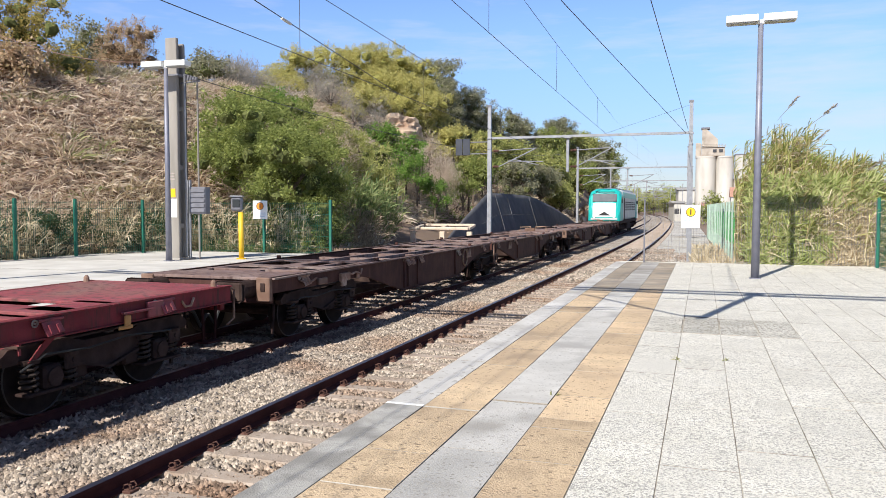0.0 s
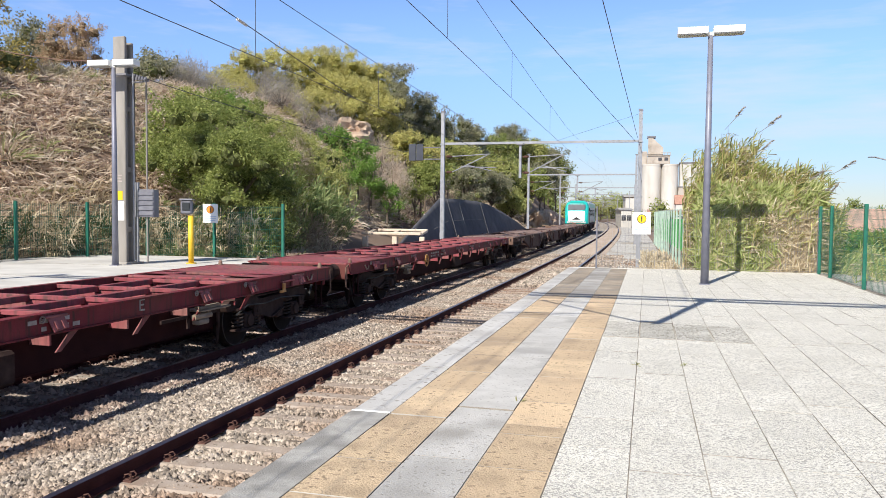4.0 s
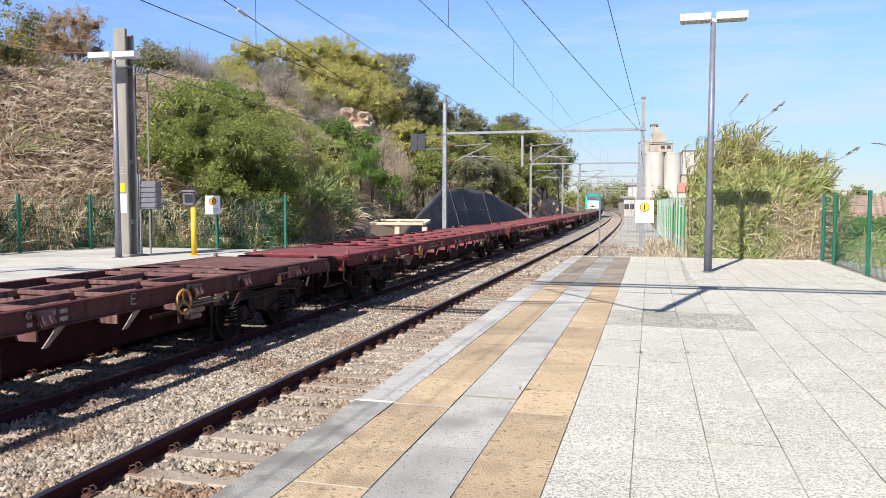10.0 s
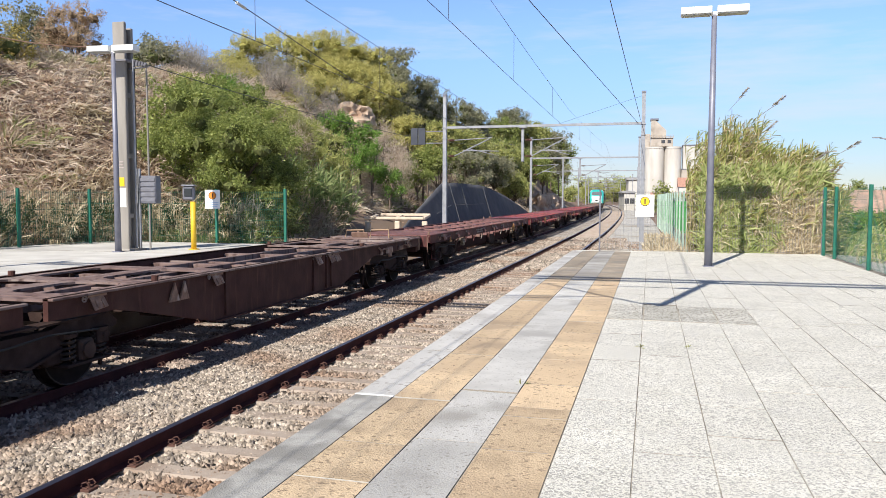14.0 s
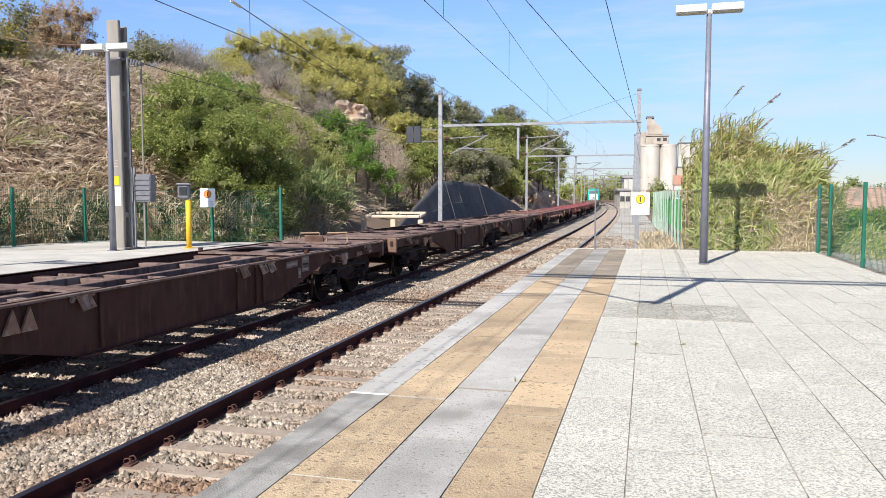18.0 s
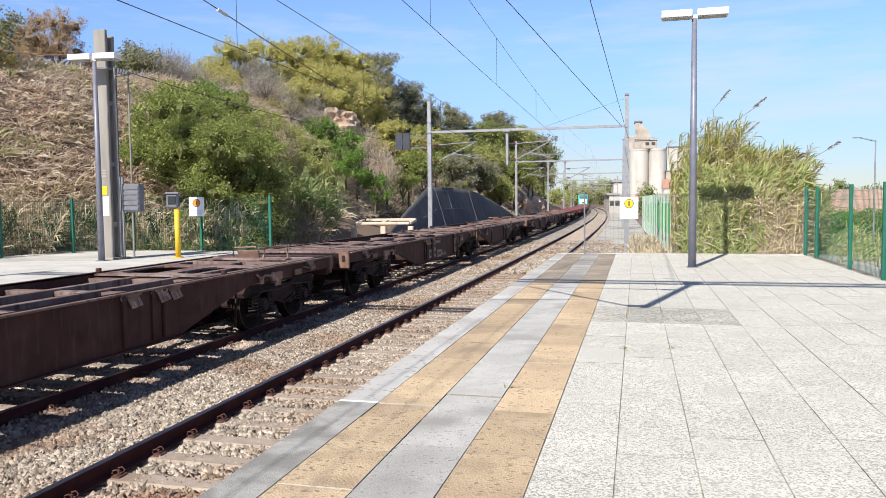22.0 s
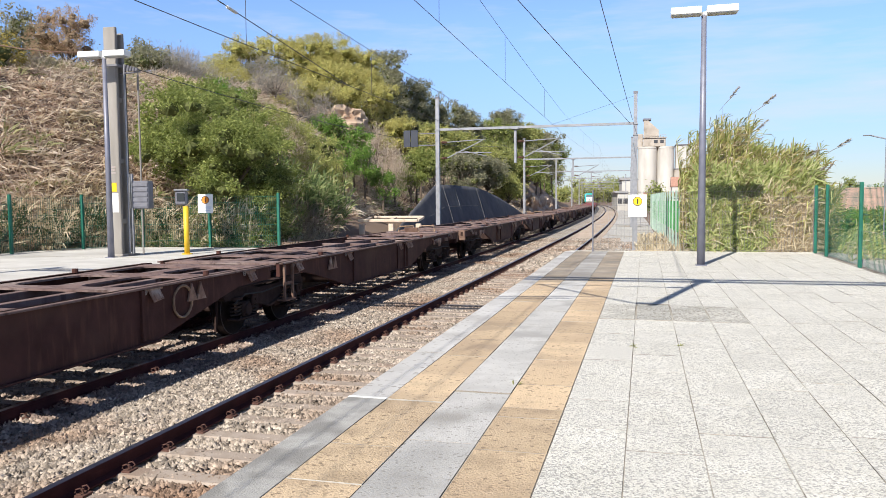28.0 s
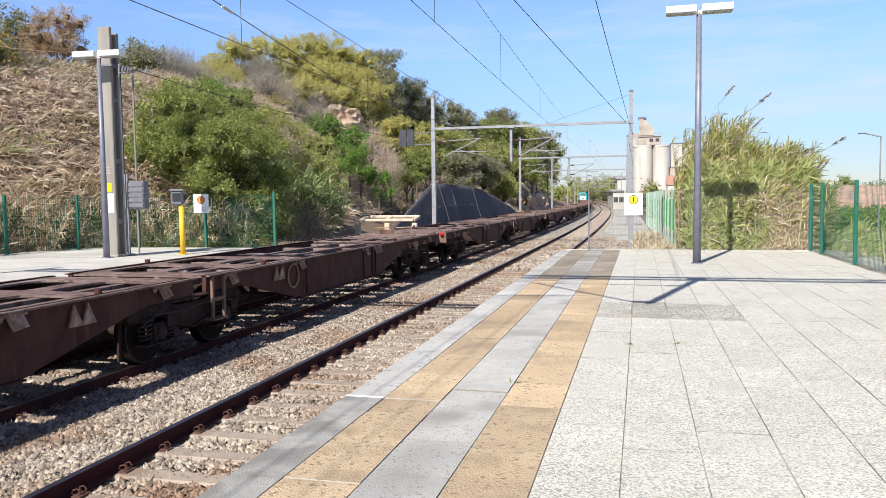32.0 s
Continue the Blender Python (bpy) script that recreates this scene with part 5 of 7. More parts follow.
        spigots(w, [h * 0.95, h * 3.66] + ([7.48, 8.14, 8.44] if h > 0 else [-6.81, -7.45, -7.75]) + [h * (L - 1.1)], half - 0.02, top, M["stop_plate"])
        for x, yy in ((1.22, a - 1.2), (-1.22, a - 1.2), (1.22, b + 1.4), (-1.22, b + 1.4)):
            bm = B()
            tube(bm, (x, h * yy, top), (x, h * yy, top + 0.07), 0.05, seg=10)
            part("container_spigot", bm, side_m, w)
    # rails of the shunter's stand at one end
    for x, yo, rise in ((0.05, 0.72, 0.22), (-0.75, 0.62, 0.20)):
        bm = B()
        chain(bm, [(x, L - yo - 0.06, top), (x + 0.02, L - yo, top + rise), (x + 0.55, L - yo, top + rise + 0.02), (x + 0.58, L - yo - 0.06, top)], 0.024)
        part("stand_rail", bm, M["stand_tan"], w)
    bm = B()
    box(bm, (-0.15, L - 1.05, top + 0.08), (0.5, 0.05, 0.2), 0.01, rot=Matrix.Rotation(0.3, 3, "X"))
    part("stowed_flap", bm, M["rustbrown"], w)
    bm = B()
    box(bm, (0.0, L - 1.2, top + 0.0), (1.7, 0.3, 0.04), 0.008)
    part("stand_plate", bm, deck_m, w)
    bm = B()
    tube(bm, (0.55, -0.2, 0.42), (0.55, 0.2, 0.42), 0.12)
    box(bm, (0, 0, top - 0.28), (1.6, 0.5, 0.2), 0.03)
    part("joint_pivot", bm, M["grime"], w)
    return w, wheels


def locomotive():
    """A four-metre-high diesel locomotive, cab end towards the wagons; origin at its rear buffers, body ahead along +y."""
    w = thing("locomotive", "teal and white diesel locomotive hauling the flat wagons", "locomotive")
    wheels = []
    for yb in (4.6, 17.8):
        for dy in (-1.8, 0, 1.8):
            wheels.append(wheelset(w, yb + dy))
        for s in (-1, 1):
            bm = B()
            box(bm, (s * 1.12, yb, 0.62), (0.14, 4.9, 0.3), 0.05)
            for dy in (-1.8, 0, 1.8):
                box(bm, (s * 1.2, yb + dy, 0.52), (0.16, 0.4, 0.4), 0.05)
            part("bogie_frame", bm, M["grime"], w)
    bm = B()
    box(bm, (0, 11.2, 1.12), (2.8, 20.6, 0.3), 0.05)
    part("underframe", bm, M["grime"], w)
    bm = B()
    box(bm, (0, 11.2, 0.7), (2.6, 5.0, 0.8), 0.1)
    part("fuel_tank", bm, M["grime"], w)
    # cab: a sloping nose drawn through four outlines
    def cab(y0, s):
        bm = B()
        secs = [(0.0, 1.22, 1.25, 2.35), (0.14, 1.38, 1.25, 2.75), (0.6, 1.42, 1.25, 3.75), (0.95, 1.43, 1.25, 4.05), (2.4, 1.43, 1.25, 4.12)]
        loops = []
        for d, hw, z0, z1 in secs:
            y = y0 + s * d
            r = 0.62
            loops.append([bm.verts.new(p) for p in ((-hw, y, z0), (hw, y, z0), (hw, y, z1 - r), (hw - 0.2, y, z1 - 0.24), (hw - 0.62, y, z1), (-hw + 0.62, y, z1), (-hw + 0.2, y, z1 - 0.24), (-hw, y, z1 - r))])
        for a, b in zip(loops, loops[1:]):
            for i in range(8):
                bm.faces.new((a[i], a[(i + 1) % 8], b[(i + 1) % 8], b[i]))
        bm.faces.new(loops[0])
        bm.faces.new(loops[-1][::-1])
        return part("cab", bm, M["teal"], w, "teal cab with a sloping face")
    for y0, s in ((0.55, 1), (21.9, -1)):
        c = cab(y0, s)
        # glass colour raised to grey to stand for the reflection in it
        bm = B()
        sl = Matrix.Rotation(s * -0.43, 3, "X")
        box(bm, (0, y0 + s * 0.35, 3.27), (2.1, 0.06, 0.74), 0.02, rot=sl)
        part("windscreen", bm, M["cab_glass"], c, "windscreen with a grey reflection in its tone")
        bm = B()
        box(bm, (0, y0 + s * 0.0, 2.0), (2.0, 0.06, 0.86), 0.02)
        box(bm, (0, y0 + s * 0.08, 2.6), (2.0, 0.05, 0.42), 0.02, rot=Matrix.Rotation(s * -0.3, 3, "X"))
        part("nose_panel", bm, M["loco_white"], c, "white nose panel")
        bm = B()
        v = [bm.verts.new((px, y0 - s * g, pz)) for g in (0.035, 0.055) for px, pz in ((-0.55, 1.72), (0.55, 1.72), (0.3, 1.86), (0.0, 2.05), (-0.3, 1.86))]
        bm.faces.new(v[:5])
        bm.faces.new(v[5:][::-1])
        for i in range(5):
            bm.faces.new((v[i], v[5 + i], v[5 + (i + 1) % 5], v[(i + 1) % 5]))
        part("emblem", bm, M["black"], c)
        bm = B()
        box(bm, (0, y0 - s * 0.03, 1.40), (2.3, 0.08, 0.20), 0.03)
        part("bumper_band", bm, M["loco_grey"], c, "pale grey bumper band")
        bm = B()
        box(bm, (0, y0 + s * 0.55, 3.86), (1.7, 0.08, 0.16), 0.03)
        part("destination_band", bm, M["teal"], c)
        for x in (-0.85, 0.85):
            bm = B()
            tube(bm, (x, y0 - s * 0.03, 1.62), (x, y0 - s * 0.08, 1.62), 0.12, seg=12)
            part("headlight", bm, M["lamp_white"], c)
            bm = B()
            tube(bm, (x, y0, 1.05), (x, y0 - s * 0.45, 1.05), 0.1, seg=12)
            box(bm, (x, y0 - s * 0.47, 1.05), (0.5, 0.05, 0.34), 0.03)
            part("buffer", bm, M["grime"], w)
        bm = B()
        box(bm, (0, y0 + s * 0.05, 0.85), (2.6, 0.12, 0.75), 0.06)
        part("snow_plough", bm, M["grime"], w)
        for x in (-1, 1):
            bm = B()
            box(bm, (x * 1.435, y0 + s * 1.6, 3.1), (0.03, 0.7, 0.6), 0.02)
            part("side_window", bm, M["dark_glass"], c)
            bm = B()
            box(bm, (x * 1.5, y0 + s * 0.75, 3.0), (0.12, 0.06, 0.4), 0.02)
            part("mirror", bm, M["black"], c)
    bm = B()
    box(bm, (0, 11.22, 2.62), (2.8, 16.6, 2.75), 0.18)
    part("body_side", bm, M["loco_grey"], w, "pale grey side with vents")
    bm = B()
    box(bm, (0, 11.22, 4.02), (2.2, 16.4, 0.24), 0.08)
    for y in (6, 9, 12.5, 15.5):
        tube(bm, (0, y, 4.1), (0, y, 4.26), 0.5, seg=16)
    part("roof_hood", bm, M["sheet_grey"], w)
    for s in (-1, 1):
        bm = B()
        box(bm, (s * 1.41, 11.22, 3.55), (0.03, 16.2, 0.5), 0.01)
        part("stripe", bm, M["teal"], w)
        for k in range(6):
            bm = B()
            for i in range(5):
                box(bm, (s * 1.41, 5.0 + k * 2.4, 2.2 + i * 0.18), (0.04, 1.6, 0.1))
            part("vent", bm, M["black"], w)
        bm = B()
        box(bm, (s * 1.4, 4.7, 2.4), (0.05, 1.0, 2.2), 0.02)
        part("door", bm, M["black"], w)
    return w, wheels


SPEED = [(0.0, 0.0), (3.0, 20.4), (32.0, 20.4 + 29 * 6.9)]


def travelled(t):
    for (a, va), (b, vb) in zip(SPEED, SPEED[1:]):
        if t <= b:
            return va + (vb - va) * (t - a) / (b - a)
    return SPEED[-1][1]


TRAIN = []        # wagon, place of its middle along the line at the start, wheelsets
ENDS = [67.9, 39.2, 10.2, -11.75, -32.76, -53.46, -74.35, -104.78, -135.2, -165.3, -195.2, -225.3]
loco, lw = locomotive()
TRAIN.append((loco, 67.9, lw))
kinds = "bb" + "rrrr" + "bbbbb"
made = {}
for k, (a, b) in zip(kinds, zip(ENDS, ENDS[1:])):
    mid, ln = (a + b) / 2, a - b
    if k == "r":
        i = sum(1 for x in TRAIN if x[0].name.startswith("container_wagon"))
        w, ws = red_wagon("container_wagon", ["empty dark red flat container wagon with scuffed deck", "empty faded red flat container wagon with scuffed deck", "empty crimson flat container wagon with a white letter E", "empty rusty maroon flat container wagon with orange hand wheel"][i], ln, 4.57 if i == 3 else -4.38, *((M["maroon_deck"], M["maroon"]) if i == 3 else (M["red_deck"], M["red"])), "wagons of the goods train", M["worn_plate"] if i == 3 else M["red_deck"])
    else:
        i = sum(1 for x in TRAIN if x[0].name.startswith("articulated_wagon"))
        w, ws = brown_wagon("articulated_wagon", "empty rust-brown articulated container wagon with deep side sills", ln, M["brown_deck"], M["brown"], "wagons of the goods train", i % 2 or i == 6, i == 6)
    TRAIN.append((w, mid, ws))


# scuffed panels of small print along one wagon's side
marked = TRAIN[8][0]
side_x, deck_z = 1.285, DECK - RAIL_Z
for y, z, wy, hz, rows_ in ((-7.2, -0.55, 0.34, 0.3, 3), (-6.62, -0.42, 0.26, 0.56, 5), (-6.0, -0.6, 0.66, 0.26, 3), (-6.3, -0.16, 1.0, 0.16, 2), (-5.55, -0.6, 0.26, 0.2, 2), (-3.62, -0.40, 0.2, 0.62, 4), (9.35, -0.16, 0.5, 0.12, 1), (9.95, -0.2, 0.34, 0.3, 3), (9.68, -0.36, 0.14, 0.2, 1)):
    bm = B()
    box(bm, (side_x, y, deck_z + z), (0.006, wy, hz), 0.002)
    pl = part("label_panel", bm, M["label_patch"], marked, "scuffed pale label panel")
    for i in range(rows_):
        bm = B()
        box(bm, (side_x + 0.005, y, deck_z + z + hz * ((i + 0.5) / rows_ - 0.5)), (0.004, wy * random.uniform(0.55, 0.85), hz / rows_ * 0.35))
        part("text_bar", bm, M["grime"] if i % 2 else M["lettering"], pl)
bm = B()
v = [bm.verts.new((side_x + q, -5.2 + p, deck_z + r)) for q in (0.0, 0.006) for p, r in ((-0.1, -0.7), (0.1, -0.7), (0.0, -0.52))]
bm.faces.new(v[:3])
bm.faces.new(v[3:])
for i in range(3):
    bm.faces.new((v[i], v[(i + 1) % 3], v[3 + (i + 1) % 3], v[3 + i]))
part("warning_triangle", bm, M["orange"], marked, "orange warning triangle")
tail = TRAIN[10][0]
bm = B()
box(bm, (1.14, -(29.9 / 2 - 0.60) - 0.13, DECK - RAIL_Z - 0.08), (0.12, 0.05, 0.12), 0.02)
part("tail_lamp", bm, M["tail_red"], tail, "small red tail lamp")


def track_pose(s):
    """The pose on the train's track at s metres along it."""
    y = s
    slope = -0.0004 * max(0.0, y - 38.0)
    return pose(T2 + bend(y), y, RAIL_Z, 0, 0, -math.degrees(math.atan(slope)))


def motions():
    """The train draws away along the line at a steady pace."""
    times = [0, 1.5, 3] + list(range(4, 33))
    for w, s0, wheels in TRAIN:
        rows = []
        for t in times:
            s = s0 + travelled(t)
            rows.append((t, track_pose(s)))
        walk(w, rows)
        for ax in wheels:
            base = ax.matrix_basis.copy()
            walk(ax, [(k / 10, base @ pose(0, 0, 0, -math.degrees(travelled(k / 10) / 0.46) % 360)) for k in range(321)])

# ---- lamps, masts and portals ----
def platform_lamp(label, x, y, height, heads, turn=0.0):
    """A tapered pole with two flat lamp boxes at its top."""
    t = thing("street_lamp", label, "lamp", pose(x, y, 0, 0, 0, turn), group="platform lamps")
    bm = B()
    tube(bm, (0, 0, 0), (0, 0, height), 0.10, 0.06, 16)
    part("pole", bm, M["lamp_pole"], t, smooth=True)
    bm = B()
    box(bm, (0, 0, 0.012), (0.26, 0.26, 0.024), 0.004)
    part("base_plate", bm, M["lamp_pole"], t)
    bm = B()
    box(bm, (0, 0, height + 0.02), (0.16, 0.1, 0.10), 0.01)
    part("bracket", bm, M["lamp_white"], t)
    for s in (-1, 1):
        bm = B()
        box(bm, (s * 0.42, 0, height + 0.10), (0.72, 0.36, 0.17), 0.012)
        hd = part("lamp_head", bm, M["lamp_white"], t)
        bm = B()
        box(bm, (s * 0.42, 0, height + 0.005), (0.66, 0.30, 0.022), 0.004)
        part("diffuser", bm, M["diffuser"], hd)
    return t


platform_lamp("slim grey platform lamp with two white boxes", 1.36, 19.75, 6.13, 2)
platform_lamp("slim grey lamp with two white boxes beside a concrete mast", -15.91, 19.95, 6.08, 2, 4)

# the concrete mast with its cabinet
mast = thing("catenary_mast", "tall grey concrete mast with a yellow and white notice", "mast", pose(-16.17, 20.75, 0, 0, 0, 1))
bm = B()
for y0, z1 in ((-0.165, 7.14), (0.165, 7.0)):
    box(bm, (0.0, y0, z1 / 2), (0.42, 0.13, z1), 0.02)
box(bm, (0.0, 0, 3.46), (0.15, 0.24, 6.9))
part("post", bm, M["mast"], mast)
for z in (1.1, 3.0, 4.9):
    bm = B()
    box(bm, (0.0, 0, z), (0.36, 0.2, 0.16), 0.01)
    part("stiffener", bm, M["mast"], mast)
bm = B()
box(bm, (0.04, -0.232, 1.68), (0.22, 0.012, 0.6), 0.002)
part("notice", bm, M["sign_white"], mast, "white notice plate")
bm = B()
box(bm, (0.0, -0.232, 2.17), (0.2, 0.012, 0.28), 0.002)
part("notice", bm, M["sign_yellow"], mast, "yellow warning plate")
for i in range(3):
    bm = B()
    box(bm, (-0.02, -0.232, 2.62 + i * 0.09), (0.2, 0.01, 0.04))
    part("marking", bm, M["lettering"], mast)
bm = B()
box(bm, (0.1, 0.0, 0.03), (0.75, 0.62, 0.06), 0.01)
part("footing", bm, M["mast"], mast)
for zz in (5.95, 6.35):
    bm = B()
    box(bm, (0, 0, zz), (0.56, 0.52, 0.07), 0.008)
    part("clamp", bm, M["sheet_grey"], mast)
for i, x in enumerate((0.30, 0.34, 0.39)):
    bm = B()
    tube(bm, (x, 0.12 - i * 0.1, 0.1), (x, 0.12 - i * 0.1, 6.0), 0.018, seg=6)
    part("conduit", bm, M["galv"] if i else M["black"], mast)
bm = B()
tube(bm, (0.75, 0.1, 0.05), (0.75, 0.1, 5.75), 0.03, seg=8)
part("cable_pipe", bm, M["mast"], mast)
bm = B()
tube(bm, (0.2, 0, 5.72), (0.85, 0.1, 5.78), 0.03, seg=8)
for k in range(5):
    tube(bm, (0.35 + k * 0.1, 0.02, 5.8), (0.40 + k * 0.1, 0.02, 6.0 - k * 0.03), 0.045, seg=8)
part("switch_arm", bm, M["sheet_grey"], mast)
cab = thing("switch_cabinet", "grey slatted switch cabinet hung beside the mast", "cabinet", pose(-15.45, 20.95, 0, 0, 0, 10))
bm = B()
box(bm, (0, 0, 1.93), (0.55, 0.36, 0.88), 0.02)
body = part("body", bm, M["sheet_grey"], cab)
for i in range(5):
    bm = B()
    box(bm, (0, -0.19, 1.60 + i * 0.16), (0.5, 0.03, 0.11), 0.008)
    part("slat", bm, M["sheet_grey"], cab)
bm = B()
box(bm, (-0.36, 0, 2.05), (0.12, 0.08, 1.1), 0.008)
box(bm, (-0.36, 0, 1.0), (0.08, 0.08, 2.0), 0.008)
part("bracket", bm, M["galv"], cab)

# the yellow post with its box, and the notice on the fence
yp = thing("call_post", "yellow post carrying a grey ticket validator box", "post", pose(-14.3, 21.55, 0, 0, 0, 22))
bm = B()
tube(bm, (0, 0, 0), (0, 0, 1.55), 0.085, seg=14)
part("post", bm, M["yellow"], yp, smooth=True)
bm = B()
tube(bm, (0, 0, 0), (0, 0, 0.03), 0.17, seg=14)
part("base", bm, M["yellow"], yp)
bm = B()
box(bm, (-0.12, 0, 1.82), (0.36, 0.28, 0.46), 0.05)
bx = part("validator", bm, M["sheet_grey"], yp)
bm = B()
box(bm, (-0.12, -0.15, 1.84), (0.24, 0.02, 0.26), 0.01)
part("screen", bm, M["dark_glass"], bx)
bm = B()
box(bm, (-0.12, 0, 2.07), (0.42, 0.34, 0.05), 0.015)
part("hood", bm, M["galv"], bx)


def warning_sign(label, x, y, z, w, h, disc, turn):
    """A white plate with a coloured disc and lines of small print."""
    t = thing("warning_sign", label, "sign", pose(x, y, z, 0, 0, turn), group="no-crossing signs")
    bm = B()
    box(bm, (0, 0, 0), (w, 0.02, h), 0.003)
    part("plate", bm, M["sign_white"], t)
    r = w * 0.26
    bm = B()
    tube(bm, (0, -0.011, h * 0.2), (0, -0.016, h * 0.2), r, seg=24)
    part("disc", bm, M["black"], t)
    bm = B()
    tube(bm, (0, -0.016, h * 0.2), (0, -0.019, h * 0.2), r * 0.87, seg=24)
    part("disc", bm, disc, t)
    bm = B()
    box(bm, (0, -0.021, h * 0.2), (r * 0.26, 0.004, r * 1.15), 0.0015)
    part("pictogram", bm, M["black"], t)
    for i in range(3):
        bm = B()
        box(bm, (0, -0.012, -h * (0.18 + 0.1 * i)), (w * (0.8 - 0.15 * (i == 2)), 0.003, h * 0.035))
        part("text_bar", bm, M["sign_blue"], t)
    return t


warning_sign("white warning sign with a yellow disc wired to the fence", -0.22, 24.5, 1.45, 0.56, 0.69, M["sign_yellow"], 0)
warning_sign("small white warning sign with an orange disc on the green fence", -15.45, 24.55, 1.62, 0.55, 0.68, M["sign_orange"], 12)


def tapered_post(bm, h, a, b, z0=0.0):
    """A square post from z0 to h, a wide below and b above."""
    v = [bm.verts.new((sx * w / 2, sy * w / 2, z)) for w, z in ((a, z0), (b, h)) for sx, sy in ((-1, -1), (1, -1), (1, 1), (-1, 1))]
    bm.faces.new(v[:4][::-1])
    bm.faces.new(v[4:])
    for i in range(4):
        bm.faces.new((v[i], v[(i + 1) % 4], v[4 + (i + 1) % 4], v[4 + i]))


def cantilever(parent, x, y, z_low, z_top, reach):
    """Registration arms from a post at x towards a wire, with insulators."""
    s = 1 if reach > 0 else -1
    bm = B()
    tube(bm, (x + s * 0.35, y, z_low), (x + reach * 0.95, y, z_top - 0.05), 0.03, seg=6)
    tube(bm, (x + s * 0.35, y, z_top - 0.1), (x + reach, y, z_top), 0.025, seg=6)
    tube(bm, (x + reach * 0.35, y, z_low + (z_top - z_low) * 0.3), (x + reach * 1.15, y, z_low + 0.22), 0.025, seg=6)
    tube(bm, (x + reach * 0.5, y, z_low + 0.35), (x + reach * 1.05, y, z_low + 0.05), 0.02, seg=6)
    part("cantilever", bm, M["galv"], parent)
    for z in (z_low, z_top - 0.1):
        bm = B()
        for i in range(4):
            tube(bm, (x + s * (0.1 + i * 0.06), y, z), (x + s * (0.13 + i * 0.06), y, z), 0.07, seg=8)
        tube(bm, (x, y, z), (x + s * 0.36, y, z), 0.03, seg=6)
        part("insulator", bm, M["clip"], parent)


def portal(label, y, x0, x1, beam_z, top0, top1, foot_z, drop_x=None, drop_z=None, lattice=False, arms=True):
    """Two posts and a beam across the tracks that carry the overhead wires."""
    off = bend(y)
    t = thing("catenary_portal", label, "portal", pose(off, y, 0, 0, 0, -math.degrees(math.atan(-0.0004 * max(0, y - 38)))), group="overhead line portals")
    for x, h in ((x0, top0), (x1, top1)):
        bm = B()
        tapered_post(bm, h, 0.22, 0.17, foot_z)
        p = part("post", bm, M["galv"], t)
        p.location = (x, 0, 0)
        bm = B()
        tapered_post(bm, h + 0.05, 0.22, 0.21, h - 0.05)
        c = part("cap", bm, M["sheet_grey"], t)
        c.location = (x, 0, 0)
        for z, q in ((beam_z - 0.03, 0.24), (beam_z - 0.55, 0.225)):
            bm = B()
            box(bm, (0, 0, z), (q, q, 0.07), 0.008)
            c = part("clamp", bm, M["galv"], t)
            c.location = (x, 0, 0)
    bm = B()
    if lattice:
        n = int((x1 - x0) / 0.9)
        for dy in (-0.22, 0.22):
            bar(bm, (x0, dy, beam_z + 0.0), (x1, dy, beam_z), 0.14, 0.09)
        for i in range(n):
            a, b = x0 + (x1 - x0) * i / n, x0 + (x1 - x0) * (i + 1) / n
            if i % 3 == 0:
                bar(bm, (a, -0.22, beam_z), (b, 0.22, beam_z), 0.04, 0.04)
    else:
        bar(bm, (x0, 0, beam_z), (x1, 0, beam_z), 0.11, 0.12)
    part("beam", bm, M["galv"], t)
    if drop_x is not None:
        bm = B()
        box(bm, (drop_x, 0, (beam_z + drop_z) / 2), (0.13, 0.13, beam_z - drop_z), 0.01)
        box(bm, (drop_x, 0, beam_z - 0.06), (0.36, 0.34, 0.1), 0.01)
        part("drop_post", bm, M["galv"], t)
    if arms:
        cantilever(t, x0 + 0.15, 0, beam_z - 1.45, beam_z - 0.55, 2.3)
        if drop_x is not None:
            cantilever(t, drop_x + 0.1, 0, beam_z - 1.5, beam_z - 0.6, 2.1)
    return t


portal("grey portal with a beam across both tracks", 38.0, -10.3, -0.46, 5.27, 6.9, 6.75, -1.0, -6.28, 3.5)
portal("grey portal across the tracks farther along the line", 68.0, -10.2, -0.9, 5.2, 7.0, 6.9, -1.0, -5.9, 3.6)
for yy in (101, 136, 172, 210, 252):
    portal("distant grey portal over the curving tracks", yy, -10.4, -0.4, 5.2, 6.9, 6.9, -1.0, -5.9, 3.7)
portal("tall portal standing beside the camera over the platform", 7.4, -17.3, 7.0, 7.46, 8.0, 8.0, -1.0, -1.12, 4.1, lattice=True, arms=False)
near_arm = thing("wire_support", "support arm hung from the tall portal over the near track", "wire support", pose(0, 7.4, 0))
cantilever(near_arm, -1.12, 0, 4.3, 6.45, -2.95)

# dark notice board on the hill-side post
nb = thing("signal_board", "dark square board on an arm beside the portal post", "sign", pose(-11.75, 38.0, 0))
for x in (-0.19, 0.21):
    bm = B()
    box(bm, (x, 0, 4.85), (0.37, 0.06, 0.86), 0.01)
    part("board", bm, M["board"], nb)
bm = B()
bar(bm, (-0.2, 0.08, 5.1), (1.35, 0.08, 5.1), 0.05, 0.05)
bar(bm, (-0.2, 0.08, 4.5), (1.35, 0.08, 4.5), 0.05, 0.05)
part("arm", bm, M["sheet_grey"], nb)


# ---- overhead wires ----
def sagging(a, b, sag, n=14):
    a, b = Vector(a), Vector(b)
    return [a.lerp(b, i / n) - Vector((0, 0, sag * 4 * (i / n) * (1 - i / n))) for i in range(n + 1)]


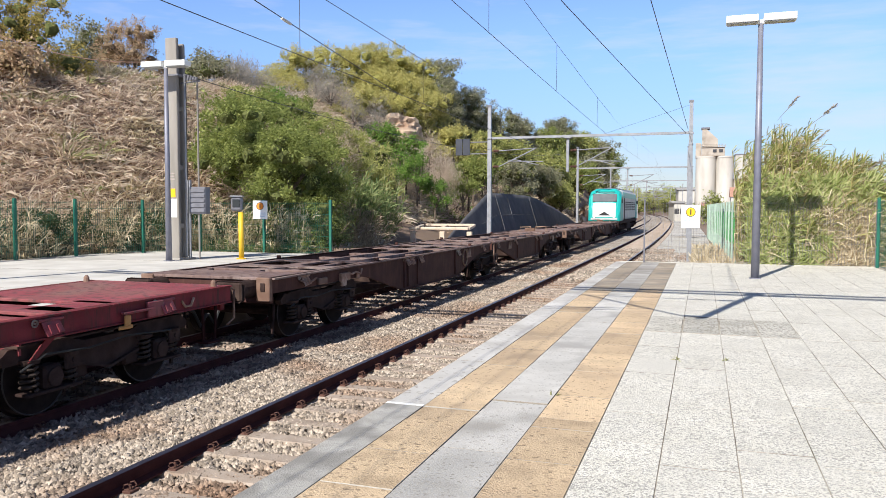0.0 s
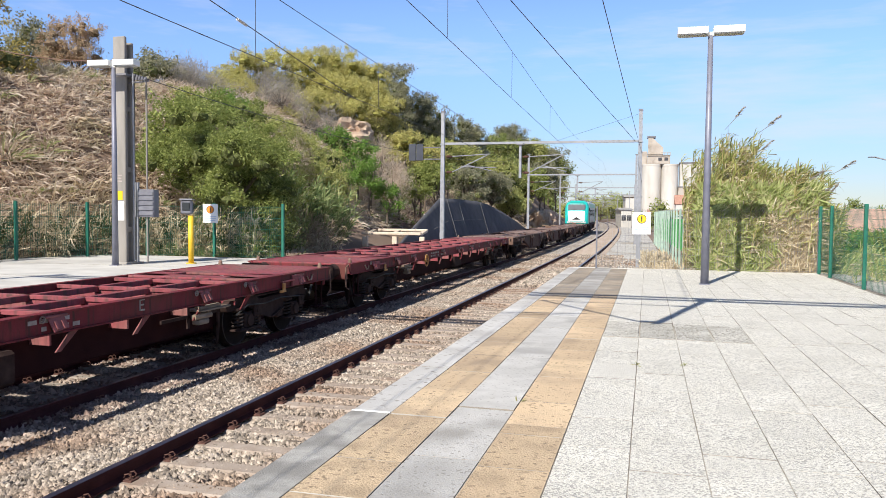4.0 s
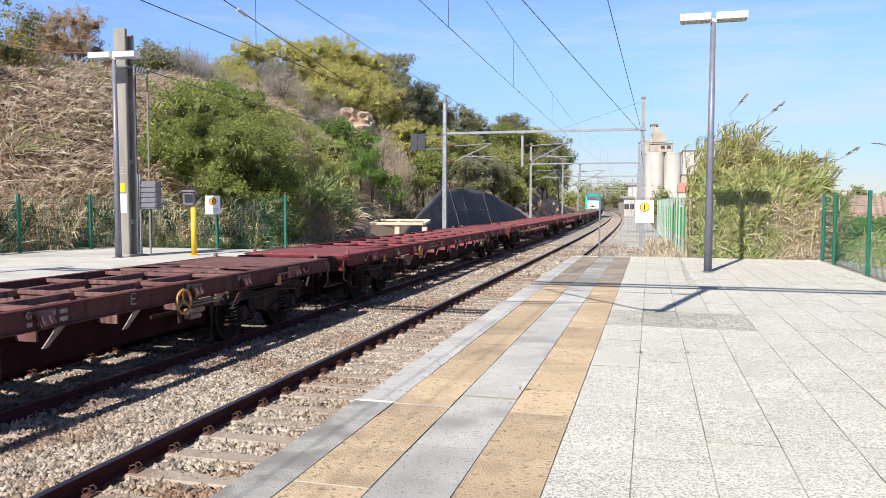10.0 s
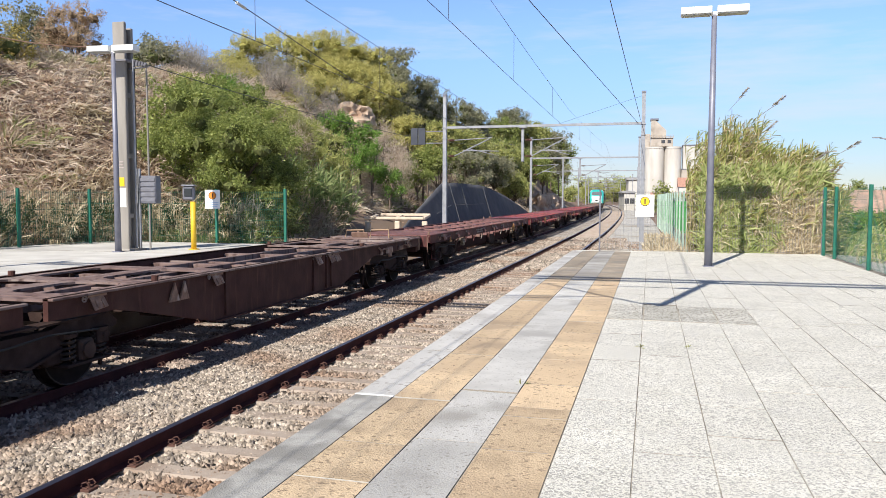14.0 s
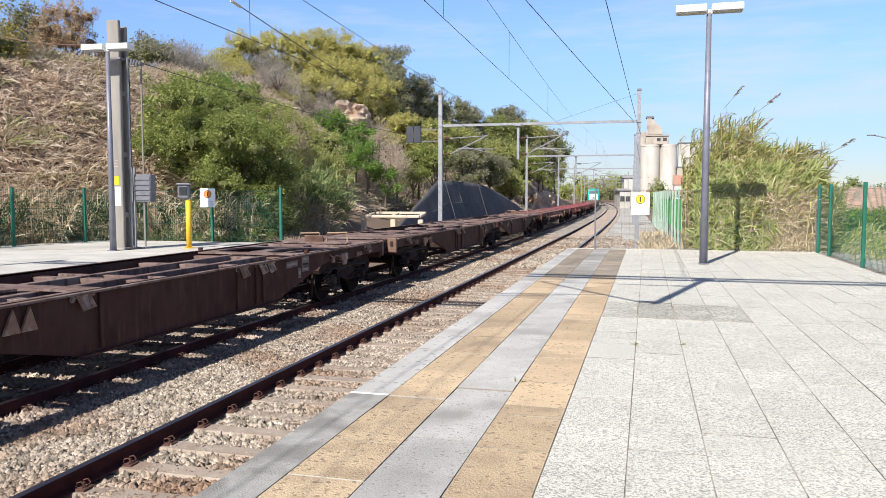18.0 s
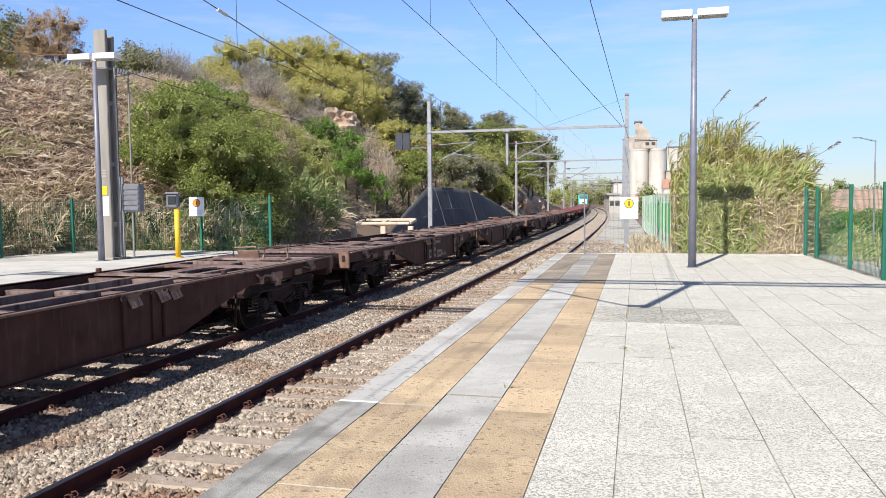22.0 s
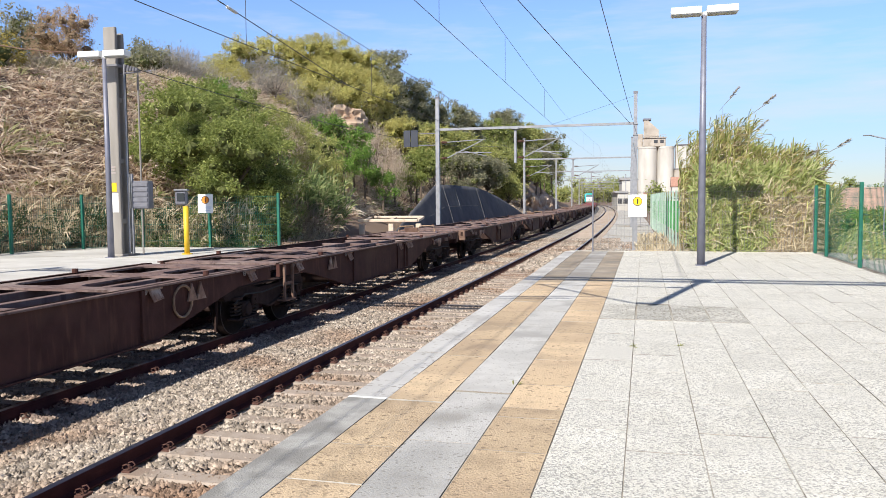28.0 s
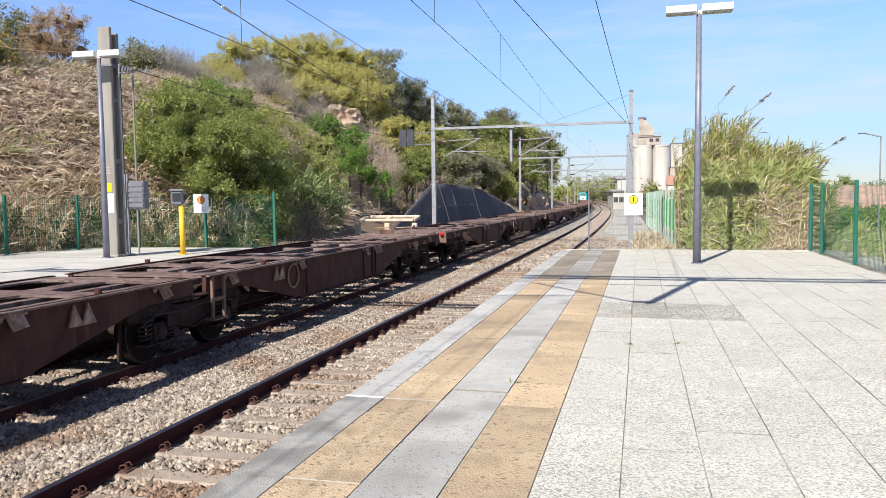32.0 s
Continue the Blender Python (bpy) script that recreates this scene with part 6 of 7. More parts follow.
def wire_run(label, pts, r, material=None):
    bm = B()
    chain(bm, pts, r, 5)
    return tagged(link("overhead_wire", bm, material or M["wire"]), label, "wire", "overhead wires")


HANG = {7.4: 0.47, 38.0: -0.13}         # how far the messenger hangs above or below its usual height


def catenary(cx, z_contact, z_mess, r):
    """Messenger and contact wire over one track, with droppers, span by span."""
    spans = [-22.0, 7.4, 38.0, 68.0, 101.0, 136.0, 172.0, 210.0, 252.0]
    t = thing("overhead_line", "thin dark messenger and contact wires with droppers", "overhead line", group="overhead wires")
    for i, (a, b) in enumerate(zip(spans, spans[1:])):
        zz = 0.2 if i % 2 else -0.2
        za, zb = z_mess + HANG.get(a, 0.0), z_mess + HANG.get(b, 0.0)
        pa, pb = Vector((cx + bend(a) + zz - 0.03, a, za)), Vector((cx + bend(b) - zz, b, zb))
        mess = sagging(pa, pb, 0.10, 28)
        ca, cb = Vector((pa.x, a, z_contact)), Vector((pb.x, b, z_contact))
        bm = B()
        q = r if b < 40 else r * 0.6
        chain(bm, mess, q, 5)
        part("messenger_wire", bm, M["wire"], t)
        bm = B()
        chain(bm, sagging(ca, cb, 0.03, 6), q, 5)
        part("contact_wire", bm, M["wire"], t)
        for k in (6, 13, 22):
            bm = B()
            p = mess[k]
            low_end = ca.lerp(cb, k / 28)
            tube(bm, p, low_end, r * (0.8 if b < 40 else 0.4), seg=4)
            part("dropper", bm, M["wire"], t)
    return t


catenary(T1, 5.05, 6.25, 0.0065)
catenary(T2, 4.87, 6.04, 0.0085)
wire_run("dark jumper wire slanting down to the far contact wire", sagging((T2, 7.4, 6.1), (T2, 19.5, 4.87), 0.0, 4), 0.010)
bm = B()
tube(bm, (T2, 13.4, 5.482), (T2, 13.75, 5.446), 0.03, seg=10)
tagged(link("wire_insulator", bm, M["insulator"]), "pale rod insulator in the feeder wire", "insulator")
wire_run("dark stay wire running to the portal post", sagging((-1.44, 7.4, 7.3), (-0.60, 38, 5.44), 0.0, 2), 0.011)
wire_run("dark stay wire running to the portal beam", sagging((-4.42, 7.4, 7.3), (-0.71, 38, 5.28), 0.0, 2), 0.011)
wire_run("thin stay from the portal post to the wires", sagging((-0.46, 38, 6.6), (-4.6, 38, 5.3), 0.0, 2), 0.006)
wire_run("pale tan cable sagging from the mast up the hill", sagging((-16.1, 20.7, 6.45), (-24.5, 20.5, 8.2), 0.5, 10), 0.016, M["rustbrown"])
wire_run("black cable sagging from the mast along the hill", sagging((-15.9, 20.8, 6.0), (-12.3, 70, 6.6), 0.9, 14), 0.014)


# ---- fences ----
def mesh_fence(label, pts, height, material, dx=0.1, dz=0.2, post_r=0.035, wire=0.006, z0=0.0, group="", post_m=None):
    """Posts at pts with welded mesh panels between them."""
    t = thing("fence", label, "fence", group=group)
    for x, y in pts:
        bm = B()
        box(bm, (x, y, z0 + height / 2 + 0.02), (2 * post_r, 2 * post_r, height + 0.1), 0.008)
        part("post", bm, post_m or material, t)
    for (xa, ya), (xb, yb) in zip(pts, pts[1:]):
        d = math.hypot(xb - xa, yb - ya)
        n = max(2, int(d / dx))
        V, F = [], []

        def strip(p, q):
            k = len(V)
            p, q = Vector(p), Vector(q)
            u = (q - p).normalized()
            a = u.cross(Vector((0.3, 0.5, 0.81))).normalized() * wire
            b = u.cross(a).normalized() * wire
            for c in (p, q):
                V.extend([c + a, c - a * 0.5 + b * 0.87, c - a * 0.5 - b * 0.87])
            F.extend([(k, k + 1, k + 4, k + 3), (k + 1, k + 2, k + 5, k + 4), (k + 2, k, k + 3, k + 5)])

        for i in range(1, n):
            u = i / n
            strip((xa + (xb - xa) * u, ya + (yb - ya) * u, z0 + 0.04), (xa + (xb - xa) * u, ya + (yb - ya) * u, z0 + height))
        for j in range(int(height / dz) + 1):
            z = z0 + 0.06 + j * dz
            strip((xa, ya, z), (xb, yb, z))
        me = bpy.data.meshes.new("mesh_panel")
        me.from_pydata(V, [], F)
        me.materials.append(material)
        o = new("mesh_panel", me)
        o.parent = t
    return t


mesh_fence("dark green welded mesh fence at the old platform's end", [(-21.0, 13.5), (-21.0, 16.2), (-20.75, 18.6), (-20.5, 20.85), (-19.75, 23.35), (-18.2, 24.7), (-15.6, 25.05), (-12.6, 24.65)], 1.92, M["green"], 0.08, 0.2, 0.045, 0.0055)
mesh_fence("green welded mesh fence along the platform's outer side", [(4.93, 24.65), (4.97, 23.4), (4.95, 19.8), (4.95, 17.2), (4.95, 14.5), (4.95, 11.8), (4.95, 8.0), (4.95, 4.0)], 1.95, M["green"], 0.09, 0.2, 0.042, 0.0035)
mesh_fence("galvanised mesh fence closing the platform's end", [(-1.6, 24.6), (1.75, 24.75), (4.9, 24.7)], 1.9, M["galv"], 0.08, 0.2, 0.025, 0.0035, post_m=M["sheet_grey"])

# green slatted fence that runs on beside the track
gf = thing("fence", "bright green slatted fence running on beside the track", "fence")
bm = B()
box(bm, (0, 0, 0.78), (0.02, 0.11, 1.42), 0.004)
slat = part("slat", bm, M["green_pale"], gf)


def fence_x(y):
    return 1.72 - 0.024 * (y - 26)


slat.location = (fence_x(26.6), 26.6, 0.1)
for k in range(1, 150):
    y = 26.6 + k * 0.315
    share("slat", slat, pose(fence_x(y), y, 0.1 - 0.004 * (y - 26), 0, 0, random.uniform(55, 75)), gf)
for k in range(19):
    y = 26.5 + k * 2.5
    bm = B()
    box(bm, (fence_x(y) - 0.07, y, 0.52), (0.10, 0.08, 3.0), 0.008)
    part("post", bm, M["post_pale"], gf)
for z in (0.4, 1.7):
    bm = B()
    bar(bm, (fence_x(26.5) + 0.05, 26.5, z), (fence_x(73.5) + 0.05, 73.5, z - 0.19), 0.04, 0.05)
    part("rail", bm, M["green"], gf)

# ---- things between hill and tracks ----
cream = thing("concrete_trestle", "cream painted steel trestle lying by the bank", "trestle", pose(-14.15, 42.0, -0.25, 0, 0, 6))
for x in (-1.75, 0.0, 1.6):
    bm = B()
    box(bm, (x, -0.25, 0.28), (0.3, 0.3, 0.62), 0.03)
    part("leg", bm, M["cream"], cream)
bm = B()
box(bm, (-0.2, -0.25, 0.76), (3.5, 0.34, 0.17), 0.03)
part("front_beam", bm, M["cream"], cream)
bm = B()
box(bm, (0.2, 1.0, 0.93), (3.0, 0.3, 0.16), 0.03)
part("rear_beam", bm, M["cream"], cream)
for x in (-1.6, -0.1, 1.5):
    bm = B()
    bar(bm, (x, -0.2, 0.74), (x + 0.1, 1.0, 0.9), 0.22, 0.13)
    part("cross_beam", bm, M["cream"], cream)

# the grey sprayed bank: a flat-topped sloping face
bank = thing("retaining_bank", "dark grey sprayed-concrete bank at the hill's foot", "bank")


BANK_TOP = [(42.0, -0.93), (47.3, 0.39), (49.6, 0.94), (52.1, 1.51), (55.0, 2.17), (58.1, 2.88), (64.0, 2.94), (72.0, 2.88), (76.0, 2.65), (83.0, 1.92), (90.0, 0.85), (96.7, -0.35), (99.5, -0.93)]


def bank_point(u, v):
    """On the face: u along it, v up it."""
    y = 42.0 + 57.5 * u
    h = lerp_table(BANK_TOP, y) + 0.95
    return Vector((-14.55 - 0.34 * h * v + 0.03 * noise.noise((y * 0.35, v * 3, 2.0)), y, -0.95 + h * v ** 0.95))


bm = B()
cols = []
for i in range(61):
    col = [bm.verts.new(bank_point(i / 60, j / 10)) for j in range(11)]
    p = bank_point(i / 60, 1.0)
    for dx, dz in ((0.12, -0.02), (0.3, -0.25), (0.5, -1.1)):
        col.append(bm.verts.new((p.x - dx, p.y, max(-1.0, p.z + dz))))
    cols.append(col)
for a, b in zip(cols, cols[1:]):
    for j in range(13):
        bm.faces.new((a[j], b[j], b[j + 1], a[j + 1]))
part("face", bm, M["tarp"], bank, smooth=True)
for u, v0, v1 in ((0.30, 0.1, 0.98), (0.37, 0.45, 0.98), (0.52, 0.1, 0.98)):
    bm = B()
    chain(bm, [bank_point(u + 0.012 * k / 10, v0 + (v1 - v0) * k / 10) + Vector((0.02, 0, 0.01)) for k in range(11)], 0.018, 5)
    part("seam", bm, M["tarp_seam"], bank)
for u0, u1 in ((0.20, 0.22), (0.24, 0.28), (0.313, 0.454), (0.473, 0.50)):
    bm = B()
    chain(bm, [bank_point(u0 + (u1 - u0) * k / 6, 0.52) + Vector((0.02, 0, 0.01)) for k in range(7)], 0.02, 5)
    part("seam", bm, M["tarp_seam"], bank)
# loose stones spilt along the bank's near edge
for k in range(12):
    q = random.random()
    p = bank_point(0.04 + 0.22 * q, 1.0)
    bm = B()
    bmesh.ops.create_icosphere(bm, subdivisions=1, radius=random.uniform(0.04, 0.09))
    for v in bm.verts:
        v.co *= random.uniform(0.6, 1.3)
        v.co.z *= 0.6
    o = part("loose_stone", bm, M["rock" if k % 3 else "concrete"], bank)
    o.location = (p.x - random.uniform(-0.05, 0.5), p.y - random.uniform(0.0, 0.9), p.z + random.uniform(-0.12, 0.05))

# ---- rock faces on the hill ----
def rock_face(label, x, y, z, sx, sy, sz, seed, turn=0):
    """A craggy outcrop with upright cracks and ledges."""
    bm = B()
    bmesh.ops.create_icosphere(bm, subdivisions=4, radius=1.0)
    for v in bm.verts:
        d = v.co.normalized()
        k = 1 + 0.35 * noise.noise(d * 1.7 + Vector((seed, 0, 0))) - 0.30 * abs(noise.noise(Vector((d.x * 5, d.y * 5, d.z * 1.2 + seed)))) - 0.12 * abs(noise.noise(Vector((d.x * 3, d.y * 3, d.z * 9 + seed))))
        v.co = Vector((d.x * sx * k, d.y * sy * k, d.z * sz * k))
    ob = link("rock_face", bm, M["rock"])
    ob.matrix_basis = pose(x, y, z, 0, 0, turn)
    return tagged(ob, label, "rock")


rock_face("bare orange sandstone scar high on the hillside", -26.3, 65.5, 8.5, 1.9, 2.8, 1.9, 2.0, -20)
rock_face("pale sandy rock outcrop at the foot of the hill", -16.2, 119.0, 0.2, 1.8, 9.0, 2.5, 6.0)
rock_face("pale sandy rock outcrop beside the siding", -17.4, 140.0, 0.4, 2.0, 10.0, 2.2, 9.0)


# ---- far buildings ----
def silo_group():
    t = thing("grain_silo", "tall pale concrete grain silos with a head house", "silo", pose(0, 340, 0))
    for x, r in ((1.05, 4.05), (8.5, 3.5)):
        bm = B()
        tube(bm, (x, 0, -3), (x, 0, 22.6), r, seg=40)
        part("silo_tower", bm, M["silo"], t, smooth=False)
        bm = B()
        tube(bm, (x, 0, 22.6), (x, 0, 23.3), r + 0.15, seg=40)
        part("rim", bm, M["silo"], t)
    bm = B()
    box(bm, (3.8, 0, 25.1), (9.2, 6.0, 3.6), 0.15)
    box(bm, (-2.0, 0.5, 26.0), (2.2, 4.0, 5.6), 0.15)
    hh = part("head_house", bm, M["silo_tan"], t, "tan concrete head house")
    bm = B()
    prism(bm, [(-2.4, 26.9), (2.4, 26.9), (2.4, 34.4), (-2.4, 34.4)], -0.6, 1.2)
    v = [bm.verts.new(p) for q in (-2.4, 2.4) for p in ((1.2, q, 26.9), (5.6, q, 26.9), (5.6, q, 30.2), (1.2, q, 34.4))]
    bm.faces.new(v[:4])
    bm.faces.new(v[4:][::-1])
    for i in range(4):
        bm.faces.new((v[i], v[4 + i], v[4 + (i + 1) % 4], v[(i + 1) % 4]))
    part("elevator_tower", bm, M["silo_tan"], t)
    bm = B()
    box(bm, (0.7, 0, 34.8), (3.4, 5.2, 0.8), 0.1)
    part("cap", bm, M["sheet_grey"], t)
    for x in (4.4, 6.9):
        bm = B()
        box(bm, (x, -3.05, 25.4), (1.5, 0.14, 1.3))
        part("window", bm, M["window"], hh)
    bm = B()
    for z in (27.5, 28.1):
        chain(bm, [(-0.8, -3.2, z), (8.6, -3.2, z)], 0.09)
    for k in range(9):
        tube(bm, (-0.8 + k * 1.17, -3.2, 26.9), (-0.8 + k * 1.17, -3.2, 28.1), 0.07, seg=4)
    box(bm, (3.9, -3.0, 26.95), (9.8, 0.9, 0.2))
    part("railing", bm, M["silo_tan"], t)
    bm = B()
    box(bm, (17.8, 6, 10.0), (10.4, 10, 27.6), 0.2)
    part("annex", bm, M["wall_white"], t)
    bm = B()
    box(bm, (17.8, 6, 24.0), (10.8, 10.4, 0.5), 0.05)
    part("annex_roof", bm, M["sheet_grey"], t)
    bm = B()
    box(bm, (14.5, -1.5, 5.0), (5.0, 5.0, 17.0), 0.1)
    part("stair_tower", bm, M["silo_tan"], t)
    bm = B()
    box(bm, (14.5, -1.5, 13.7), (5.4, 5.4, 0.4), 0.05)
    part("annex_roof", bm, M["sheet_grey"], t)
    return t


silo_group()


def house(label, x, y, z, w, d, h, rh, turn=0, wall="wall_white", roof="roof", wins=3):
    t = thing("house", label, "house", pose(x, y, z, 0, 0, turn))
    bm = B()
    box(bm, (0, 0, h / 2), (w, d, h), 0.05)
    wl_ = part("wall", bm, M[wall], t)
    bm = B()
    o = 0.35
    v = [bm.verts.new(p) for p in ((-w / 2 - o, -d / 2 - o, h), (w / 2 + o, -d / 2 - o, h), (w / 2 + o, d / 2 + o, h), (-w / 2 - o, d / 2 + o, h), (-w / 2 - o, 0, h + rh), (w / 2 + o, 0, h + rh))]
    for f in ((0, 1, 5, 4), (2, 3, 4, 5), (0, 4, 3), (1, 2, 5), (0, 3, 2, 1)):
        bm.faces.new([v[i] for i in f])
    part("roof", bm, M[roof], t)
    for k in range(wins):
        bm = B()
        box(bm, (-w / 2 + w * (k + 0.5) / wins, -d / 2 - 0.02, h * 0.55), (0.9, 0.06, 1.1), 0.01)
        part("window", bm, M["window"], wl_)
    return t


house("low red-roofed building in front of the silos", 14.2, 300, -1, 9, 10, 6.8, 3.6, 0)
house("long white-walled shed below the silos", 13.0, 262, -1, 26, 8, 3.2, 1.4, 0, wins=6)
house("pale station building beside the curve", -4.2, 205, -1, 3.8, 16, 7.2, 0.8, 4, wins=2, roof="hut")
house("low pale railway hut beside the curve", -5.2, 172, -1, 2.2, 16, 3.8, 0.5, 6, wins=2, roof="hut")
house("low farmhouse with an old faded terracotta roof", 20.4, 80, -2.6, 5.2, 7, 3.0, 2.1, -4, wins=2, wall="wall_beige", roof="roof_faded")
house("small cottage with a terracotta roof", 34.0, 104, -2.6, 9, 8, 2.6, 1.5, 10, wins=2)

sl = thing("street_lamp", "slender pale road lamp beyond the side fence", "lamp", pose(12.15, 44.5, -2.4))
bm = B()
tube(bm, (0, 0, 0), (0, 0, 7.1), 0.05, 0.03, 10)
part("pole", bm, M["galv"], sl)
bm = B()
tube(bm, (0, 0, 7.05), (-0.75, 0, 7.25), 0.035, seg=6)
part("arm", bm, M["galv"], sl)
bm = B()
box(bm, (-0.9, 0, 7.26), (0.4, 0.14, 0.06), 0.02)
part("lamp_head", bm, M["galv"], sl)

# concrete cover by the coping
cv = thing("cable_cover", "two small concrete covers on the ballast by the platform", "cover", pose(-3.05, 16.2, -0.74, 0, 0, 3))
for dy in (0, 0.75):
    bm = B()
    box(bm, (0, dy, 0), (0.42, 0.5, 0.1), 0.01)
    part("slab", bm, M["concrete"], cv)

# ---- plants ----
def limbs(parent, base, blobs, r, rise=0.5):
    """A tapered trunk from base that forks into a limb for every clump."""
    base = Vector(base)
    cx = Vector(np.array(blobs, float)[:, :3].mean(0))
    fork = base.lerp(cx, rise)
    bm = B()
    tube(bm, base - Vector((0, 0, 0.3)), fork, r, r * 0.7, 8)
    part("trunk", bm, M["bark"], parent)
    bm = B()
    for b in blobs[:10]:
        tube(bm, fork, b[:3], r * 0.45, r * 0.12, 6)
    part("limb", bm, M["bark"], parent)


def plant(name, label, category, x, y, blobs, leaves, size, material, trunk=0.0, group="", width=0.5, up=0.3, droop=0.4, zbase=None, flat=False):
    z = ground_z(x, y) if zbase is None else zbase
    t = thing(name, label, category, pose(x, y, z), group=group)
    if trunk:
        limbs(t, (0, 0, 0), blobs, trunk)
    foliage("crown", blobs, leaves, size, material, t, up, width, droop, flat=flat)
    return t


def blob_heap(n, rx, ry, h, rmin, rmax, low=0.25, seed=0):
    """Clumps heaped into a rounded, uneven crown."""
    r = random.Random(seed)
    out = []
    for _ in range(n):
        a, q = r.uniform(0, 2 * math.pi), math.sqrt(r.random())
        u, v = q * math.cos(a), q * math.sin(a)
        z = h * (low + (1 - low) * math.sqrt(max(0.0, 1 - q * q)) * r.uniform(0.45, 0.95))
        s = r.uniform(rmin, rmax)
        out.append((u * rx, v * ry, z, s, s, s * r.uniform(0.65, 0.95)))
    return out


# the dense green bush behind the old platform's fence
lobes = []
lobe = random.Random(5)
for _ in range(74):
    q = lobe.random()
    high = 6.7 - 3.4 * max(0.0, q - 0.30) - 1.6 * max(0.0, 0.16 - q) * 6
    r = lobe.uniform(0.42, 0.95)
    lobes.append((-3.1 + 5.7 * q, lobe.uniform(-2.4, 2.0), max(0.5, high * lobe.random() ** 0.55 - r * 0.5), r, r, r * lobe.uniform(0.6, 0.9)))
plant("bush", "tall dense dark green bush behind the fence", "bush", -18.3, 31.0, lobes, 64000, 0.115, M["bush"], 0.16, droop=0.7, flat=True)
plant("bush", "rounded dark green bush on the bank", "bush", -22.3, 33.5, blob_heap(20, 2.2, 2.0, 4.6, 0.6, 1.1, 0.05, 2), 11000, 0.18, M["bush"], 0.1)
for i, (x, y, r, h, k, n) in enumerate([(-20.4, 37.5, 1.4, 2.0, "olive", 3500), (-23.0, 41.0, 1.6, 2.0, "bush_bright", 4000), (-26.5, 44.0, 1.2, 1.4, "bush_bright", 2500), (-28.5, 48.0, 1.2, 1.2, "grey_shrub", 3000), (-22.0, 36.8, 1.2, 1.8, "bush", 3000)]):
    plant("shrub", {"olive": "yellowish shrub among the dry grass", "bush_bright": "fresh green shrub among the dry grass", "grey_shrub": "grey-brown twiggy shrub on the slope", "bush": "dark green shrub on the slope"}[k], "shrub", x, y, blob_heap(12, r, r * 1.2, h, 0.4, 0.75, 0.0, 200 + i), n, 0.19 if k != "grey_shrub" else 0.32, M[k], 0.06, "shrubs on the slope", 0.5 if k != "grey_shrub" else 0.07)

# crowns over the hill: x, y, height of the crown's middle, its radius
def crown(name, label, category, x, y, zc, r, material, group, seed, twig=False):
    """A tree or bush whose rounded crown of small clumps reaches down towards the slope."""
    g = ground_z(x, y)
    rr = random.Random(seed)
    blobs = []
    flat = not twig
    pine = name == "pine_tree"
    for _ in range(22 if pine else 30):
        a, q = rr.uniform(0, 2 * math.pi), math.sqrt(rr.random()) * 0.85
        hi = zc - g + r * 0.60 * math.sqrt(1 - q * q)
        lo = max(0.1, zc - g - (1.5 if y < 58 or x < -22 else 0.75) * r)
        z = hi - (hi - lo) * rr.random() ** 1.5
        s = r * rr.uniform(0.26, 0.50) if pine else r * rr.uniform(0.24, 0.40)
        blobs.append((q * r * math.cos(a), q * r * math.sin(a), z, s, s, s * rr.uniform(0.65, 0.95)))
    size = 0.055 + 0.0021 * y
    plant(name, label, category, x, y, blobs, int(min(10000, max(2600, 2100 * r * r)) * (1.4 if pine else 1.0)), size * (1.7 if twig else 0.72 if pine else 0.9), material, 0.06 + 0.03 * r, group, 0.06 if twig else 0.5, 0.8 if twig else 0.45, 0.1 if twig else 0.4, flat=flat)


for i, (x, y, z, r) in enumerate([(-35.8, 60, 12.2, 1.9), (-36.6, 66, 15.0, 2.2), (-35.1, 70, 16.0, 2.5), (-32.7, 72, 16.2, 2.4), (-30.5, 74, 16.7, 2.3), (-28.8, 76, 15.1, 2.5), (-25.4, 70, 11.2, 2.0), (-29.2, 70, 13.1, 2.5), (-28.4, 63, 10.8, 1.9), (-28.0, 57, 8.7, 1.5), (-35.3, 57, 10.4, 1.6), (-34.2, 60, 11.4, 1.9), (-27.2, 68, 11.0, 1.4), (-21.1, 66, 7.5, 1.7), (-19.4, 66, 6.5, 1.6), (-22.2, 66, 8.1, 1.2)]):
    crown("pine_tree", "broad yellow-green pine on the hill", "tree", x, y, z, r, M["pine"], "pines on the hill", 428 + i, False)
for i, (x, y, z, r) in enumerate([(-28.4, 56, 11.1, 1.9), (-30.4, 57, 12.1, 1.3), (-26.0, 55, 9.7, 1.3), (-25.0, 58, 9.1, 1.1), (-26.3, 70, 10.0, 1.2)]):
    crown("shrub", "grey leafless twiggy shrub on the hillside", "shrub", x, y, z, r * 0.85, M["grey_shrub"], "grey shrubs", 439 + i, True)
for i, (x, y, z, r) in enumerate([(-21.6, 51, 6.6, 1.2), (-20.0, 51, 5.9, 1.2), (-18.8, 50, 4.7, 0.9), (-20.5, 50, 5.2, 1.1), (-18.0, 51.5, 3.0, 0.9)]):
    crown("bush", "fresh bright green bush on the bank", "bush", x, y, z, r, M["bush_bright"], "green bushes on the bank", 640 + i, False)
for i, (x, y, z, r) in enumerate([(-20.3, 46, 4.8, 1.2), (-22.0, 48, 5.8, 0.9), (-19.0, 45, 3.8, 0.9), (-23.9, 50, 6.6, 0.9), (-21.5, 82, 7.7, 2.2), (-19.8, 86, 7.1, 2.4), (-22.0, 80, 8.5, 1.5), (-19.8, 130, 11.5, 3.3), (-19.4, 104, 6.8, 2.8), (-16.8, 96, 3.2, 2.0)]):
    crown("shrub", "yellow-green shrub on the slope", "shrub", x, y, z, r, M["olive"], "yellow-green shrubs", 543 + i, False)
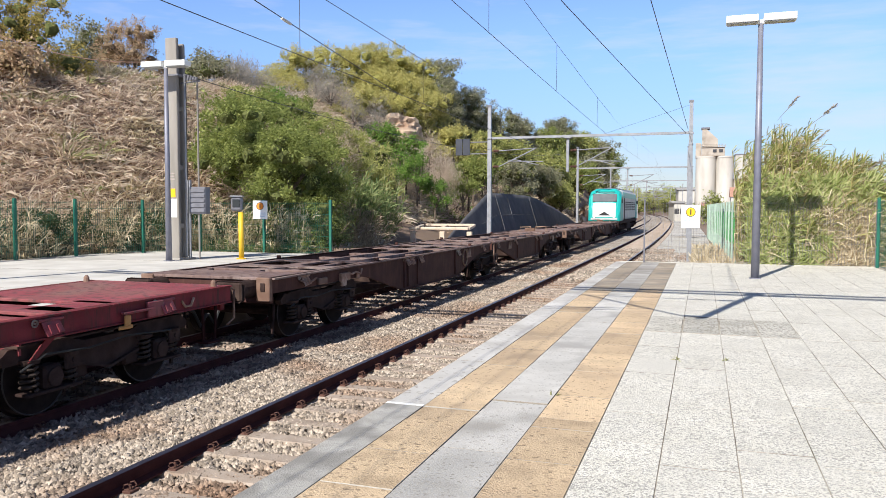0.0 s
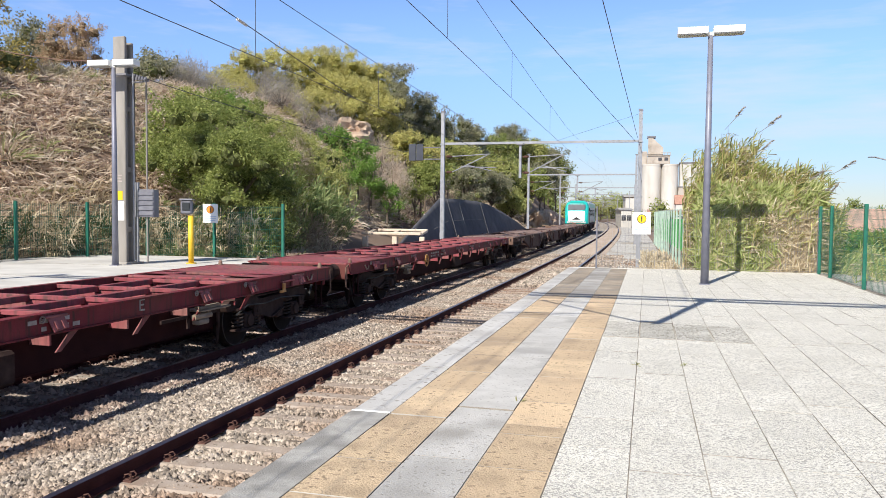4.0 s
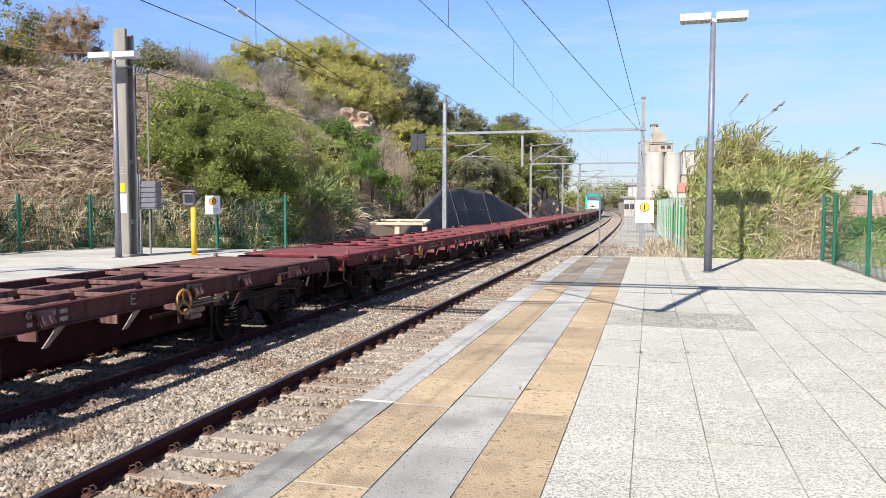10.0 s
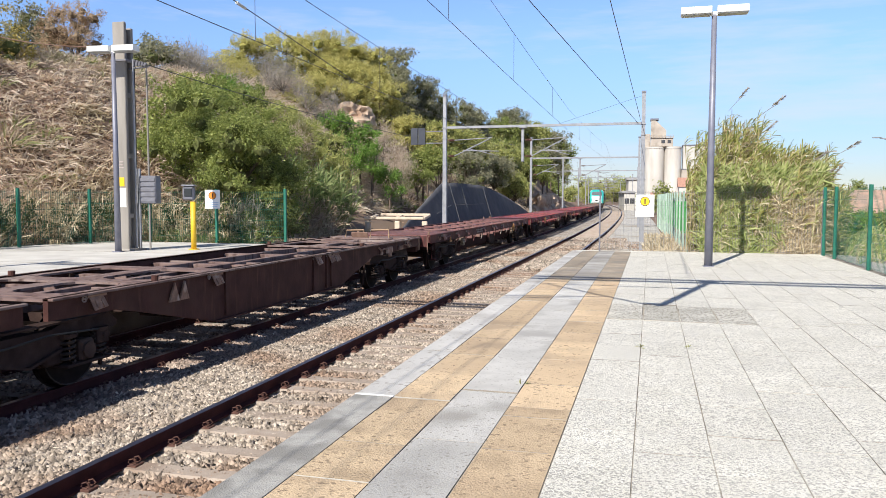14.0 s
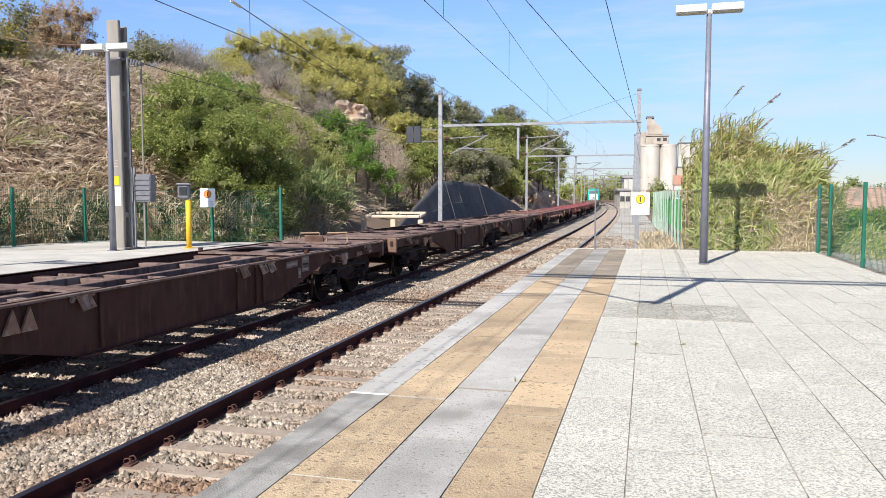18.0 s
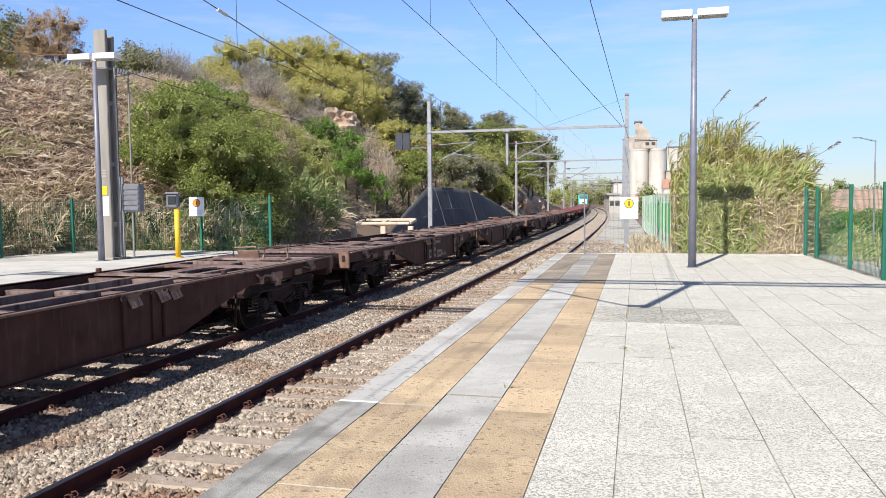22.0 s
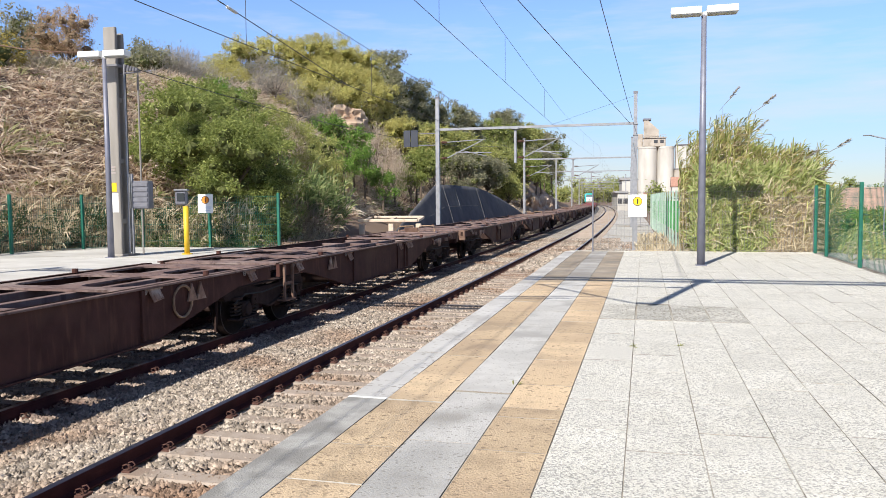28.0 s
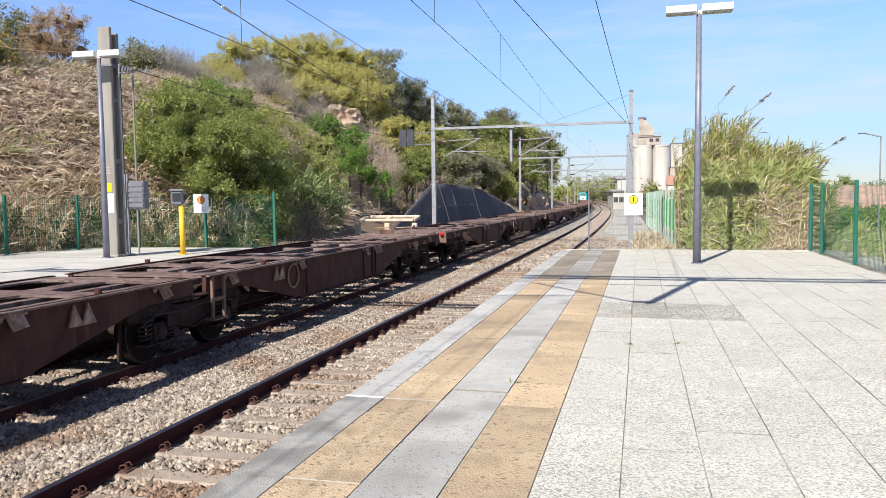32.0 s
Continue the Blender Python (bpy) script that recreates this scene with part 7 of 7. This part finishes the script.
for i, (x, y, z, r) in enumerate([(-17.3, 62, 4.6, 1.6), (-18.7, 62, 4.6, 1.5), (-18.5, 60, 3.4, 1.1), (-22.9, 118, 11.1, 3.0), (-17.5, 112, 6.3, 3.0), (-16.2, 140, 9.3, 2.7)]):
    crown("bush", "dense dark green bush above the bank", "bush", x, y, z, r, M["bush"], "dark green bushes", 434 + i, False)
for i, (x, y, z, r) in enumerate([(-17.8, 74, 4.3, 2.2), (-28.9, 86, 17.4, 1.9), (-29.1, 84, 14.8, 2.0), (-28.1, 90, 14.5, 2.5), (-26.9, 95, 13.3, 2.7), (-25.4, 100, 12.3, 2.8), (-23.9, 106, 11.8, 2.2), (-28.1, 84, 11.8, 2.1), (-27.7, 92, 11.6, 2.3), (-26.5, 95, 10.5, 2.2), (-21.9, 124, 13.9, 2.2), (-18.0, 138, 11.1, 3.3), (-18.6, 92, 4.8, 2.3), (-16.3, 118, 7.2, 3.0)]):
    crown("tree", "dark evergreen tree on the hill above the line", "tree", x, y, z, r, M["dark_tree"], "dark trees along the hill", 418 + i, False)
for i, (x, y, h, r, k) in enumerate([(-27.5, 148, 7.2, 4.6, 1), (-28.5, 162, 8.0, 5.0, 0), (-29.5, 178, 8.8, 5.4, 1), (-31, 196, 9.6, 5.6, 0), (-33, 216, 11.0, 5.8, 1), (-34, 236, 12.0, 5.8, 0), (-22.5, 152, 7.0, 4.4, 1), (-24.0, 172, 8.0, 4.8, 0), (-26, 192, 9.0, 5.0, 1), (-27, 214, 10.0, 5.0, 0)]):
    plant("tree", "dark evergreen tree on the hill above the line" if k == 0 else "olive-green tree on the hill above the line", "tree", x, y, blob_heap(26, r, r, h, 0.8, 1.5, 0.2, 90 + i), 6500, 0.4, M["dark_tree"] if k == 0 else M["olive"], 0.2, "trees along the hill", 0.5)
for i, (x, y, z, r) in enumerate([(-27.8, 42, 8.5, 0.9), (-25.5, 41, 7.7, 1.0), (-23.2, 41, 7.2, 1.1), (-21.4, 41, 6.2, 1.0), (-25.6, 38, 6.4, 1.0), (-23.4, 37, 5.6, 1.1), (-21.3, 37, 5.5, 1.1), (-23.0, 35, 4.4, 0.9), (-20.3, 40, 4.8, 1.0), (-20.3, 44, 3.7, 1.0), (-27.9, 46, 9.0, 0.9), (-26.1, 47, 8.6, 0.8), (-23.2, 47, 6.8, 0.9)]):
    crown("shrub", "leafy olive-green shrub among the dry grass", "shrub", x, y, z, r * 1.15, M["olive" if i % 3 == 0 else "bush"], "olive-green shrubs", 700 + i)
for i, (x, y, z, r) in enumerate([(-37.0, 64, 13.7, 1.7), (-36.0, 68, 13.8, 2.0), (-33.0, 70, 13.8, 2.3), (-32.4, 74, 15.1, 2.2), (-30.1, 76, 15.3, 2.2), (-27.8, 74, 13.0, 2.0), (-28.1, 66, 10.8, 1.5), (-36.1, 56, 10.3, 1.2), (-25.3, 72, 10.2, 1.4), (-29.1, 62, 10.2, 1.4)]):
    crown("pine_tree", "broad yellow-green pine on the hill", "tree", x, y, z, r, M["pine"], "pines on the hill", 900 + i)
for i, (x, y, z, r) in enumerate([(-19.5, 57, 4.9, 1.1), (-20.8, 58, 6.1, 0.8), (-18.6, 56, 3.7, 0.8), (-19.4, 52, 4.0, 0.6), (-22.5, 46, 5.9, 0.7), (-20.6, 44, 3.4, 0.6)]):
    crown("grass_clump", "tall dry tan grass clump on the bank", "grass clump", x, y, z, r * 1.2, M["dry_grass"], "dry grass clumps", 950 + i, True)
# leafless shrubs over the grassy end
for i, (x, y, h, r) in enumerate([(-33, 49, 1.5, 1.6), (-34, 52, 1.6, 1.5)]):
    plant("shrub", "grey leafless shrub on the hillside", "shrub", x, y, blob_heap(20, r, r, h, 0.6, 1.0, 0.1, 70 + i), 9000, 0.34, M["grey_shrub"], 0.08, "grey shrubs", 0.06, 0.9, 0.1)
# trees over the grassy end of the hill
plant("tree", "withered brown-leaved tree on the skyline", "tree", -33.9, 39.5, blob_heap(34, 2.3, 1.9, 5.2, 0.35, 0.75, 0.1, 120), 20000, 0.11, M["brown_tree"], 0.12, zbase=ground_z(-33.9, 39.5) - 1.0)
plant("tree", "small dark tree beside the withered one", "tree", -36.6, 38.5, blob_heap(18, 1.5, 1.3, 4.6, 0.45, 0.7, 0.15, 121), 6000, 0.2, M["dark_tree"], 0.12, zbase=ground_z(-36.6, 38.5) - 0.9)
plant("tree", "golden-green tree over the grassy hill", "tree", -32.4, 29.5, blob_heap(44, 2.7, 2.4, 6.0, 0.45, 0.95, 0.0, 122), 22000, 0.13, M["gold_leaf"], 0.16, zbase=ground_z(-32.4, 29.5) - 0.9)
plant("bush", "dark bush on the skyline", "bush", -35, 47.0, blob_heap(14, 2.6, 2.2, 2.6, 0.6, 1.0, 0.1, 123), 4500, 0.22, M["dark_tree"], 0.08)
plant("bush", "russet bush in the dry grass", "bush", -30.5, 27.5, blob_heap(14, 1.6, 1.6, 1.5, 0.5, 0.8, 0.0, 124), 4500, 0.2, M["brown_tree"], 0.06)


def grass_field(name, label, n, area, length, width, material, lean=0.5, keep=None, droop=0.6, tuft=1, spread=0.0):
    """Blades standing on the ground over an area, singly or in tussocks of so many blades."""
    m = n // tuft
    x = rng.uniform(area[0], area[1], m)
    y = rng.uniform(area[2], area[3], m)
    if keep is not None:
        ok = np.array([keep(a, b) for a, b in zip(x, y)])
        x, y = x[ok], y[ok]
    z = np.array([ground_z(a, b) for a, b in zip(x, y)])
    patch = np.array([noise.noise((a * 0.25, b * 0.25, 9.0)) for a, b in zip(x, y)])
    m = len(x)
    tall = (0.5 + 0.9 * rng.random(m) ** 1.4) * (1 + 0.5 * patch) if tuft > 1 else (0.55 + 0.75 * rng.random(m)) * (1 + 0.5 * patch)
    tilt = rng.normal(0, 0.5, (m, 2)) if tuft > 1 else np.zeros((m, 2))
    k = np.repeat(np.arange(m), tuft)
    out = rng.normal(0, 1, (len(k), 2))
    way = np.stack([0.25 + tilt[k, 0] + lean * out[:, 0], -0.15 + tilt[k, 1] + lean * out[:, 1], np.ones(len(k))], 1)
    root = np.stack([x[k] + spread * out[:, 0], y[k] + spread * out[:, 1], z[k] - 0.05], 1)
    L = length * tall[k] * (rng.uniform(0.6, 1.15, len(k)) if tuft > 1 else 1.0)
    return tagged(ribbons(name, root, unit(way), L, width * (0.7 + 0.6 * rng.random(len(k))), droop, material, None, True), label, "grass", kind="stuff")


def on_hill(a, b):
    return a < lerp_table(FOOT, b) + 0.6 - 2.6 * (36 < b < 60) - 1.8 * (b < 30)


grass_field("reed_leaves", "broad withered reed leaves over the dry hillside", 62000, (-36, -16.5, 17, 56), 0.75, 0.10, M["dry_grass"], 1.3, on_hill, 0.9, 14, 0.22)
grass_field("dry_grass", "tall dry straw-coloured grass covering the hillside", 80000, (-36, -16.5, 17, 56), 1.05, 0.045, M["dry_grass"], 0.85, on_hill, 0.55, 8, 0.10)
grass_field("green_grass", "greenish tufts among the dry grass", 20000, (-36, -16.5, 17, 56), 0.95, 0.06, M["weed"], 0.6, lambda a, b: on_hill(a, b) and noise.noise((a * 0.35, b * 0.35, 2.0)) > 0.05, 0.7, 20, 0.14)
grass_field("hill_grass", "dry grass farther along the hill", 26000, (-34, -15, 56, 120), 1.2, 0.07, M["dry_grass"], 0.5, on_hill, 0.6, 12, 0.2)
grass_field("low_scrub", "green scrub among the dry grass", 9000, (-26, -16.5, 34, 70), 0.8, 0.09, M["bush_bright"], 0.8, lambda a, b: on_hill(a, b) and noise.noise((a * 0.3, b * 0.3, 4.0)) > 0.12)
grass_field("dry_reeds", "dry reeds behind the green mesh fence", 3400, (-23.5, -17.5, 18, 29.5), 1.9, 0.06, M["straw"], 0.4, lambda a, b: b > 25.6 or a < -21.3, 0.8)
grass_field("fence_reeds", "green and dry reeds at the foot of the bush", 2600, (-18.5, -14.6, 25.4, 27.0), 1.2, 0.045, M["cane_green"], 0.5, None, 0.8)
grass_field("fence_straw", "dry straw behind the fence panel", 1100, (-21.5, -15.4, 25.4, 27.0), 1.7, 0.045, M["straw"], 0.5, None, 0.9)


def cane_clump(name, label, spots, h, material, leaves=22, straw=0.15, lean=(0.15, 0.0), spread=0.25, plume=0, leaf_l=0.62, leaf_w=0.028):
    """Giant cane: leaning stems with long drooping leaves."""
    n = len(spots)
    t = thing(name, label, "cane clump")
    base = np.array(spots, float)
    D = unit(np.stack([rng.normal(lean[0], spread, n), rng.normal(lean[1], spread, n), np.ones(n)], 1))
    H = h * (0.62 + 0.42 * rng.random(n))
    tagged(ribbons("stem", base, D, H, 0.035, 0.12, M["straw"], t), kind="stuff")
    k = np.repeat(np.arange(n), leaves)
    u = 0.12 + 0.88 * rng.random(len(k))
    P = base[k] + D[k] * (H[k] * u)[:, None]
    P[:, 2] -= H[k] * 0.07 * u * u
    az = rng.uniform(0, 2 * np.pi, len(k))
    LD = unit(np.stack([np.cos(az) * 0.8 + 0.75, np.sin(az) * 0.8, rng.uniform(0.7, 2.6, len(k))], 1))
    L = leaf_l * (0.6 + 0.7 * rng.random(len(k)))
    dead = (rng.random(len(k)) < straw * (1.6 - u * 1.2))
    tagged(ribbons("leaf_mass", P[~dead], LD[~dead], L[~dead], leaf_w, 0.7, material, t), kind="stuff")
    if dead.any():
        ribbons("dead_leaves", P[dead], LD[dead] * [1, 1, 0.4], L[dead], 0.032, 1.3, M["straw"], t)
    if plume:
        q = rng.choice(n, plume, replace=False)
        T = base[q] + D[q] * H[q][:, None]
        for b0, d0 in zip(T, D[q]):
            m = 60
            w = unit(np.array([d0[0] + rng.uniform(0.35, 1.1), d0[1], 0.8]))
            s = rng.random(m)
            PP = b0 + w * (0.3 + 0.4 * s)[:, None]
            ribbons("plume", np.concatenate([PP, [b0 - w * 0.2]]), unit(np.concatenate([w + rng.normal(0, 0.22, (m, 3)), [w]])), np.concatenate([np.full(m, 0.16), [0.9]]), np.concatenate([np.full(m, 0.022), [0.02]]), 0.25, M["grey_shrub"], t)
    return t


spots = []
for _ in range(560):
    x = random.uniform(1.15, 5.5)
    spots.append((x, random.uniform(25.15, 28.6), -0.4 if x < 4.8 else -0.7))
TOPS = [(0.8, 3.5), (1.25, 4.3), (1.9, 4.85), (2.3, 4.85), (2.7, 4.05), (3.4, 3.8), (4.4, 3.7), (5.0, 2.9), (5.6, 2.4)]
for i, (x0, x1) in enumerate([(1.1, 1.3), (1.3, 1.75), (1.75, 2.2), (2.2, 2.7), (2.7, 3.2), (3.2, 3.7), (3.7, 4.2), (4.2, 4.8), (4.8, 5.6)]):
    mine = [p for p in spots if x0 <= p[0] < x1]
    cane_clump("giant_cane", "tall yellow-green giant cane with dry plumes behind the fence", mine, lerp_table(TOPS, (x0 + x1) / 2) + 0.1, M["cane"], 120, 0.6 if i in (2, 3) else 0.3, (0.12, -0.03), 0.09, (0, 2, 1, 3, 1, 1, 2, 3, 2)[i], 0.5)
low = [(random.uniform(1.6, 4.85), random.uniform(24.95, 25.3), -0.3) for _ in range(230)]
cane_clump("cane_thicket", "leaning cane leaves pressed against the mesh fence", low, 2.5, M["cane"], 40, 0.35, (0.12, 0.0), 0.12, 0, 0.42)
# leaves held flat by the mesh
n = 17000
P = np.stack([rng.uniform(1.45, 4.9, n), rng.uniform(24.80, 24.98, n), rng.uniform(-0.1, 2.5, n)], 1)
D = unit(np.stack([rng.normal(0.25, 0.45, n), rng.normal(0, 0.12, n), rng.normal(0.8, 0.5, n)], 1))
dry = (P[:, 0] > 3.4 + 0.4 * np.sin(P[:, 2] * 3)) & (P[:, 2] < 1.75 + rng.normal(0, 0.2, n)) | (rng.random(n) < 0.12)
press = thing("fence_leaves", "mat of green and withered cane leaves against the mesh", "cane leaves")
ribbons("green_leaves", P[~dry], D[~dry], 0.25 + 0.35 * rng.random((~dry).sum()), 0.045, 0.4, M["fence_leaf"], press)
ribbons("withered_leaves", P[dry], D[dry], 0.3 + 0.4 * rng.random(dry.sum()), 0.028, 0.4, M["straw"], press)
side = [(random.uniform(5.3, 10.5), random.uniform(14.0, 34.0), 0) for _ in range(360)]
cane_clump("cane_thicket", "low pale green reeds in the ditch beyond the side fence", [(a, b, ground_z(a, b)) for a, b, c in side], 2.0, M["fence_leaf"], 26, 0.25, (0.1, 0.0), 0.25, 0, 0.6)
gs = [(random.uniform(-18.6, -16.6), random.uniform(36.8, 40.5), -0.3) for _ in range(120)]
cane_clump("cane_thicket", "grey-green cane thicket on the bank", [(a, b, ground_z(a, b) - 0.1) for a, b, c in gs], 3.3, M["cane_green"], 30, 0.12, (0.2, -0.1), 0.16, 0, 0.85, 0.07)
gd = [(random.uniform(-18.4, -15.9), random.uniform(34.6, 37.2), 0) for _ in range(130)]
cane_clump("dead_cane", "dead straw canes drooping down the bank", [(a, b, ground_z(a, b) - 0.1) for a, b, c in gd], 2.1, M["straw_dark"], 14, 0.5, (0.30, -0.15), 0.22, 0, 0.8)


for x, y in ((-20.7, 22.6), (-20.2, 24.3), (-18.7, 25.5), (-17.6, 25.6), (-16.6, 25.9), (-15.5, 25.7), (-19.6, 25.0), (-22.0, 20.2), (-21.4, 19.0), (-14.6, 25.8)):
    k = [(x + random.uniform(-0.45, 0.45), y + random.uniform(-0.1, 0.35), -0.1) for _ in range(20)]
    cane_clump("dead_cane", "pale dry canes arching down behind the green fence", k, 1.95, M["straw"], 16, 0.6, (0.12, -0.1), 0.3, 0, 0.6)


def verge(name, label, n, area, length, width, material, z):
    x, y = rng.uniform(area[0], area[1], n), rng.uniform(area[2], area[3], n)
    D = unit(np.stack([rng.normal(0, 0.5, n), rng.normal(0, 0.5, n), np.ones(n)], 1))
    zz = np.array([ground_z(a, b) for a, b in zip(x, y)]) if z is None else np.full(n, z)
    return tagged(ribbons(name, np.stack([x, y, zz], 1), D, length * (0.5 + rng.random(n)), width, 0.6, material), label, "weeds", kind="stuff")


verge("verge_weeds", "dry weeds beyond the platform's end", 2600, (-0.3, 1.8, 25.2, 50), 0.7, 0.04, M["straw"], -0.9)
verge("field_weeds", "green weeds and dry grass in the low field", 16000, (5.6, 26, 12, 60), 1.0, 0.07, M["weed"], None)
verge("field_grass", "rough grass in the field beyond", 9000, (8, 60, 50, 130), 1.4, 0.25, M["weed"], None)
plant("bush", "green shrub beside the slatted fence", "bush", 5.2, 60, blob_heap(16, 1.8, 6.0, 3.4, 0.7, 1.1, 0.1, 130), 5000, 0.24, M["bush_bright"], 0.08, zbase=-1.2)
plant("bush", "green shrub by the silo wall", "bush", 1.6, 128, blob_heap(18, 2.6, 6.0, 4.6, 0.9, 1.4, 0.1, 131), 4500, 0.34, M["bush"], 0.1, zbase=-1.0)
for i, (x, y, z, r) in enumerate([(15.2, 62, -0.7, 1.6), (17.6, 66, -0.9, 1.7), (20.0, 72, -1.0, 1.8), (22.6, 70, -0.8, 1.8), (25.5, 72, -0.6, 2.2), (13.2, 56, -0.6, 1.5)]):
    crown("bush", "green bush in the low field by the farmhouse", "bush", x, y, z, r, M["bush_bright" if i % 2 else "bush"], "field bushes", 800 + i)
# undergrowth added behind the old platform's fence, leaves darkened to stand for shade
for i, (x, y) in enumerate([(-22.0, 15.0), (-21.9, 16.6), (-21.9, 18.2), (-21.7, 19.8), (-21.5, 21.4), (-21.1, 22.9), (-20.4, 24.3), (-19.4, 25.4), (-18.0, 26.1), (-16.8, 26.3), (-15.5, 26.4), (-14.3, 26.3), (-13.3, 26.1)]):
    crown("bush", "undergrowth behind the mesh fence, darkened as if in shade", "bush", x, y, 0.75 + 0.2 * math.sin(i * 2.1), 0.95, M["bush" if i in (9, 11) else "undergrowth"], "undergrowth by the fence", 820 + i)
# far trees
for i, (x, y, h, r) in enumerate([(-19, 330, 11, 9), (-8, 350, 12, 9), (-30, 360, 13, 10), (-45, 370, 14, 10), (34, 150, 3.6, 4), (44, 165, 4, 5), (56, 170, 4, 6), (70, 190, 5, 8), (23.6, 120, 8.8, 1.4), (28.6, 122, 6.6, 1.5), (90, 220, 9, 12), (45, 118, 4.5, 5), (120, 260, 10, 14), (-62, 420, 16, 16), (-15, 420, 14, 14)]):
    plant("tree", "distant hazy green tree on the skyline", "tree", x, y, blob_heap(22, r, r * 0.8, h, 1.0 + r * 0.1, 1.6 + r * 0.12, 0.15, 140 + i) if r > 2 else blob_heap(26, r, r, h, 0.35, 0.6, 0.2, 140 + i), 4500, 0.3 + 0.05 * r if r > 2 else 0.2, M["bush"] if i % 2 else M["olive"], 0.25, "far trees", zbase=-2.0)
# weeds in the joints
for x, y in ((-0.12, 8.62), (0.38, 8.75), (-1.14, 6.55)):
    v = 14
    w = ribbons("weed_tuft", np.tile([x, y, -0.01], (v, 1)) + rng.normal(0, 0.02, (v, 3)) * [1, 1, 0], unit(rng.normal(0, 0.7, (v, 3)) + [0, 0, 0.6]), 0.09, 0.012, 0.5, M["weed"])
    tagged(w, "tiny weed growing in a paving joint", "weed", "weeds in the joints")

motions()
